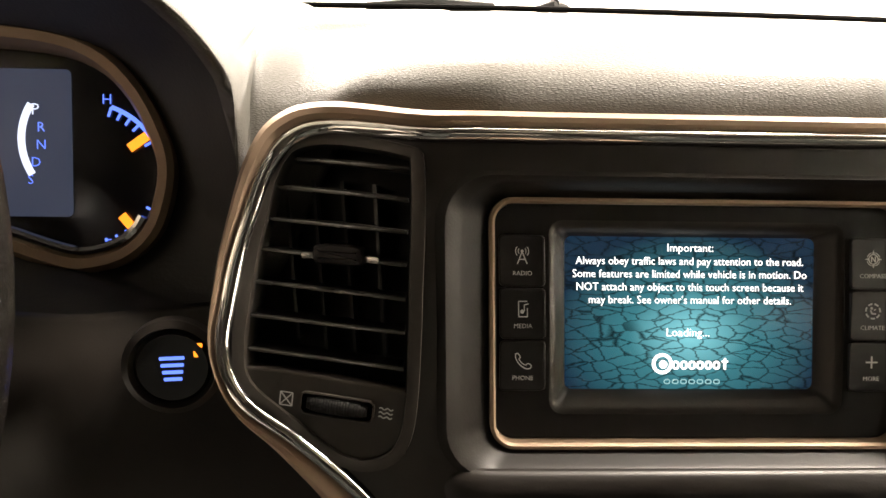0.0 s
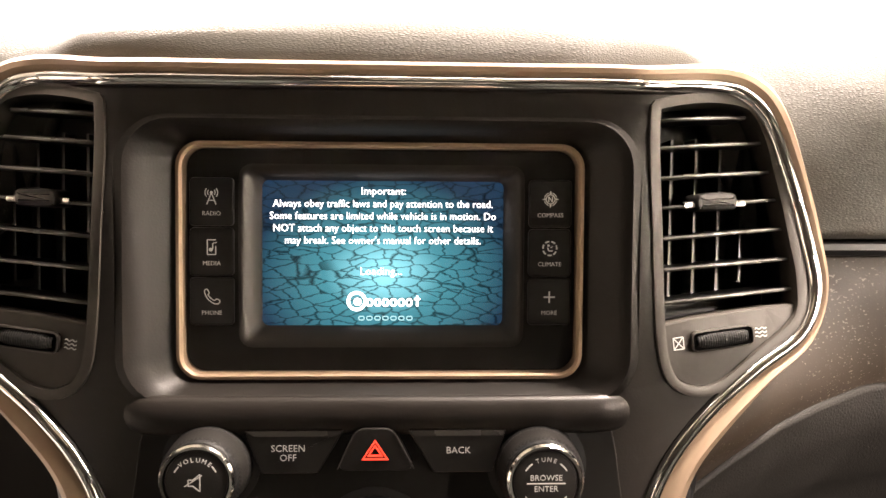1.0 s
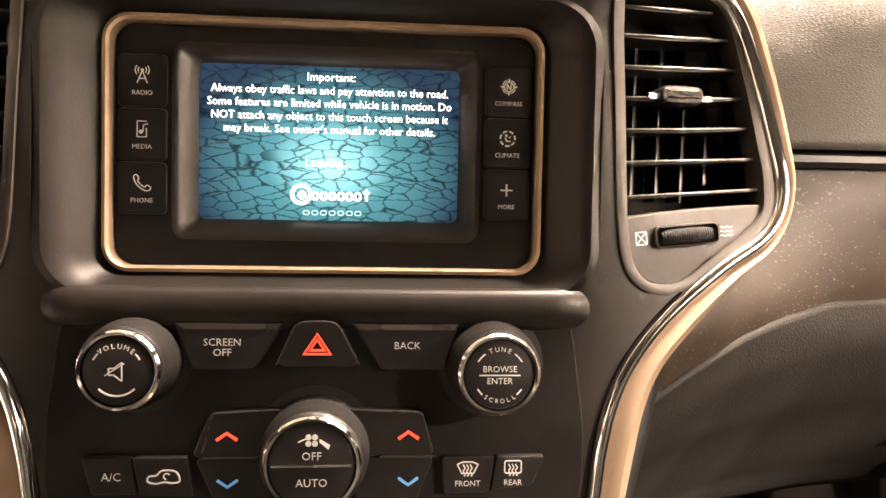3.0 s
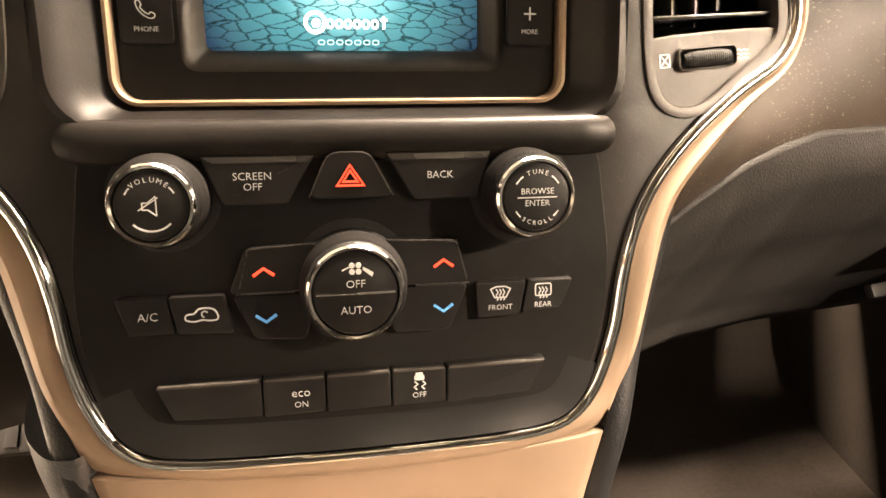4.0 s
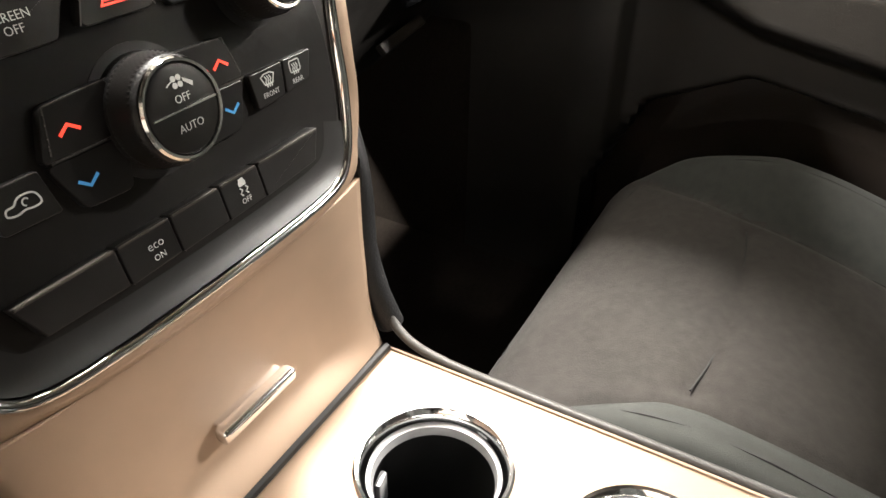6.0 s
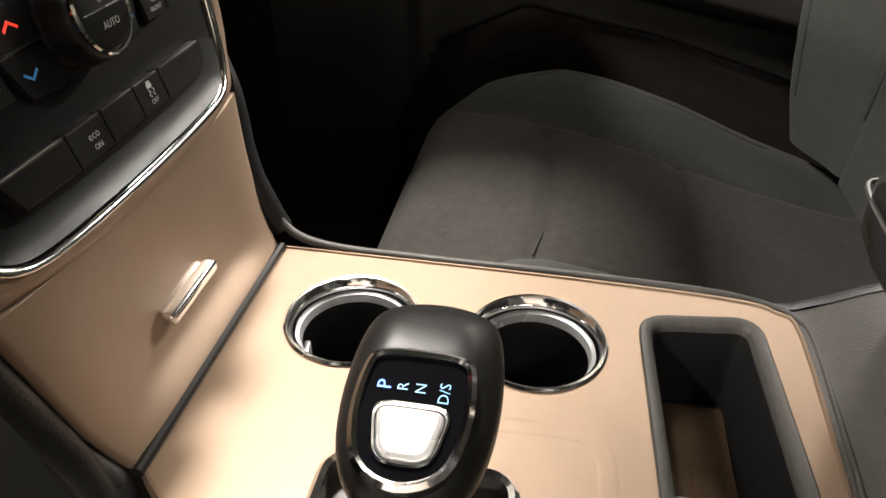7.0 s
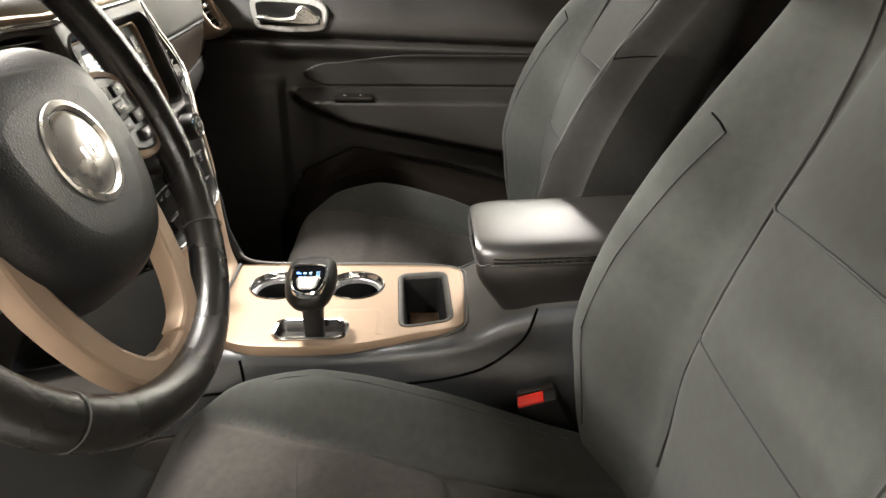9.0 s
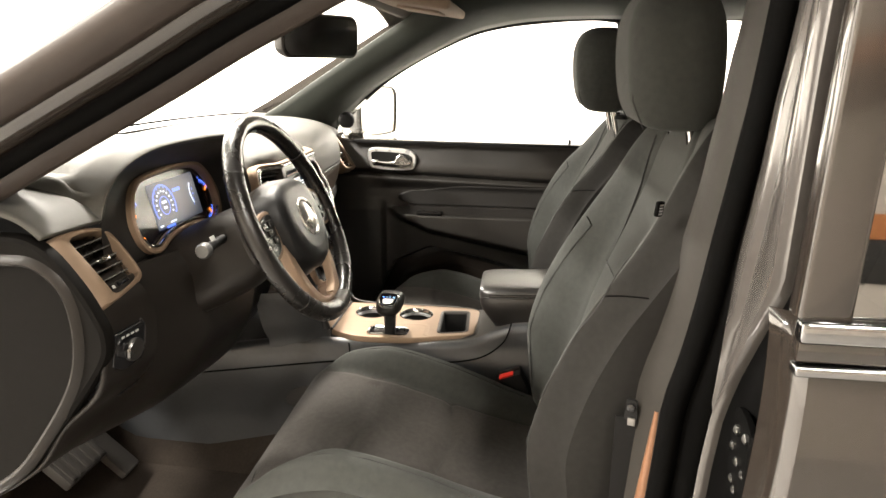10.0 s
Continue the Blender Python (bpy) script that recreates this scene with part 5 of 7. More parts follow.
writing("OFF", 0.0042, WHITE, fan, -0.002, -0.0201, zt + 0.0003, label="white lettering OFF")
writing("AUTO", 0.0042, WHITE, fan, -0.002, -0.0301, zt + 0.0003, label="white lettering AUTO")
part("fan_icon", moved(bars([circle(sx * 0.0012, sy * 0.0012, 0.0011, 12) for sx in (-1, 1) for sy in (-1, 1)] + [arc(0, -0.008, 0.0088, 100, 124, 0.0004), [(0.0028, 0.0006), (0.0068, -0.0018), (0.0062, -0.0034), (0.0028, -0.0006)]], zt), pose(-0.002, -0.0141, 0)), WHITE, fan)


def button(o, label, z1=0.0045, name="button"):
    b = part(name, slab(o, 0.0, z1, 0.0005), BUTTON, stack, label, sharp=25)
    return b


P_ = lambda *pts: [(u * mm, v * mm) for u, v in pts]
rounded = lambda o, r=0.0012: roundpoly(o, r, 4)
b = button(rounded(P_((-57, 27), (-15, 27), (-26, 8.5), (-50, 8.5))), "black SCREEN OFF button")
writing("SCREEN\nOFF", 0.0041, WHITE, b, -0.0385, 0.0172, 0.0048, label="white lettering SCREEN OFF", spacing=0.98)
# Flat paler strip; the bevel's brightness is put into its colour.
part("top_bevel", bars([P_((-56.4, 26.6), (-52.6, 24.4), (-18.0, 24.4), (-15.6, 26.6))], 0.0045), EDGE, b, "pale strip for the bright upper bevel")
b = button(rounded(P_((12, 27), (54, 27), (48, 8.5), (23, 8.5))), "black BACK button")
writing("BACK", 0.0041, WHITE, b, 0.0335, 0.018, 0.0048, label="white lettering BACK")
# Same flat strip here, bevel brightness as colour.
part("top_bevel", bars([P_((12.6, 26.6), (15.0, 24.4), (52.6, 24.4), (53.4, 26.6))], 0.0045), EDGE, b, "pale strip for the bright upper bevel")
b = button(rounded(P_((-10, 28), (6, 28), (15, 10), (-18, 10)), 0.0045), "black hazard light button", 0.006)
for e in (((-10.4, 26.5), (-17.6, 10.8)), ((6.3, 26.5), (14.6, 10.8))):
    part("bright_edge", bars([stroke([(p[0] * mm, p[1] * mm) for p in e], 0.0005)], 0.0061), EDGE, b)
tri = lambda s: [(-0.0018 + s * 0.0, 0.0182 + s * 0.0052), (-0.0018 - s * 0.0058, 0.0182 - s * 0.0036), (-0.0018 + s * 0.0058, 0.0182 - s * 0.0036)]
hz = []
for s0, s1 in ((1.0, 0.78), (0.6, 0.36)):
    a_, b_ = tri(s0), tri(s1)
    hz += [[a_[i], a_[(i + 1) % 3], b_[(i + 1) % 3], b_[i]] for i in range(3)]
part("hazard_triangle", bars(hz, 0.0061), RED_LIT, b, "red double triangle")
for sx, upx in ((-1, -36.5), (1, 34.5)):
    x_in, x_out = (-16, -47) if sx < 0 else (10, 45)
    ub = button(rounded(P_((x_in, -7), (x_out + 5 * -sx, -8.5), (x_out, -26), (x_in, -26)) if sx > 0 else P_((x_in, -7), (x_in, -26), (x_out - 3, -26), (x_out + 4, -8.5)), 0.003), "black temperature rocker, upper half", 0.005)
    part("arrow", bars([stroke([((upx - 4) * mm, -19.2 * mm), (upx * mm, -16.4 * mm), ((upx + 4) * mm, -19.2 * mm)], 0.0012)], 0.0051), RED_LIT, ub, "red upward arrow")
    part("bright_edge", bars([stroke([((x_out + 6 * -sx * 0) * mm - sx * 0.0 * mm, -26.3 * mm), ((x_out - sx * 22) * mm, -26.3 * mm)], 0.0006)], 0.0050), EDGE, ub)
    part("bright_edge", bars([stroke([(x_in * mm, -7.3 * mm), ((x_out + 5 * -sx) * mm, -8.7 * mm), ((x_out + 1.0 * -sx) * mm, -24 * mm)], 0.0006)], 0.0050), EDGE, ub)
    lb = button(rounded(P_((x_in, -27), (x_out, -27), (x_out - 8 * sx, -46), (x_in + 4 * sx, -46)) if sx > 0 else P_((x_in, -27), (x_in - 5, -46), (x_out + 6, -45), (x_out - 2, -27)), 0.003), "black temperature rocker, lower half", 0.0042)
    part("arrow", bars([stroke([((upx - 4) * mm, -35.2 * mm), (upx * mm, -38.0 * mm), ((upx + 4) * mm, -35.2 * mm)], 0.0012)], 0.0043), BLUE_LIT, lb, "blue downward arrow")
acb = button(rounded(P_((-92, -26), (-73.5, -26), (-71, -40.5), (-88, -40.5))), "black A/C button")
writing("A/C", 0.0046, WHITE, acb, -0.0805, -0.0335, 0.0048, label="white lettering A/C")
rcb = button(rounded(P_((-72.6, -26), (-52, -26), (-49, -41.5), (-70, -40.8))), "black recirculation button")
car_o = cr([(-0.0062, -0.001), (-0.0058, 0.001), (-0.003, 0.0014), (-0.001, 0.0032), (0.003, 0.0033), (0.0052, 0.002), (0.0058, -0.001), (0.003, -0.0016), (0.0, -0.0012), (-0.003, -0.0018)], 3)
part("car_icon", moved(join(sweep(car_o, [(0.0003, 0.0046), (0.0003, 0.0048), (-0.0003, 0.0048), (-0.0003, 0.0046)]), bars([arc(0.001, 0.001, 0.0012, 30, 260, 0.0005, 8)], 0.0046)), pose(-0.0605, -0.0343, 0)), WHITE, rcb)
frb = button(rounded(P_((48, -27), (69.6, -27), (67, -41.5), (49, -42))), "black front defrost button")
reb = button(rounded(P_((70.4, -27), (90, -27), (85, -39), (68, -41))), "black rear defrost button")
wave3 = [stroke([(x + 0.0004 * math.sin(i * 1.4), -0.003 + 0.0006 * i) for i in range(9)], 0.0005) for x in (-0.0014, 0, 0.0014)]
fan_o = [(-0.0042, 0.0018), (-0.002, 0.0028), (0.002, 0.0028), (0.0042, 0.0018), (0.0024, -0.0018), (-0.0024, -0.0018)]
part("defrost_icon", moved(join(bars(wave3, 0.0046), sweep(fan_o, [(0.00025, 0.0046), (0.00025, 0.0048), (-0.00025, 0.0048), (-0.00025, 0.0046)])), pose(0.0585, -0.0318, 0)), WHITE, frb)
writing("FRONT", 0.0032, WHITE, frb, 0.0585, -0.0378, 0.0048, label="white lettering FRONT")
part("defrost_icon", moved(join(bars(wave3, 0.0046), sweep(rrect(0, 0.0006, 0.0068, 0.005, 0.0008, 2), [(0.00025, 0.0046), (0.00025, 0.0048), (-0.00025, 0.0048), (-0.00025, 0.0046)])), pose(0.0770, -0.0318, 0)), WHITE, reb)
writing("REAR", 0.0032, WHITE, reb, 0.0770, -0.0376, 0.0048, label="white lettering REAR")
ROWX = (-80, -39.5, -14.5, 12, 35, 78)
for k in range(5):
    x0, x1 = ROWX[k] + 0.4, ROWX[k + 1] - 0.4
    lb_ = rounded(P_((x0, -61), (x1 + (0.4 if k == 4 else 0), -60.5 if k == 4 else -61), (x1 - (7 if k == 4 else 0), -76 if k < 4 else -74.5), (x0 + (6 if k == 0 else 0), -76.5 if k else -75)), 0.001)
    rb = button(lb_, ("blank black switch", "black eco switch", "blank black switch", "black stability control switch", "blank black switch")[k], 0.0075, "row_button")
    # Pale strip stands for the highlight along the switch's upper edge.
    part("bright_edge", box((x0 + 0.8) * mm, (x1 - 0.8) * mm, -0.0618, -0.0606, 0.0055, 0.0079, 0.0004), VENTPANEL, rb)
    if k == 1:
        writing("eco", 0.0052, WHITE, rb, -0.0245, -0.0672, 0.0078, label="white lettering eco")
        writing("ON", 0.0036, WHITE, rb, -0.0245, -0.0722, 0.0078, label="white lettering ON")
    if k == 3:
        writing("OFF", 0.0034, WHITE, rb, 0.0235, -0.0722, 0.0078, label="white lettering OFF")
        part("skid_icon", moved(bars([rrect(0, 0.0022, 0.0042, 0.0022, 0.0006, 2), rrect(0, 0.0038, 0.003, 0.0012, 0.0004, 2), stroke([(-0.002, 0.0006), (-0.0006, -0.0006), (-0.0022, -0.0018), (-0.001, -0.003)], 0.0006), stroke([(0.0014, 0.0006), (0.0026, -0.0006), (0.001, -0.0018), (0.0022, -0.003)], 0.0006)], 0.0077), pose(0.0235, -0.0668, 0)), WHITE, rb)

# the face of the stack is not flat: it leans back towards the top and the vents draw away from the driver
def stack_depth(u, v):
    u = abs(u)
    base = interp(v, [-0.117, -0.10, -0.085, -0.06, -0.02, 0.06, 0.10, 0.135, 0.15, 0.185], [0.0, 0.005, 0.008, 0.008, 0.005, 0.005, 0.006, 0.009, 0.011, 0.013])
    side = 0.0 if u < 0.105 else 6.5 * (u - 0.105) ** 2 if u < 0.125 else 0.26 * (u - 0.115)
    lean = interp(v, [0.07, 0.12, 0.16, 0.18], [0.0, 0.013, 0.017, 0.024]) * smooth(0.112, 0.145, u)
    return base + side * interp(v, [-0.12, 0.0, 0.07], [0.0, 0.5, 1.0]) + lean


def bend(ob, to_stack):
    me = ob.data
    bm = bmesh.new()
    bm.from_mesh(me)
    if ob.name.split(".")[0] in ("face_panel", "control_panel", "fascia", "slat", "vent_blank"):
        bmesh.ops.triangulate(bm, faces=[f for f in bm.faces if len(f.verts) > 4])
        for _ in range(4):
            long_ = [e for e in bm.edges if e.calc_length() > 0.012]
            if long_:
                bmesh.ops.subdivide_edges(bm, edges=long_, cuts=1, use_grid_fill=True)
                bmesh.ops.triangulate(bm, faces=[f for f in bm.faces if len(f.verts) > 4])
    back = to_stack.inverted()
    pivot = Vector((0.0, 0.0903, 0.29))
    for v in bm.verts:
        p = to_stack @ v.co
        v.co = back @ (pivot + (p - pivot) * (1 + stack_depth(p.x, p.y) / (0.29 - p.z)))
    bm.to_mesh(me)
    bm.free()
    me.update()


def bend_below(ob, m):
    for c in ob.children:
        cm = m @ c.matrix_basis
        bend(c, cm)
        bend_below(c, cm)


bend_below(stack, Matrix())
bend_below(unit, Matrix())

# ---- centre console ----
console = thing("center_console", "black center console with a champagne plate", "center console")
PLATE_Z = 0.787
PLATE = [(-0.088, 0.198), (0.099, 0.198), (0.099, 0.12), (0.098, 0.0), (0.094, -0.095), (0.086, -0.122), (0.066, -0.132), (-0.05, -0.128), (-0.070, -0.124), (-0.080, -0.108), (-0.094, -0.06), (-0.112, -0.005), (-0.121, 0.05), (-0.122, 0.11), (-0.118, 0.148), (-0.104, 0.178)]
PLATE = [PLATE[0], PLATE[1]] + cr(PLATE[1:] + [PLATE[0]], 4, False)[1:-1]
CUP1, CUP2, CUPR = (0.0355, 0.131), (0.0355, 0.021), 0.0395
TRAY = roundpoly([(0.067, -0.040), (0.076, -0.109), (-0.062, -0.114), (-0.080, -0.045)], 0.016, 6)
SLOT = rrect(-0.0845, 0.069, 0.044, 0.09, 0.013, 10)
plate = part("champagne_plate", moved(holed(PLATE, [circle(*CUP1, CUPR, 36), circle(*CUP2, CUPR, 36), TRAY[::-1], SLOT], -0.006, 0.0), pose(0, 0, PLATE_Z)), GOLD, console, "champagne satin console plate")
part("plate_edge", moved(sweep(PLATE, [(-0.002, -0.003), (-0.0005, 0.0012), (0.0015, 0.0008), (0.003, -0.003), (0.003, -0.012)]), pose(0, 0, PLATE_Z)), GOLD, plate)
part("contour_bead", tube(cr([(-0.032, 0.10, PLATE_Z), (-0.031, 0.048, PLATE_Z), (-0.030, 0.0, PLATE_Z), (-0.036, -0.014, PLATE_Z), (-0.05, -0.019, PLATE_Z), (-0.095, -0.019, PLATE_Z)], 6, False), 0.005, 12, flat=0.09), GOLD, plate, "soft raised contour in the plate")
for c in (CUP1, CUP2):
    cup = part("cup_holder", moved(loft([lift(circle(*c, CUPR + 0.0005, 40), 0.0), lift(circle(*c, CUPR - 0.003, 40), -0.012), lift(circle(*c, CUPR - 0.006, 40), -0.075)], cap=(False, True)), pose(0, 0, PLATE_Z)), VENTBLACK, console, "deep black cup holder")
    part("ring", moved(sweep(circle(*c, CUPR, 48), [(0.0018, -0.001), (0.0022, 0.0010), (0.0010, 0.0021), (-0.0008, 0.0017), (-0.0030, -0.0012), (-0.0042, -0.0055)]), pose(0, 0, PLATE_Z)), BRIGHT, cup, "bright chrome ring")
    part("inner_ring", moved(sweep(circle(*c, CUPR - 0.0045, 48), [(0.0016, -0.0125), (0.0012, -0.0072), (-0.0018, -0.0082), (-0.0030, -0.0135)]), pose(0, 0, PLATE_Z)), PALE_RING, cup, "pale inner ring")
    part("grip", moved(box(-0.0055, 0.0055, -0.002, 0.002, -0.030, -0.008, 0.0015), pose(c[0] - 0.006, c[1] + 0.030, PLATE_Z - 0.014, 0, 0, 12)), PALE_RING, cup, "pale rubber grip")
tray = part("tray", moved(loft([lift(shrink(TRAY, 0.0055), -0.003), lift(shrink(TRAY, 0.0065), -0.006), lift(shrink(TRAY, 0.009), -0.030), lift(shrink(TRAY, 0.011), -0.062)], cap=(False, True)), pose(0, 0, PLATE_Z)), RUBBER, console, "black rubber-lined tray")
part("tray_lip", moved(sweep(TRAY, [(0.0018, -0.001), (0.0020, 0.0010), (0.0010, 0.0019), (-0.0010, 0.0017), (-0.0042, 0.0004), (-0.0058, -0.0016), (-0.0064, -0.0050)]), pose(0, 0, PLATE_Z)), DECK, tray, "soft dark grey rim of the tray")
part("tray_step", box(-0.062, -0.030, -0.101, -0.057, PLATE_Z - 0.061, PLATE_Z - 0.040, 0.003), GRAINED, tray, "raised step in the tray")
part("step_edge", box(-0.0315, -0.0285, -0.100, -0.058, PLATE_Z - 0.043, PLATE_Z - 0.0385, 0.0012), STALK_GREY, tray, "pale edge of the step")
part("tray_mat", box(-0.028, 0.056, -0.099, -0.056, PLATE_Z - 0.0615, PLATE_Z - 0.057, 0.002), TRAY_MAT, tray, "brown dusty tray mat")
part("slot_ring", moved(sweep(SLOT, [(0.003, -0.001), (0.0032, 0.002), (0.0008, 0.0040), (-0.002, 0.003), (-0.003, -0.004), (-0.003, -0.012)]), pose(0, 0, PLATE_Z)), BRIGHT, console, "bright chrome shifter surround")
part("slot_floor", moved(slab(shrink(SLOT, 0.0005), -0.02, -0.011, 0.001), pose(0, 0, PLATE_Z)), PLASTIC, console, "dark slot floor")


def side_x(y, z, s):
    """The console's flank: wide at the plate, drawn in below."""
    wide = interp(y, [-0.42, -0.16, -0.05, 0.06, 0.2, 0.5], [0.118, 0.112, 0.122, 0.13, 0.128, 0.150]) if s < 0 else interp(y, [-0.42, -0.1, 0.2, 0.5], [0.112, 0.108, 0.112, 0.150])
    return s * (wide + 0.012 * smooth(0.775, 0.735, z) - 0.02 * smooth(0.72, 0.55, z))


def top_z(y):
    return interp(y, [-0.45, -0.30, -0.22, -0.17, -0.137, -0.10, 0.02, 0.2, 0.32, 0.50, 0.85], [0.84, 0.835, 0.826, 0.806, 0.788, 0.781, 0.776, 0.778, 0.775, 0.75, 0.66])


def flank(s):
    def f(u, v):
        y = 0.85 - 1.30 * u
        zt_ = top_z(y)
        if v < 0.18:
            q = v / 0.18
            a = q * math.pi / 2
            edge = side_x(y, zt_ - 0.018, s)
            return (edge - s * 0.018 * (1 - math.sin(a)), y, zt_ - 0.018 + 0.018 * math.cos(a))
        z = zt_ - 0.018 - (v - 0.18) / 0.82 * (zt_ - 0.018 - 0.44)
        return (side_x(y, z, s), y, z)
    return surface(f, 70, 34)


part("flank", flank(-1), FLANK, console, "grained black console side")
part("flank", flank(1), FLANK, console, "grained black console side")


def deck(u, v):
    y = 0.20 - 0.65 * u
    a, b = side_x(y, top_z(y), -1) + 0.018, side_x(y, top_z(y), 1) - 0.018
    return (a + (b - a) * v, y, top_z(y) - 0.001)


part("deck_side", surface(lambda u, v: (side_x(-0.02 - 0.11 * u, 0.78, -1) + 0.017 + v * (interp(-0.02 - 0.11 * u, [-0.13, -0.108, -0.06, -0.02], [-0.055, -0.080, -0.094, -0.106]) + 0.004 - side_x(-0.02 - 0.11 * u, 0.78, -1) - 0.017), -0.02 - 0.11 * u, top_z(-0.02 - 0.11 * u) - 0.001), 12, 4), DECK, console, "grained dark grey rear deck")
part("deck", join(surface(lambda u, v: deck(0.50 + 0.50 * u, v), 36, 10)), DECK, console, "grained dark grey rear deck")
rim_path = cr([(0.112, 0.212, 0.83), (0.108, 0.20, 0.800), (0.1042, 0.17, 0.789), (0.1035, 0.10, 0.787), (0.103, 0.0, 0.787), (0.0995, -0.092, 0.787), (0.092, -0.123, 0.787), (0.082, -0.1335, 0.787), (0.066, -0.1385, 0.787), (0.0, -0.137, 0.787), (-0.05, -0.1345, 0.787), (-0.074, -0.130, 0.787), (-0.085, -0.117, 0.785), (-0.091, -0.098, 0.778)], 5, False)
part("rim", tube(rim_path, [0.0018 + 0.0012 * smooth(-0.115, -0.08, p[1]) for p in rim_path], 10, flat=1.0), DECK, console, "grey rim along the passenger side")
part("seam", tube([(side_x(0.143, z, -1) - 0.001, 0.150 - (0.77 - z) * 0.2, z) for z in np.linspace(0.772, 0.735, 5)], 0.0018, 6), SEAL, console)
part("seam", tube([(side_x(y, interp(y, [-0.05, 0.143, 0.50], [0.735, 0.735, 0.69]), -1) - 0.001, y, interp(y, [-0.05, 0.143, 0.50], [0.735, 0.735, 0.69])) for y in np.linspace(0.50, -0.02, 24)], 0.0018, 6), SEAL, console)
part("seam", tube([(side_x(y, z, -1) - 0.001, y, z) for y, z in cr([(-0.02, 0.738), (-0.10, 0.742), (-0.16, 0.756), (-0.20, 0.79), (-0.215, 0.835)], 5, False)], 0.0018, 6), SEAL, console)
# Dark plate on the flank gives the recess its shade by colour.
part("knee_recess", moved(slab(cr([(0.16, 0.655), (0.22, 0.665), (0.28, 0.655), (0.30, 0.62), (0.24, 0.595), (0.16, 0.60)], 5), 0.1335, 0.142, 0.003), Matrix(((0, 0, -1, 0), (1, 0, 0, 0), (0, 1, 0, 0), (0, 0, 0, 1)))), DOORDARK, console, "dark plate standing for a shaded knee recess in the console side")

# champagne lower face between the stack and the plate, with its pull
def face_f(u, v):
    pr = cr([(0.2215, 0.893), (0.2205, 0.885), (0.2175, 0.862), (0.2145, 0.84), (0.211, 0.818), (0.2065, 0.801), (0.2015, 0.7885)], 5, False)
    y, z = pr[min(len(pr) - 1, int(round(v * (len(pr) - 1))))]
    w = interp(z, [0.7885, 0.82, 0.86, 0.893], [0.098, 0.101, 0.106, 0.1125])
    wl = interp(z, [0.7885, 0.82, 0.86, 0.893], [0.090, 0.099, 0.106, 0.1125])
    x = -wl + (w + wl) * u
    dish = 0.0080 * smooth(0.02, 0.34, u) * smooth(0.98, 0.74, u) * smooth(0.02, 0.55, v) * smooth(0.97, 0.76, v)
    back = 0.004 * (abs(2 * u - 1) ** 6)
    top_bow = 0.004 * math.sin(math.pi * u) * (1 - v)
    return (x, y + dish + back, z - top_bow - 0.0)


lower = part("champagne_face", surface(face_f, 40, 30), GOLD, console, "champagne satin storage door", sharp=80)
thick(lower, 0.006, 0)
part("face_gap", tube([(-0.092, 0.1996, 0.7893), (0.0, 0.1996, 0.7893), (0.098, 0.1996, 0.7893)], 0.0030, 8), VENTBLACK, lower, "dark gap above the plate")
pull = part("pull", join(box(-0.0255, 0.0265, 0.2065, 0.2150, 0.8205, 0.8290, 0.003, 3), box(-0.022, 0.023, 0.2140, 0.2240, 0.8215, 0.8280, 0.001)), BRIGHT, lower, "chrome pull bar")
part("side_wing", loft([[(s_x, y, z) for s_x, y, z in ((0.1135, 0.222, z), (0.118, 0.232, z), (0.125, 0.27, z), (0.13, 0.34, z))] for z in np.linspace(0.775, 0.905, 10)], closed=False), FLANK, console, "grained black side of the console front")
def wing_row(z):
    """The console side beside the champagne door, from its edge out to the flank."""
    w = interp(z, [0.7885, 0.82, 0.86, 0.893], [0.090, 0.099, 0.106, 0.1125])
    y = interp(z, [0.7885, 0.801, 0.818, 0.84, 0.862, 0.893], [0.2015, 0.2065, 0.211, 0.2145, 0.2175, 0.2215])
    return cr([(-w + 0.004, y + 0.012, z), (-w - 0.001, y + 0.0035, z), (-w - 0.008, y + 0.001, z - 0.001), (-w - 0.022, y + 0.010, z - 0.004), (-w - 0.040, y + 0.045, z - 0.010), (-w - 0.055, y + 0.13, z - 0.014)], 4, False)


part("side_wing", loft([wing_row(z) for z in np.linspace(0.770, 0.905, 18)], closed=False), FLANK, console, "grained black side of the console front")
for s in (-1, 1):
    part("edge_rail", tube(cr([(s * 0.157, 0.276, 1.04), (s * 0.145, 0.268, 1.0), (s * 0.136, 0.256, 0.965), (s * 0.128, 0.246, 0.93), (s * 0.120, 0.230, 0.89), (s * 0.112, 0.222, 0.845), (s * 0.110, 0.212, 0.815), (s * 0.112, 0.205, 0.795)], 5, False), 0.0085, 12), GRAINED, console, "dark edge beside the champagne trim")

# ---- gear shifter ----
shifter = thing("gear_shifter", "black gear shifter with chrome-ringed lit display", "gear shifter", pose(-0.087, 0.063, 0))
part("stem", loft([[(-0.001 + a * s, b * s, z) for a, b in rrect(0, 0, 0.030, 0.026, 0.010, 5)] for z, s in ((0.772, 0.92), (0.80, 0.95), (0.83, 1.05), (0.85, 1.2))], cap=(True, True)), GRAINED, shifter, "black shifter stem")
EGG = cr([(0.046, 0.0), (0.042, 0.019), (0.030, 0.0285), (0.0, 0.0315), (-0.028, 0.0275), (-0.044, 0.017), (-0.049, 0.0), (-0.044, -0.017), (-0.028, -0.0275), (0.0, -0.0315), (0.030, -0.0285), (0.042, -0.019)], 4)
HEAD = pose(0, 0, 0.862, 0, -14, 0)


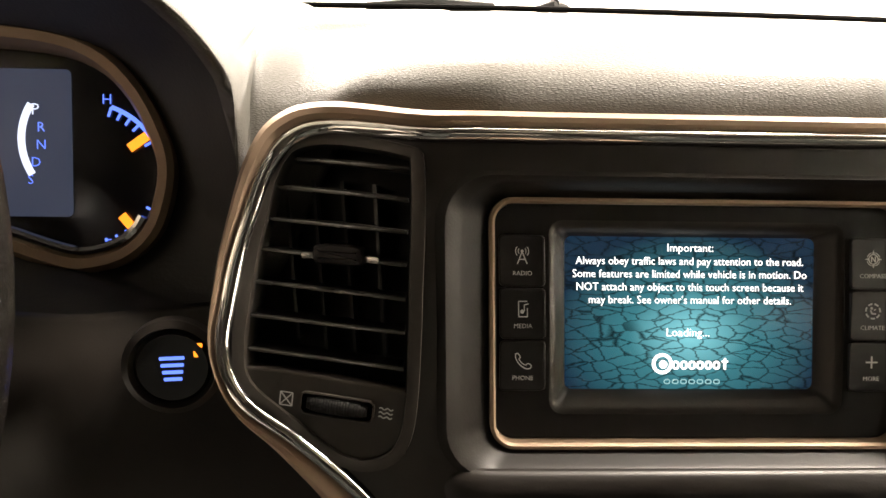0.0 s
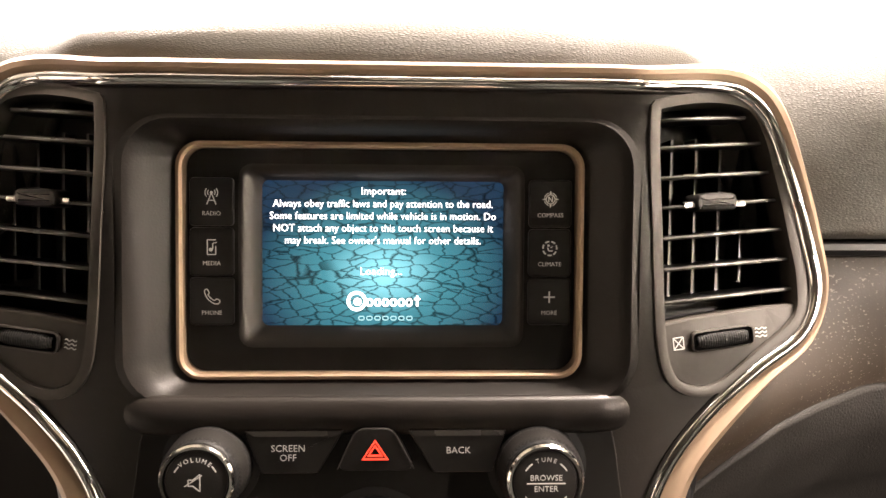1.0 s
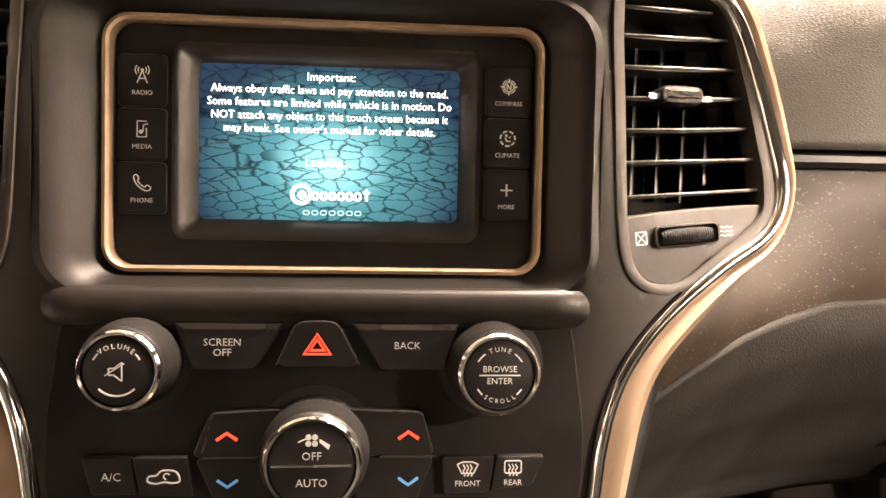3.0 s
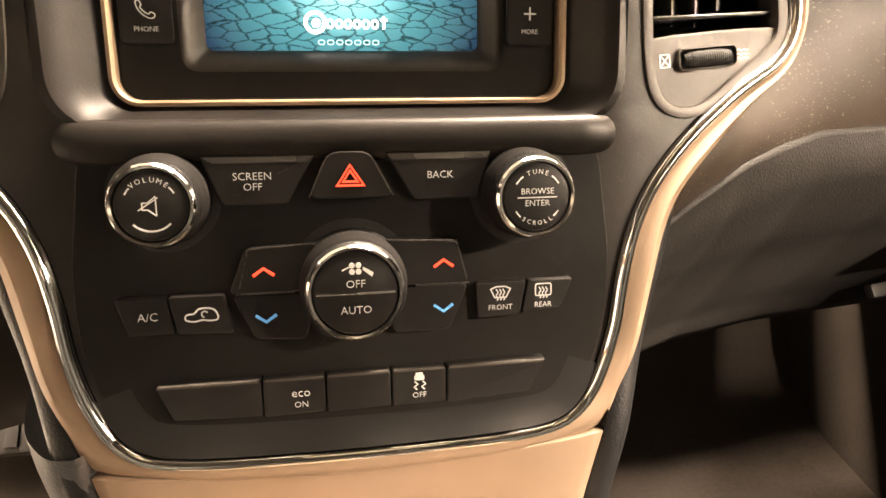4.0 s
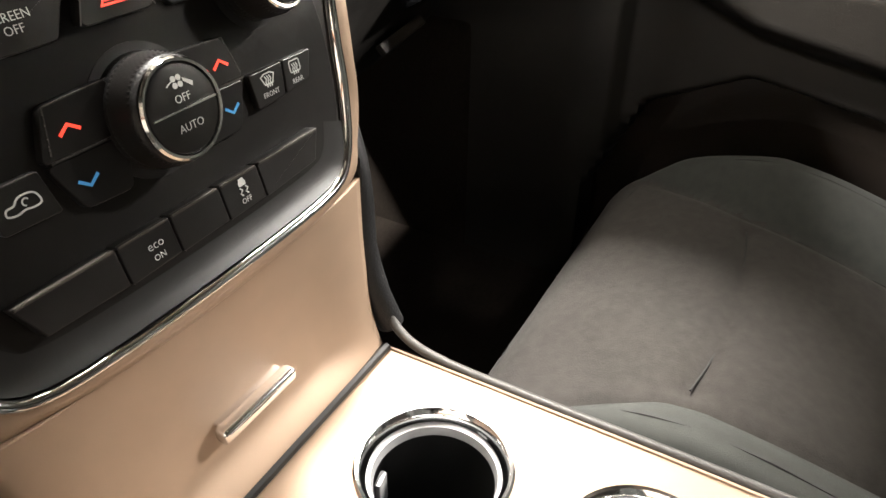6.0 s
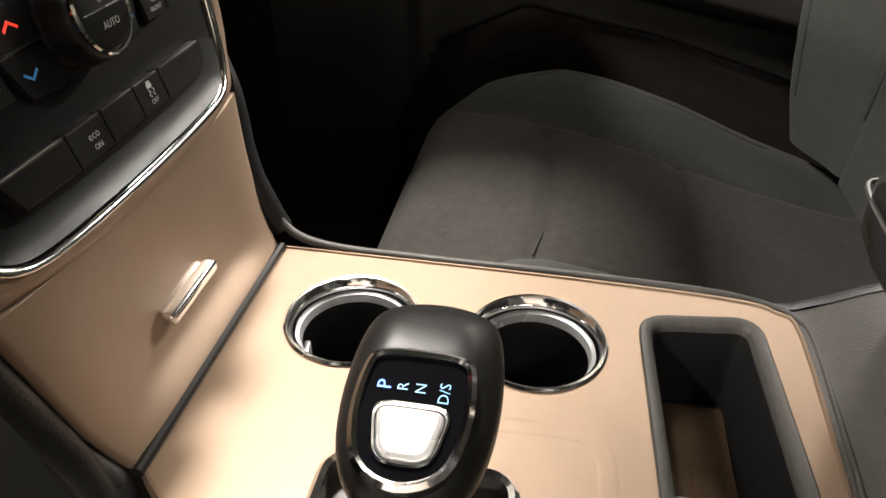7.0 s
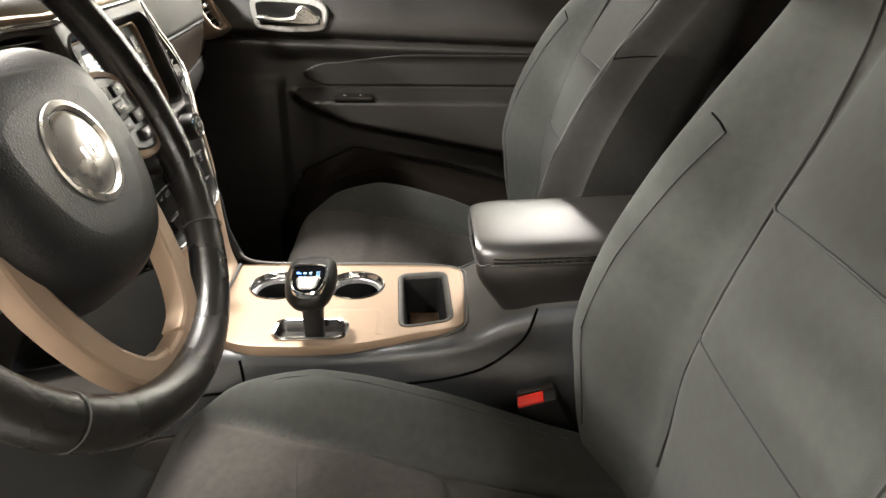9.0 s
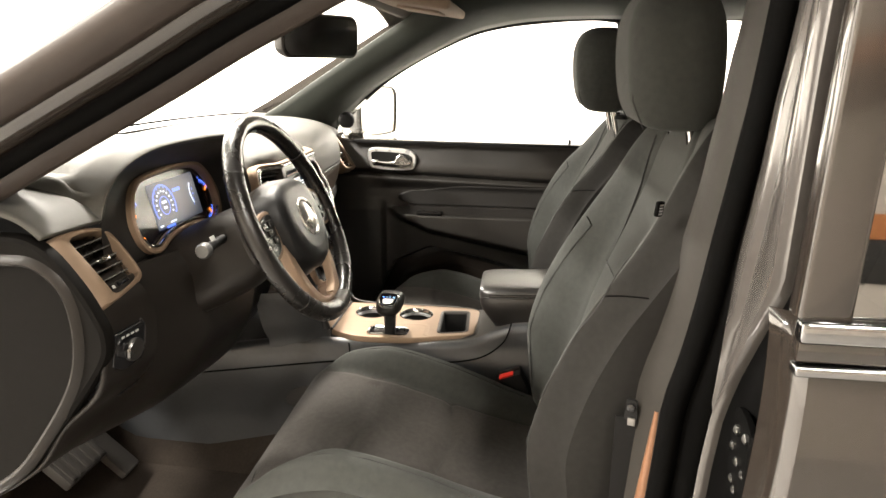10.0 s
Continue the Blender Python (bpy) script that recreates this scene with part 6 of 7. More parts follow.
def crown(x, y, z):
    """The head's upper side falls away to its front and a little to its sides."""
    k = smooth(-0.004, 0.010, z)
    return (x, y, z - k * (7.5 * max(0.0, x - 0.010) ** 2 + 2.2 * max(0.0, abs(y) - 0.019) ** 2 * 8))


rings = [[crown(*p) for p in lift(shrink(EGG, d_), h_)] for d_, h_ in ((0.022, -0.017), (0.010, -0.0155), (0.003, -0.0115), (0.0, -0.005), (0.0004, 0.001), (0.002, 0.0055), (0.0045, 0.0088), (0.008, 0.0110), (0.012, 0.0124), (0.016, 0.0131))]
rings += [[crown(x * q, y * q, 0.0131 + 0.0004 * (1 - q)) for x, y in shrink(EGG, 0.016)] for q in (0.8, 0.55, 0.3, 0.1)]
head = part("head", moved(loft(rings, cap=(True, True)), HEAD), SHIFT_BLACK, shifter, "black shifter head", sharp=70)
FACE = cr([(0.0090, 0.0), (0.0080, 0.0145), (0.002, 0.0192), (-0.018, 0.0200), (-0.036, 0.0145), (-0.0425, 0.0), (-0.036, -0.0145), (-0.018, -0.0200), (0.002, -0.0192), (0.0080, -0.0145)], 4)
part("ring", moved(sweep(FACE, [(0.0022, 0.009), (0.0024, 0.0152), (0.0006, 0.0168), (-0.0010, 0.0158), (-0.0016, 0.012)]), HEAD), BRIGHT, head, "bright chrome ring")
part("display", moved(slab(shrink(FACE, 0.001), 0.011, 0.0138, 0.0006), HEAD), BLACKGLASS, head, "gloss black display")
BTN = roundpoly([(-0.0125, 0.0145), (-0.0345, 0.0100), (-0.0345, -0.0100), (-0.0125, -0.0145)], 0.007, 6)
BTN = BTN if area2(BTN) > 0 else BTN[::-1]
part("button_ring", moved(sweep(BTN, [(0.0014, 0.0132), (0.0012, 0.0152), (0.0004, 0.0156), (-0.0004, 0.0146)]), HEAD), BRIGHT, head, "thin chrome ring round the button")
part("release_button", moved(slab(shrink(BTN, 0.0008), 0.0135, 0.0165, 0.0022), HEAD), SILVER_PAINT, head, "silver release button")
for word, ly, m_ in (("P", 0.0120, SHIFT_BLUE), ("R", 0.0050, SHIFT_PALE), ("N", -0.0018, SHIFT_PALE), ("D/S", -0.0108, SHIFT_PALE)):
    if word == "P":
        writing(word, 0.0078, m_, head, 0, 0, 0, m=HEAD @ pose(-0.0045, ly, 0.0141, 0, 0, 0), label="lit blue letter P")
    else:
        writing(word, 0.0060, m_, head, 0, 0, 0, m=HEAD @ pose(-0.0045 if word != "D/S" else -0.0055, ly, 0.0141, 0, 0, 0), label="lit blue letters " + word)

# ---- armrest ----
ARM = pose(0, -0.145, 0.882, -2.6) @ pose(0, 0.145, -0.885)
arm = thing("armrest", "black leather armrest lid with double stitching", "armrest", ARM)


def arm_ring(y, q):
    """A rounded section of the armrest at y; q shrinks it at the nose."""
    top, mid_, bot = 0.908, 0.884, 0.796
    w = 0.092 * q
    zc = 0.872
    pts = [(-w * 0.98, mid_), (-w * 1.0, 0.868), (-w * 0.97, 0.842), (-w * 0.88, 0.812), (-w * 0.6, bot), (w * 0.6, bot), (w * 0.88, 0.812), (w * 0.97, 0.842), (w, 0.868), (w * 0.98, mid_), (w * 0.94, 0.896), (w * 0.80, 0.904), (w * 0.4, top), (0, top + 0.001), (-w * 0.4, top), (-w * 0.80, 0.904), (-w * 0.94, 0.896)]
    nose = smooth(-0.34, -0.16, y)
    return [(x, y - 0.032 * nose * smooth(0.872, 0.79, z), zc + (z - zc) * (0.35 + 0.65 * q)) for x, z in cr(pts, 3)]


ys_ = [(-0.141, 0.78), (-0.144, 0.87), (-0.151, 0.93), (-0.164, 0.975), (-0.185, 1.0), (-0.22, 1.0), (-0.30, 1.0), (-0.38, 1.0), (-0.43, 0.98), (-0.445, 0.9)]
part("cushion", loft([arm_ring(y, q) for y, q in ys_], cap=(True, True)), LEATHER, arm, "soft black leather cushion", sharp=60)
for sx in (-1, 1):
    for dz in (0.0, 0.005):
        loop_ = [(sx * 0.0925, -0.43, 0.887 + dz), (sx * 0.0927, -0.25, 0.887 + dz), (sx * 0.0922, -0.185, 0.887 + dz), (sx * 0.088, -0.162, 0.887 + dz)]
        pts_ = [(x - sx * 0.22 * max(0.0, z - 0.889), y, z) for x, y, z in cr(loop_, 22, False)]
        part("stitching", join(*[tube([pts_[i], pts_[i + 1]], 0.0005, 5) for i in range(0, len(pts_) - 1, 2)]), STITCH, arm, "grey stitching")
part("bead", tube(cr([(-0.0915, -0.43, 0.884), (-0.0915, -0.185, 0.884), (-0.087, -0.160, 0.884), (-0.074, -0.1415, 0.883), (0.074, -0.1415, 0.883), (0.087, -0.160, 0.884), (0.0915, -0.185, 0.884)], 8, False), 0.0015, 6), LEATHER, arm)
for sx in (-1, 1):
    for dz in (0.0025, 0.0075):
        part("lid_seam", tube(cr([(sx * 0.0922, -0.43, 0.884 + dz), (sx * 0.0922, -0.25, 0.884 + dz), (sx * 0.0912, -0.185, 0.884 + dz), (sx * 0.0876, -0.162, 0.884 + dz)], 8, False), 0.0009, 6), SEAL, arm, "dark seam between the stitches")
part("hinge_box", box(-0.06, 0.06, -0.44, -0.24, 0.79, 0.835, 0.01), GRAINED, arm, "black base of the armrest")
part("latch", box(0.02, 0.05, -0.152, -0.140, 0.858, 0.878, 0.003), GRAINED, arm, "black lid latch")

# ---- seats ----


def seat(name, cx, label, dz=0.0, dy=0.0, top=0.0, hy=0.0, hz=0.0, deep=0.0, wide=0.0):
    t = thing(name, label, "car seat", pose(cx, 0, 0), group="front seats")
    # cushion: sections from the nose to the back
    mids = [(0.250, 0.600), (0.243, 0.650), (0.228, 0.690), (0.200, 0.720), (0.15, 0.738), (0.08, 0.745), (0.0, 0.738), (-0.1, 0.715), (-0.2, 0.688), (-0.30, 0.668), (-0.36, 0.665)]
    mids = [(y + dy, z + dz) for y, z in mids]

    def seam_x(y):
        return interp(y - dy, [-0.36, -0.1, -0.017, 0.07, 0.143, 0.20], [0.134, 0.139, 0.148, 0.162, 0.195, 0.225])

    def cushion_z(x, y, zc):
        w, edge = abs(x), seam_x(y)
        b = interp(y - dy, [-0.36, -0.25, -0.1, 0.05, 0.16, 0.22, 0.25], [0.0, 0.02, 0.04, 0.046, 0.026, 0.008, 0.0])
        z = zc + b * smooth(edge - 0.012, max(0.205, edge + 0.04), w) - 0.035 * smooth(0.225, 0.262, w)
        z -= 0.009 * math.exp(-((w - edge) / 0.008) ** 2) * smooth(0.20, 0.15, y - dy)
        for yc in (0.05, -0.11):
            z -= 0.008 * math.exp(-((y - dy - yc - 0.012 * (w / 0.13) ** 2) / 0.009) ** 2) * smooth(0.150, 0.128, w)
        return z + 0.0025 * noise.noise((x * 9 + cx * 3, y * 9, 0.3))
    dense = []
    for y, zc in cr(mids, 9, False):
        half = 0.262 - 0.028 * smooth(0.16, 0.25, y - dy)
        ring = []
        for k in range(105):
            x = -half + 2 * half * k / 104
            ring.append((x, y, cushion_z(x, y, zc)))
        low = 0.50 + 0.04 * smooth(0.20, 0.245, y - dy) + dz
        knee = max(low + 0.02, zc - 0.13)
        side = [(half - 0.002, ring[-1][2] - 0.004), (half + 0.006, max(knee, zc - 0.06)), (half - 0.004, knee), (half - 0.02, low)]
        ring += [(x, y, z) for x, z in side] + [(-x, y, z) for x, z in side[::-1]]
        dense.append(ring)
    cushion = part("cushion", loft(dense, cap=(True, True)), FABRIC, t, "charcoal cloth seat cushion", sharp=60)
    cushion.data.materials.append(FABRIC_MID)
    for f in cushion.data.polygons:
        if abs(f.center.x) < seam_x(f.center.y) and abs(f.normal.z) > 0.2:
            f.material_index = 1
    line = lambda y: interp(y, [m[0] for m in mids[::-1]], [m[1] for m in mids[::-1]])
    for s in (-1, 1):
        pts = [(s * seam_x(y), y, cushion_z(seam_x(y), y, line(y)) + 0.0008) for y in np.linspace(-0.33, 0.170 + dy, 40)]
        part("seam", tube(pts, 0.0011, 6), SEAM, cushion)
        pts = [(s * (0.213 + 0.004 * math.sin(9 * y)), y, cushion_z(s * 0.213, y, line(y)) + 0.0004) for y in np.linspace(-0.25, 0.19 + dy, 40)]
        part("piping", tube(pts, 0.0013, 6), SEAM, cushion)
    for y in (0.05 + dy, -0.11 + dy):
        part("seam", tube([(x, y + 0.012 * (abs(x) / 0.13) ** 2, cushion_z(x, y, line(y + 0.012 * (abs(x) / 0.13) ** 2)) + 0.0002) for x in np.linspace(-0.13, 0.13, 20)], 0.0009, 6), SEAM, cushion)
    for yy in (0.218 + dy, 0.234 + dy):
        part("seam", tube([(x, yy - 0.02 * (abs(x) / 0.2) ** 2, cushion_z(x, yy, line(yy - 0.02 * (abs(x) / 0.2) ** 2)) + 0.0002) for x in np.linspace(-0.21, 0.21, 26)], 0.0012, 6), SEAM, cushion)
    # backrest: sections from the lower edge up
    zs = [0.66, 0.72, 0.78, 0.85, 0.94, 1.03, 1.10, 1.18, 1.25, 1.295, 1.315, 1.322]
    zs = [z - top * smooth(1.05, 1.30, z) for z in zs]
    front = [-0.275, -0.262, -0.255, -0.250, -0.272, -0.312, -0.352, -0.400, -0.436, -0.466, -0.488, -0.515]
    halfs = [0.245, 0.262, 0.272, 0.277, 0.277, 0.272, 0.265, 0.252, 0.232, 0.205, 0.18, 0.15]
    bol = [0.03, 0.05, 0.062, 0.070, 0.070, 0.062, 0.052, 0.036, 0.022, 0.01, 0.004, 0.0]
    dep = [0.10, 0.13, 0.145, 0.15, 0.15, 0.145, 0.14, 0.125, 0.115, 0.09, 0.06, 0.02]

    def back_y(x, i):
        w = abs(x) / halfs[i]
        bump = (bol[i] + deep * bol[i] / 0.07) * (smooth(0.86, 0.50, w))
        return front[i] - bump - 0.055 * smooth(0.86, 1.0, w) - 0.006 * math.exp(-((w - 0.47) / 0.03) ** 2)
    rings = []
    for i, z in enumerate(zs):
        ring = []
        for k in range(121):
            x = halfs[i] * (-1 + 2 * k / 120)
            ring.append((x, back_y(x, i), z))
        yb = front[i] - bol[i] * 0.6 - dep[i]
        h = halfs[i]
        ring += [(h * 1.01, yb + dep[i] * 0.38, z), (h * 0.97, yb + 0.02, z), (h * 0.8, yb, z), (-h * 0.8, yb, z), (-h * 0.97, yb + 0.02, z), (-h * 1.01, yb + dep[i] * 0.38, z)]
        rings.append(ring)
    dense = [list(r) for r in zip(*[cr([rg[i] for rg in rings], 4, False) for i in range(len(rings[0]))])]
    dense = [[(x * (1 + wide * smooth(1.0, 1.18, z)) if x < 0 else x, y, z) for x, y, z in ring] for ring in dense]
    back = part("backrest", loft(dense, cap=(True, True)), FABRIC, t, "charcoal cloth backrest", sharp=60)
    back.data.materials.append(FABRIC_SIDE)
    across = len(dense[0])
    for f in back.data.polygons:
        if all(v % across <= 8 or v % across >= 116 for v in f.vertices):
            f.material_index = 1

    def on_back(x, z):
        i = max(j for j in range(len(zs)) if zs[j] <= z + 1e-9)
        i = min(i, len(zs) - 2)
        q = (z - zs[i]) / (zs[i + 1] - zs[i])
        return back_y(x, i) * (1 - q) + back_y(x, i + 1) * q + 0.0016
    for s in (-1, 1):
        line_ = lambda pts, per=7: [(s * x * (1 + (wide * smooth(1.0, 1.18, z) if s < 0 else 0)), on_back(s * x, z), z) for x, z in cr(pts, per, False)]
        part("seam", tube(line_([(0.126, 0.73), (0.128, 0.80), (0.130, 0.90), (0.129, 1.0), (0.128, 1.08), (0.130, 1.16), (0.136, 1.22), (0.138, 1.27)]), 0.0018, 6), SEAM, back)
        out = [(0.210, 0.72), (0.219, 0.80), (0.222, 0.87), (0.217, 0.94), (0.209, 1.0), (0.200, 1.05), (0.192, 1.085)] if s > 0 else [(0.226, 0.72), (0.235, 0.82), (0.240, 0.92), (0.239, 1.0), (0.234, 1.085), (0.205, 1.14), (0.172, 1.20), (0.15, 1.25)]
        part("piping", tube(line_(out), 0.0012, 6), SEAM, back)
        part("seam", tube(line_([(0.192, 1.085), (0.200, 1.093), (0.210, 1.099)] if s > 0 else [(0.234, 1.085), (0.247, 1.091), (0.260, 1.094)]), 0.0010, 6), SEAL, back)
        part("seam", tube(line_([(0.128, 1.034), (0.075, 1.036), (0.0, 1.037)], 8), 0.0015, 6), SEAM, back)
        part("seam", tube(line_([(0.129, 0.896), (0.080, 0.893), (0.0, 0.892)], 8), 0.0015, 6), SEAM, back)
    # headrest
    HR = []
    for z, w, d_, y in ((1.285, 0.085, 0.05, -0.462), (1.29, 0.108, 0.085, -0.46), (1.305, 0.122, 0.115, -0.458), (1.34, 0.132, 0.135, -0.455), (1.39, 0.134, 0.142, -0.452), (1.44, 0.128, 0.138, -0.450), (1.475, 0.112, 0.115, -0.450), (1.492, 0.09, 0.085, -0.452), (1.499, 0.05, 0.045, -0.455)):
        HR.append([(px, y + hy + py, z + 0.012 + hz) for px, py in rrect(0, 0, 2 * w, d_, d_ * 0.44, 7)])
    dense = [list(r) for r in zip(*[cr([rg[i] for rg in HR], 3, False) for i in range(len(HR[0]))])]
    hr = part("headrest", loft(dense, cap=(True, True)), FABRIC, t, "charcoal cloth headrest", sharp=60)
    for s in (-1, 1):
        part("headrest_post", tube([(s * 0.075, -0.487 + hy * 0.5, 1.25 - top), (s * 0.075, -0.475 + hy, 1.33 + hz)], 0.0065, 12), CHROME, t, "chrome headrest post")
        part("post_guide", moved(lathe([(0.016, 0), (0.016, 0.008), (0.012, 0.011), (0.0, 0.011)], 20), pose(s * 0.075, -0.49 + hy * 0.5, 1.312 - top)), RUBBER, t)
        part("seam", tube([(s * 0.09, -0.458 + hy + 0.5 * interp(z, [1.29, 1.34, 1.44, 1.49], [0.09, 0.137, 0.139, 0.088]) - 0.002, z + hz) for z in np.linspace(1.30, 1.48, 14)], 0.0012, 6), SEAM, hr)
    part("seat_base", box(-0.23, 0.23, -0.33, 0.20, CARPET_Z, 0.51 + dz, 0.01), RUBBER, t, "black seat base and rails")
    part("recliner_cover", box(-0.275, -0.255, -0.36, -0.08, 0.52 + dz, 0.66 + dz, 0.008), GRAINED, t)
    return t


ds = seat("driver_seat", -0.40, "charcoal cloth driver's seat with bolsters and headrest", hy=0.008, deep=0.016, wide=0.10)
ps = seat("passenger_seat", 0.40, "charcoal cloth passenger seat with bolsters and headrest", -0.062, -0.03, 0.06, 0.03, -0.028)
TAG = pose(-0.270, -0.402, 1.215, 0, -8, 38)
tag_ = part("side_tag", moved(box(-0.003, 0.003, -0.0055, 0.0055, -0.010, 0.010, 0.0015), TAG), SEAL, ds, "small dark cloth tag on the bolster")
for k in range(4):
    part("tag_print", moved(box(-0.0036, -0.0029, -0.003, 0.003, -0.0074 + k * 0.0040, -0.0052 + k * 0.0040), TAG), PALE_RING, tag_, "pale print")

# belt buckle between the seat and the console
buckle = thing("seat_belt_buckle", "black belt buckle with red release button", "belt buckle", pose(-0.1475, -0.212, 0.7285, -24, -12, -4))
part("housing", box(-0.014, 0.014, -0.030, 0.022, -0.072, 0.0, 0.004), VENTBLACK, buckle)
part("slot_lip", box(0.004, 0.013, -0.028, 0.020, -0.002, 0.004, 0.0015), PLASTIC, buckle, "black lip of the tongue slot")
part("release", box(-0.0125, 0.003, -0.014, 0.020, -0.006, 0.003, 0.002), RED, buckle, "red release button")
part("stalk", box(-0.006, 0.006, -0.016, 0.016, -0.22, -0.068, 0.003), RUBBER, buckle)
part("bracket", moved(box(-0.010, 0.004, -0.024, 0.024, -0.0025, 0.0025, 0.001), pose(-0.004, -0.030, -0.095, 18)), SATIN, buckle, "small bare metal bracket")
anchor = thing("belt_anchor", "metal and black belt anchor beside the seat", "belt anchor", pose(-0.70, -0.385, 0.945))
part("plate", slab(roundpoly([(-0.009, -0.016), (0.009, -0.016), (0.007, 0.014), (-0.007, 0.014)], 0.004), -0.003, 0.003, 0.001), RUBBER, anchor).matrix_basis = pose(0, 0, 0, 90, 0, 72)
part("bolt", moved(lathe([(0.006, 0), (0.006, 0.004), (0.004, 0.005), (0, 0.005)], 6), pose(-0.003, 0.001, 0.004, 0, -90, -18)), GLOSS, anchor, "black bolt head")
part("tongue", moved(box(-0.0015, 0.0015, -0.005, 0.005, -0.008, 0.003, 0.001), pose(-0.005, 0.0, -0.014, 0, 0, -18)), DARKMETAL, anchor, "bare metal tongue")
part("belt", box(0.0005, 0.002, -0.020, 0.020, -0.42, -0.012), RUBBER, anchor, "black belt webbing")

# ---- rear bench behind the front seats ----
bench = thing("rear_bench", "dark cloth rear bench seat", "car seat")
part("cushion", box(-0.68, 0.68, -1.30, -0.80, 0.46, 0.72, 0.05, 4), FABRIC, bench)
part("backrest", moved(box(-0.68, 0.68, -0.08, 0.08, 0.0, 0.62, 0.05, 4), pose(0, -1.36, 0.66, 18)), FABRIC, bench)
for s in (-1, 1):
    part("headrest", moved(box(-0.13, 0.13, -0.05, 0.05, 0.0, 0.15, 0.04, 4), pose(s * 0.40, -1.60, 1.25, 12)), FABRIC, bench)

# ---- steering wheel and column ----
WC = pose(-0.4190, 0.1690, 1.1270, 90 - 25)
wheel = thing("steering_wheel", "black leather steering wheel with champagne spokes", "steering wheel", WC)
RM, RT = 0.1762, 0.0166
ring_ = [(RM * math.cos(a), RM * math.sin(a), 0) for a in np.linspace(0, 2 * math.pi, 97)[:-1]]
part("rim", tube(ring_, RT, 16, closed=True, flat=0.92), WHEEL_LEATHER, wheel, "worn black leather rim")
for a in (-42, 222, 35, 145):
    c_, s_ = math.cos(radians(a)), math.sin(radians(a))
    part("rim_seam", moved(sweep(circle(0, 0, RT * 0.995, 20), [(0.0, -0.0008), (0.0006, 0), (0.0, 0.0008)]), Matrix.Translation((RM * c_, RM * s_, 0)) @ pose(0, 0, 0, 0, 0, a) @ pose(0, 0, 0, 90)), SEAM, wheel)
HUB_R = [(0.045, 0.066), (0.080, 0.050), (0.094, 0.018), (0.090, -0.030), (0.074, -0.064), (0.050, -0.086), (0.022, -0.096)]
HUB = cr([(0.0, 0.069)] + HUB_R + [(0.0, -0.098)] + [(-u, v) for u, v in HUB_R[::-1]], 4)
hub = part("airbag_cover", loft([lift(shrink(HUB, -0.004), -0.02), lift(HUB, -0.004), lift(shrink(HUB, 0.003), 0.008), lift(shrink(HUB, 0.010), 0.017), lift(shrink(HUB, 0.022), 0.022), lift(shrink(HUB, 0.036), 0.0235)], cap=(True, True)), GRAINED, wheel, "grained black hub cover")
part("badge_ring", moved(lathe([(0.036, 0.0), (0.035, 0.003), (0.031, 0.004), (0.029, 0.001)], 40), pose(0.003, -0.008, 0.0222)), BADGE, hub, "satin ring")
part("badge", moved(lathe([(0.029, -0.001), (0.028, 0.0015), (0.026, 0.0025), (0.020, 0.005), (0.010, 0.0065), (0.0, 0.007)], 40), pose(0.003, -0.008, 0.0222)), BADGE, hub, "round bright badge")
part("badge_mark", moved(bars([rrect(-0.010 + 0.0066 * k, 0, 0.005, 0.008, 0.001, 2) for k in range(4)], 0.0064, 0.001), pose(0.003, -0.008, 0.0222)), SATIN, hub)
for s in (-1, 1):
    UP = [(s * 0.066, 0.034), (s * 0.10, 0.034), (s * 0.15, 0.026), (s * 0.175, 0.012), (s * 0.174, -0.030), (s * 0.15, -0.044), (s * 0.10, -0.040), (s * 0.064, -0.036)]
    o = cr(UP if s > 0 else UP, 3)
    sp = part("spoke", slab(o if area2(o) > 0 else o[::-1], -0.022, -0.004, 0.004), PLASTIC, wheel, "black side spoke")
    CL = cr([(s * 0.092, 0.026), (s * 0.130, 0.026), (s * 0.155, 0.010), (s * 0.156, -0.030), (s * 0.140, -0.040), (s * 0.104, -0.030), (s * 0.096, -0.004)], 4)
    part("champagne_edge", sweep(CL if area2(CL) > 0 else CL[::-1], [(0.006, -0.005), (0.005, 0.0), (0.0, 0.0005), (0.0, -0.005)]), GOLD, sp, "champagne spoke trim")
    pad_ = part("switch_pad", slab(CL if area2(CL) > 0 else CL[::-1], -0.005, 0.001, 0.002), BUTTON, sp, "black switch pad")
    for bx, by in ((0.108, 0.014), (0.134, 0.013), (0.122, 0.000), (0.114, -0.014), (0.140, -0.012), (0.136, -0.027)):
        part("switch", moved(box(-0.0095, 0.0095, -0.005, 0.005, 0.0, 0.004, 0.0015), pose(s * bx, by, 0.0005)), BUTTON, pad_)
        part("switch_print", moved(box(-0.003, 0.003, -0.001, 0.001, 0.0, 0.0004), pose(s * bx, by, 0.0045)), EDGE, pad_)
    o = stroke(cr([(s * 0.083, -0.028), (s * 0.084, -0.06), (s * 0.076, -0.095), (s * 0.062, -0.128), (s * 0.040, -0.152), (s * 0.015, -0.160)], 4, False), 0.023)
    part("lower_spoke", slab(o if area2(o) > 0 else o[::-1], -0.016, 0.0, 0.004), GOLD, wheel, "champagne lower spoke")
part("lower_bridge", slab(rrect(0, -0.160, 0.05, 0.018, 0.006, 4), -0.016, -0.001, 0.004), GOLD, wheel, "champagne bridge at the lower rim")
part("back_cover", loft([lift(circle(0, 0, 0.075, 32), -0.018), lift(circle(0, 0.0, 0.07, 32), -0.05), lift(circle(0, 0, 0.055, 32), -0.07)], cap=(True, True)), PLASTIC, wheel, "black cover behind the hub")

column = thing("steering_column", "black steering column shroud with stalk", "steering column", WC)
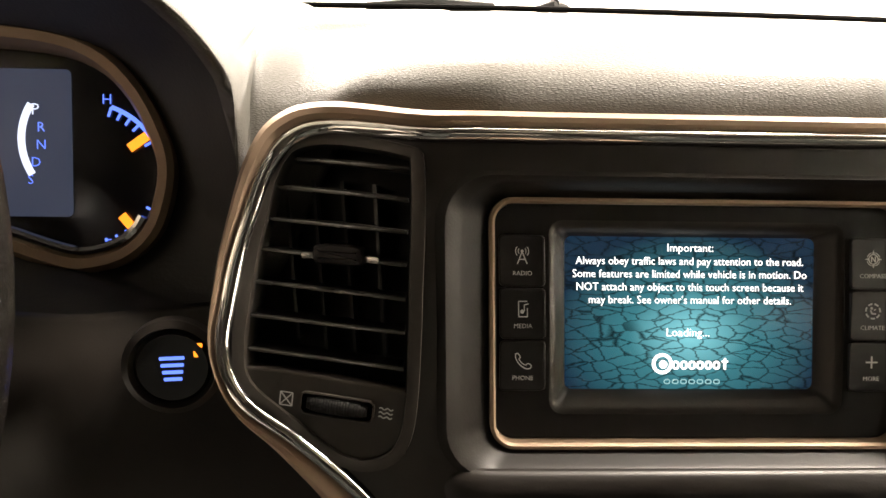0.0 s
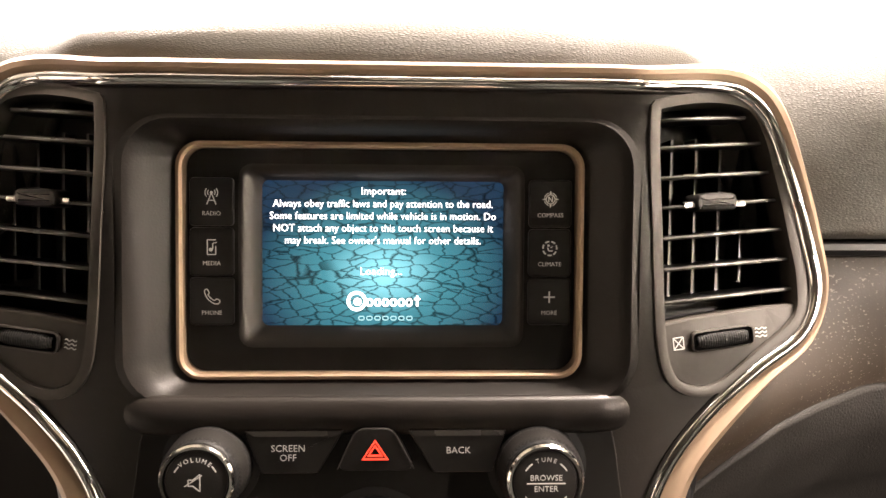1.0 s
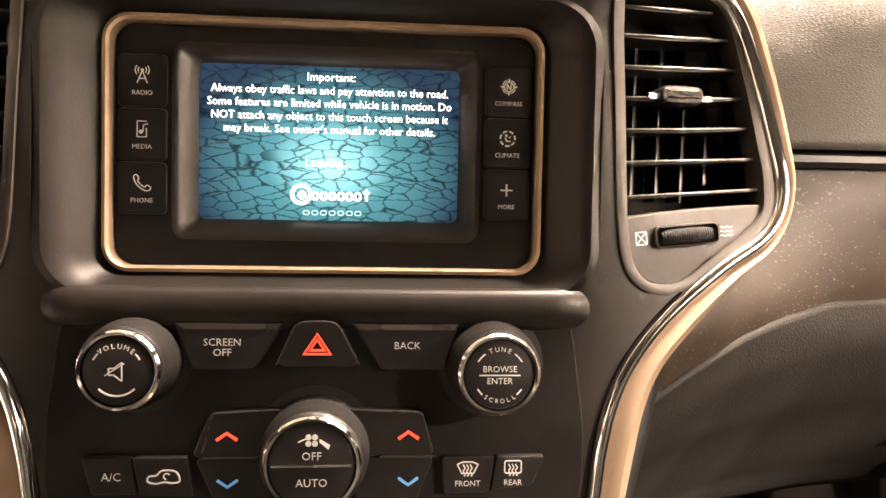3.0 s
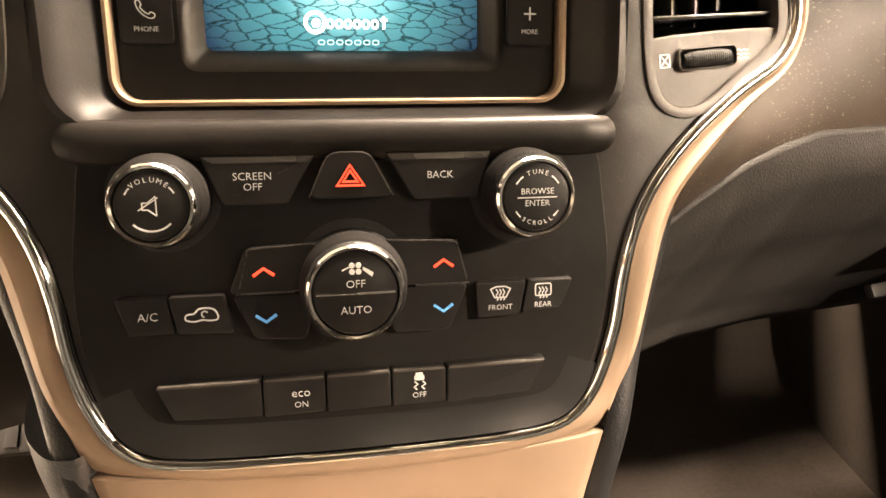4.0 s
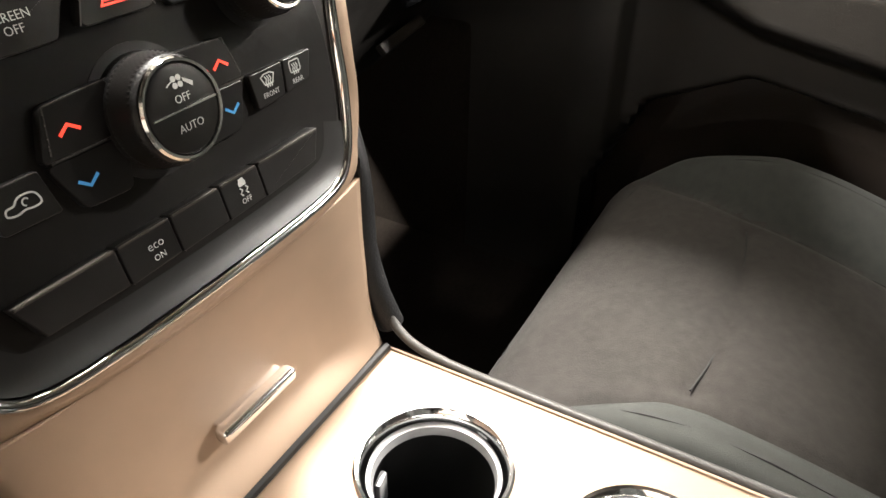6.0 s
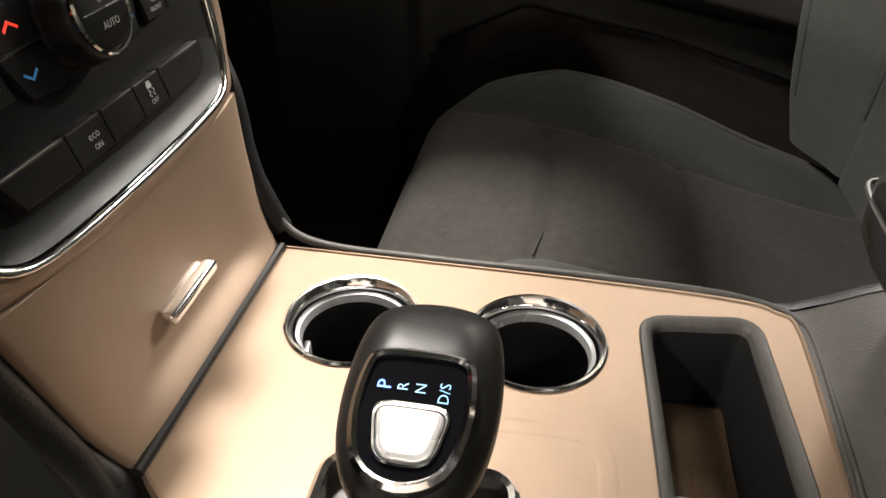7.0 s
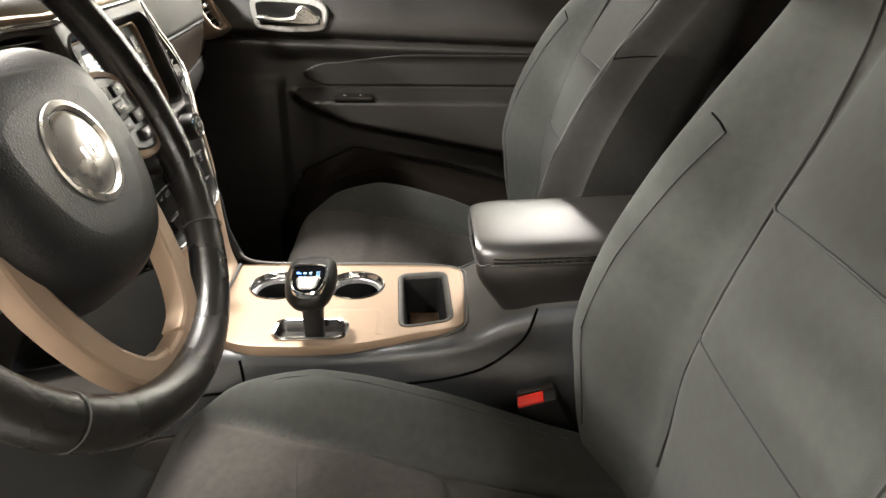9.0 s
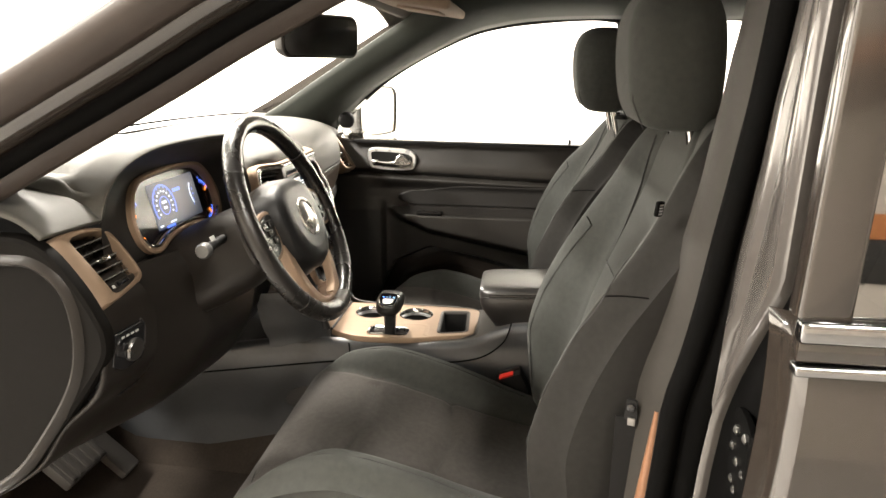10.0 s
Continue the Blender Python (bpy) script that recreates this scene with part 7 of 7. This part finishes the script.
part("shroud", loft([lift(rrect(0, -0.01, 0.12, 0.12, 0.04, 6), -0.068), lift(rrect(0, -0.012, 0.15, 0.14, 0.045, 6), -0.10), lift(rrect(0, -0.015, 0.15, 0.15, 0.045, 6), -0.17), lift(rrect(0, -0.02, 0.13, 0.14, 0.04, 6), -0.24)], cap=(True, True)), PLASTIC, column, "black column shroud")
st = part("stalk", tube([(-0.06, 0.02, -0.10), (-0.10, 0.019, -0.105), (-0.133, 0.018, -0.105)], [0.008, 0.007, 0.010], 12), RUBBER, column, "black lever stalk")
part("stalk_end", moved(lathe([(0.0, -0.014), (0.009, -0.013), (0.0125, -0.008), (0.0125, 0.004), (0.010, 0.010), (0.0, 0.013)], 24), pose(-0.140, 0.018, -0.105, 0, -80, 0)), STALK_GREY, st, "grey stalk end")
part("stalk_print", moved(box(-0.008, 0.008, -0.004, 0.004, 0.0, 0.0006), pose(-0.112, 0.029, -0.097)), WHITE, st)

# ---- instrument cluster ----
CLM = pose(-0.406, 0.392, 1.140, 90 - 14)
cluster = thing("instrument_cluster", "lit blue instrument cluster with orange needles", "instrument cluster", CLM)
LIPN = 64
RING_R = [(0.0, 0.066), (0.06, 0.064), (0.095, 0.060), (0.118, 0.050), (0.135, 0.032), (0.146, 0.010), (0.150, -0.006), (0.148, -0.024), (0.141, -0.042), (0.126, -0.055), (0.104, -0.060), (0.085, -0.056), (0.060, -0.048), (0.03, -0.044), (0.0, -0.043)]
RINGO = cr(RING_R + [(-x * 1.04, y) for x, y in RING_R[-2:0:-1]], 3)
inv = CLM.inverted()


def lip_point(x_, y_):
    """The hood's edge that lies outwards of a point of the ring."""
    a = math.atan2(y_, x_)
    X = HX + 0.209 * math.copysign(abs(math.cos(a)) ** 0.6, math.cos(a))
    Z = hood_top(X) if y_ > 0 else 1.085 - 0.03 * abs(math.sin(a)) ** 0.7
    if y_ > 0:
        Z = 1.085 + 0.170 * abs(math.sin(a)) ** 0.6
    return inv @ Vector((X, y_front(X) + 0.016, Z))


rings = [lift(RINGO, 0.0)]
lips = [lip_point(*p) for p in RINGO]
for q in (0.3, 0.65, 1.0):
    rings.append([Vector((p[0], p[1], 0)).lerp(l, q) for p, l in zip(RINGO, lips)])
part("hood_lining", loft(rings), DOORDARK, cluster, "matte black hood lining", sharp=60)
part("ring", sweep(RINGO, [(0.004, 0.0), (0.004, 0.010), (0.001, 0.0125), (-0.004, 0.011), (-0.007, 0.004), (-0.008, -0.002)]), GOLD, cluster, "champagne ring round the gauges")
face = part("face", slab(shrink(RINGO, 0.006), -0.012, -0.004, 0.001), GLOSS, cluster, "black gauge face")
panel_mat = glow("cluster_display", (0.070, 0.090, 0.150), 0.28, (0.012, 0.013, 0.018))
part("center_display", bars([rrect(0.011, 0.006, 0.168, 0.080, 0.003, 3)], -0.0035), panel_mat, cluster, "grey lit center display")
dial = [arc(0.0, 0.0, 0.036, -30, 210, 0.0028, 36), arc(0.0, 0.0, 0.016, 0, 359, 0.0014, 30)]
digits = []
for k in range(13):
    a = radians(-30 + 240 * k / 12)
    dial.append(stroke([(0.031 * math.cos(a), 0.031 * math.sin(a)), (0.0355 * math.cos(a), 0.0355 * math.sin(a))], 0.0016))
    digits.append(rrect(0.0255 * math.cos(a), 0.0255 * math.sin(a), 0.0052, 0.0034, 0.0008, 2))
digits += [rrect(0, 0.006, 0.016, 0.005, 0.001, 2), rrect(0, -0.004, 0.012, 0.005, 0.001, 2), rrect(-0.030, -0.032, 0.012, 0.0035, 0.001, 2), rrect(0.012, -0.031, 0.022, 0.0035, 0.001, 2)]
part("speed_dial", moved(bars(dial, -0.003), pose(-0.030, 0.004, 0)), GAUGE_BLUE, cluster, "blue speed dial")
part("dial_digits", moved(bars(digits, -0.003), pose(-0.030, 0.004, 0)), GAUGE_WHITE, cluster, "pale dial digits, illegible")
part("shift_bar", bars([arc(0.104, 0.008, 0.036, 148, 212, 0.004)], -0.003), GAUGE_WHITE, cluster, "pale arc beside the gear letters")
for k, ch in enumerate("PRNDS"):
    writing(ch, 0.009 if k == 0 else 0.0075, GAUGE_WHITE if k == 0 else GAUGE_BLUE, cluster, 0.080 - 0.003 * abs(k - 1.5), 0.024 - 0.0095 * k, -0.003, label="lit gear letter " + ch)
part("info_bars", bars([rrect(0.022, 0.024, 0.028, 0.006, 0.001, 2), rrect(-0.03, -0.033, 0.03, 0.004, 0.001, 2)], -0.003), GAUGE_BLUE, cluster, "blue lit readout, illegible")
for s in (-1, 1):
    for cy_, a0, a1, word, na in ((-0.06, 30, 72, "H", 12), (-0.06, -76, -28, "E", -65)):
        g = [arc(s * 0.104, cy_ * 0.2, 0.040 * 1.0, a0, a1, 0.0024, 10) if s > 0 else arc(s * 0.104, cy_ * 0.2, 0.040, 180 - a0, 180 - a1, 0.0024, 10)]
        for k in range(6):
            a = radians(a0 + (a1 - a0) * k / 5)
            g.append(stroke([(s * (0.104 + 0.0345 * math.cos(a)), cy_ * 0.2 + 0.0345 * math.sin(a)), (s * (0.104 + 0.040 * math.cos(a)), cy_ * 0.2 + 0.040 * math.sin(a))], 0.0014))
        part("gauge_scale", bars(g, -0.003), GAUGE_BLUE, cluster, "blue gauge scale")
        if s > 0:
            writing(word, 0.008, GAUGE_BLUE, cluster, 0.114, 0.030 if word == "H" else -0.049, -0.003, label="lit blue letter " + word)
        a = radians(a0 + (a1 - a0) * (0.14 if word == "H" else 0.54))
        part("needle", bars([stroke([(s * (0.104 + 0.027 * math.cos(a)), cy_ * 0.2 + 0.027 * math.sin(a)), (s * (0.104 + 0.039 * math.cos(a)), cy_ * 0.2 + 0.039 * math.sin(a))], 0.005)], -0.0025), GAUGE_ORANGE, cluster, "orange needle")
part("lower_trim", tube([(x, y, 0.008) for x, y in sorted(p for p in shrink(RINGO, 0.008) if p[1] < -0.03)], 0.0028, 8), CHROME, cluster, "bright lower trim")
lens = part("lens", loft([lift(shrink(RINGO, 0.006), 0.004), lift(shrink(RINGO, 0.006), 0.005)], cap=(True, True)), COVER, cluster, "clear lens")
lens.visible_shadow = False

# ---- start button ----
SBM = pose(-0.233, 0.303, 1.060, 84, 0, 6)
start = thing("start_button", "round black start button with blue lit lettering", "start button", SBM)
part("surround", lathe([(0.0225, 0), (0.0222, 0.006), (0.019, 0.008), (0.0175, 0.003)], 40), PLASTIC, start, "dark ring")
sb = part("button", lathe([(0.0175, 0.0), (0.0172, 0.005), (0.0155, 0.0065), (0, 0.006)], 40), GLOSS, start, "gloss black button")
part("lettering", bars([rrect(0, 0.0045 - 0.0033 * k, 0.011 - 0.001 * k, 0.0016, 0.0004, 2) for k in range(4)], 0.0066), GAUGE_BLUE, sb, "blue lit lines of lettering")
part("run_light", bars([rrect(0.0, 0, 0.004, 0.003, 0.0005, 2), rrect(0.0, 0.004, 0.004, 0.002, 0.0005, 2)], 0.0066), GAUGE_ORANGE, sb, "orange run light").location = (0.0115, 0.006, -0.0004)

# ---- end vents of the dash ----


def end_vent(m, s, label):
    t = thing("air_vent", label, "air vent", m, group="end air vents")
    O = cr([(-0.064, 0.058), (-0.025, 0.060), (0.026, 0.054), (0.056, 0.041), (0.065, 0.01), (0.067, -0.03), (0.060, -0.047), (0.035, -0.054), (-0.02, -0.059), (-0.058, -0.061), (-0.064, -0.05), (-0.066, 0.0), (-0.067, 0.05)], 5)
    I = cr([(-0.030, 0.045), (-0.015, 0.049), (0.022, 0.046), (0.046, 0.036), (0.056, 0.008), (0.058, -0.028), (0.052, -0.040), (0.030, -0.046), (-0.004, -0.050), (-0.018, -0.046), (-0.020, -0.035), (-0.025, 0.0), (-0.031, 0.035)], 5)
    fl = (lambda o: o) if s > 0 else (lambda o: [(-x, y) for x, y in o])
    rings = []
    for w, h in ((0.0, -0.03), (0.0, -0.006), (0.08, -0.001), (0.3, 0.003), (0.7, 0.004), (0.93, 0.003), (1.0, 0.0), (1.0, -0.028)):
        rings.append([(s * ((1 - w) * a[0] + w * b[0]), (1 - w) * a[1] + w * b[1], h - 0.010 * smooth(-0.045, -0.068, (1 - w) * a[0] + w * b[0])) for a, b in zip(O, I)])
    part("surround", loft(rings), GOLD, t, "champagne vent surround")
    part("cavity", loft([lift(fl(I), -0.012), lift(fl(I), -0.032)], cap=(False, True)), VENTBLACK, t, "black vent cavity")
    for k in range(5):
        v_ = 0.034 - k * 0.0148
        u0 = -0.031 + 0.11 * (0.045 - v_)
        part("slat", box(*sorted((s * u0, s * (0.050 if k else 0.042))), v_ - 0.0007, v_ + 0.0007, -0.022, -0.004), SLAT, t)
    for k in range(4):
        part("vane", box(s * (-0.008 + 0.015 * k) - 0.0005, s * (-0.008 + 0.015 * k) + 0.0005, -0.034, 0.036, -0.031, -0.023), VANE, t)
    part("tab", box(s * 0.014 - 0.008, s * 0.014 + 0.008, -0.001, 0.007, -0.010, 0.003, 0.002), SATIN, t, "bright adjuster tab")
    low_ = part("vent_blank", box(*sorted((s * -0.014, s * 0.052)), -0.044, -0.034, -0.014, -0.003, 0.002), PLASTIC, t, "satin strip with thumbwheel")
    part("thumbwheel", box(s * 0.018 - 0.014, s * 0.018 + 0.014, -0.042, -0.036, -0.004, -0.001, 0.001), GLOSS, low_)
    part("vent_print", box(s * -0.006 - 0.003, s * -0.006 + 0.003, -0.042, -0.037, -0.0032, -0.0026), WHITE, low_)
    return t


end_vent(pose(-0.658, 0.383, 1.103, 57), 1, "slatted driver's end vent in champagne surround")
end_vent(pose(0.670, 0.364, 1.094, 57), -1, "slatted passenger's end vent in champagne surround")

# ---- mirror, visor, pedals ----
rvm = thing("rear_view_mirror", "dark rear-view mirror under the windscreen", "car mirror", pose(0.0, 0.232, 1.437, 90, 0, -24))
RO = rrect(0, 0.006, 0.258, 0.094, 0.026, 6)
part("housing", loft([lift(shrink(RO, 0.03), -0.03), lift(shrink(RO, 0.006), -0.022), lift(RO, -0.006), lift(RO, 0.004), lift(shrink(RO, 0.003), 0.007)], cap=(True, True)), PLASTIC, rvm, "black mirror housing")
# Gloss black stands in for the dark cabin the mirror reflects.
part("glass", slab(shrink(RO, 0.006), 0.006, 0.0085, 0.001), GLOSS, rvm, "black mirror glass, the dark cabin's reflection put into its colour")
part("arm", tube([(0.0, 0.02, -0.02), (0.0, 0.06, -0.05), (0.0, 0.085, -0.085)], 0.011, 10), RUBBER, rvm, "black mirror arm")
part("sensor_box", box(-0.045, 0.02, 0.055, 0.085, -0.13, -0.06, 0.01), RUBBER, rvm, "black sensor box on the glass")
visor = thing("sun_visor", "tan sun visor with a pale sticker on the headliner", "sun visor", pose(0.36, 0.06, 1.535, 8))
part("flap", box(-0.21, 0.21, -0.10, 0.10, -0.012, 0.012, 0.011, 3), VISOR_TAN, visor)
part("vanity_cover", box(-0.08, 0.08, -0.06, 0.05, -0.018, -0.011, 0.004), VISOR_TAN, visor)
part("sticker", box(0.09, 0.16, -0.05, 0.03, -0.0135, -0.012), WALL, visor, "pale warning sticker, illegible")
ovc = thing("overhead_console", "beige overhead console with lamp lenses", "overhead console", pose(0.05, 0.0, 1.568))
part("body", box(-0.09, 0.09, -0.14, 0.12, -0.03, 0.03, 0.02, 3), CREAM, ovc)
for s in (-1, 1):
    part("lamp_lens", box(s * 0.045 - 0.028, s * 0.045 + 0.028, -0.06, 0.0, -0.034, -0.028, 0.003), WALL, ovc, "pale lamp lens")
brake = thing("brake_pedal", "wide black rubber brake pedal", "pedal", pose(-0.345, 0.70, 0.555, -48))
part("pad", box(-0.065, 0.065, -0.012, 0.012, -0.035, 0.035, 0.006), PEDAL, brake)
part("arm", box(-0.012, 0.012, 0.008, 0.03, -0.02, 0.26, 0.004), PEDAL, brake)
for k in range(5):
    part("rib", box(-0.055 + k * 0.024, -0.041 + k * 0.024, -0.015, -0.011, -0.028, 0.028, 0.001), PEDAL, brake)
gas = thing("accelerator_pedal", "long black accelerator pedal", "pedal", pose(-0.240, 0.705, 0.528, -48))
part("pad", box(-0.03, 0.03, -0.010, 0.010, -0.085, 0.085, 0.007), PEDAL, gas)
part("arm", box(-0.010, 0.010, 0.008, 0.03, 0.0, 0.30, 0.004), PEDAL, gas)
# wiper pivot and washer nozzle outside the glass, built as short humps
for wx, wl in ((-0.11, 0.13), (0.015, 0.03)):
    w_ = thing("wiper_blade", "small black wiper pivot and nozzle hump at the foot of the windscreen", "wiper", pose(wx, 0.765, 1.222))
    part("blade", tube([(-wl / 2, 0, 0.008), (0, -0.008, 0.012), (wl / 2, 0, 0.01)], [0.004, 0.006, 0.004], 8), RUBBER, w_)
    part("arm", tube([(0, -0.008, 0.014), (wl * 0.3, 0.01, 0.010), (wl * 0.5, 0.03, -0.004)], [0.006, 0.008, 0.01], 8), RUBBER, w_)
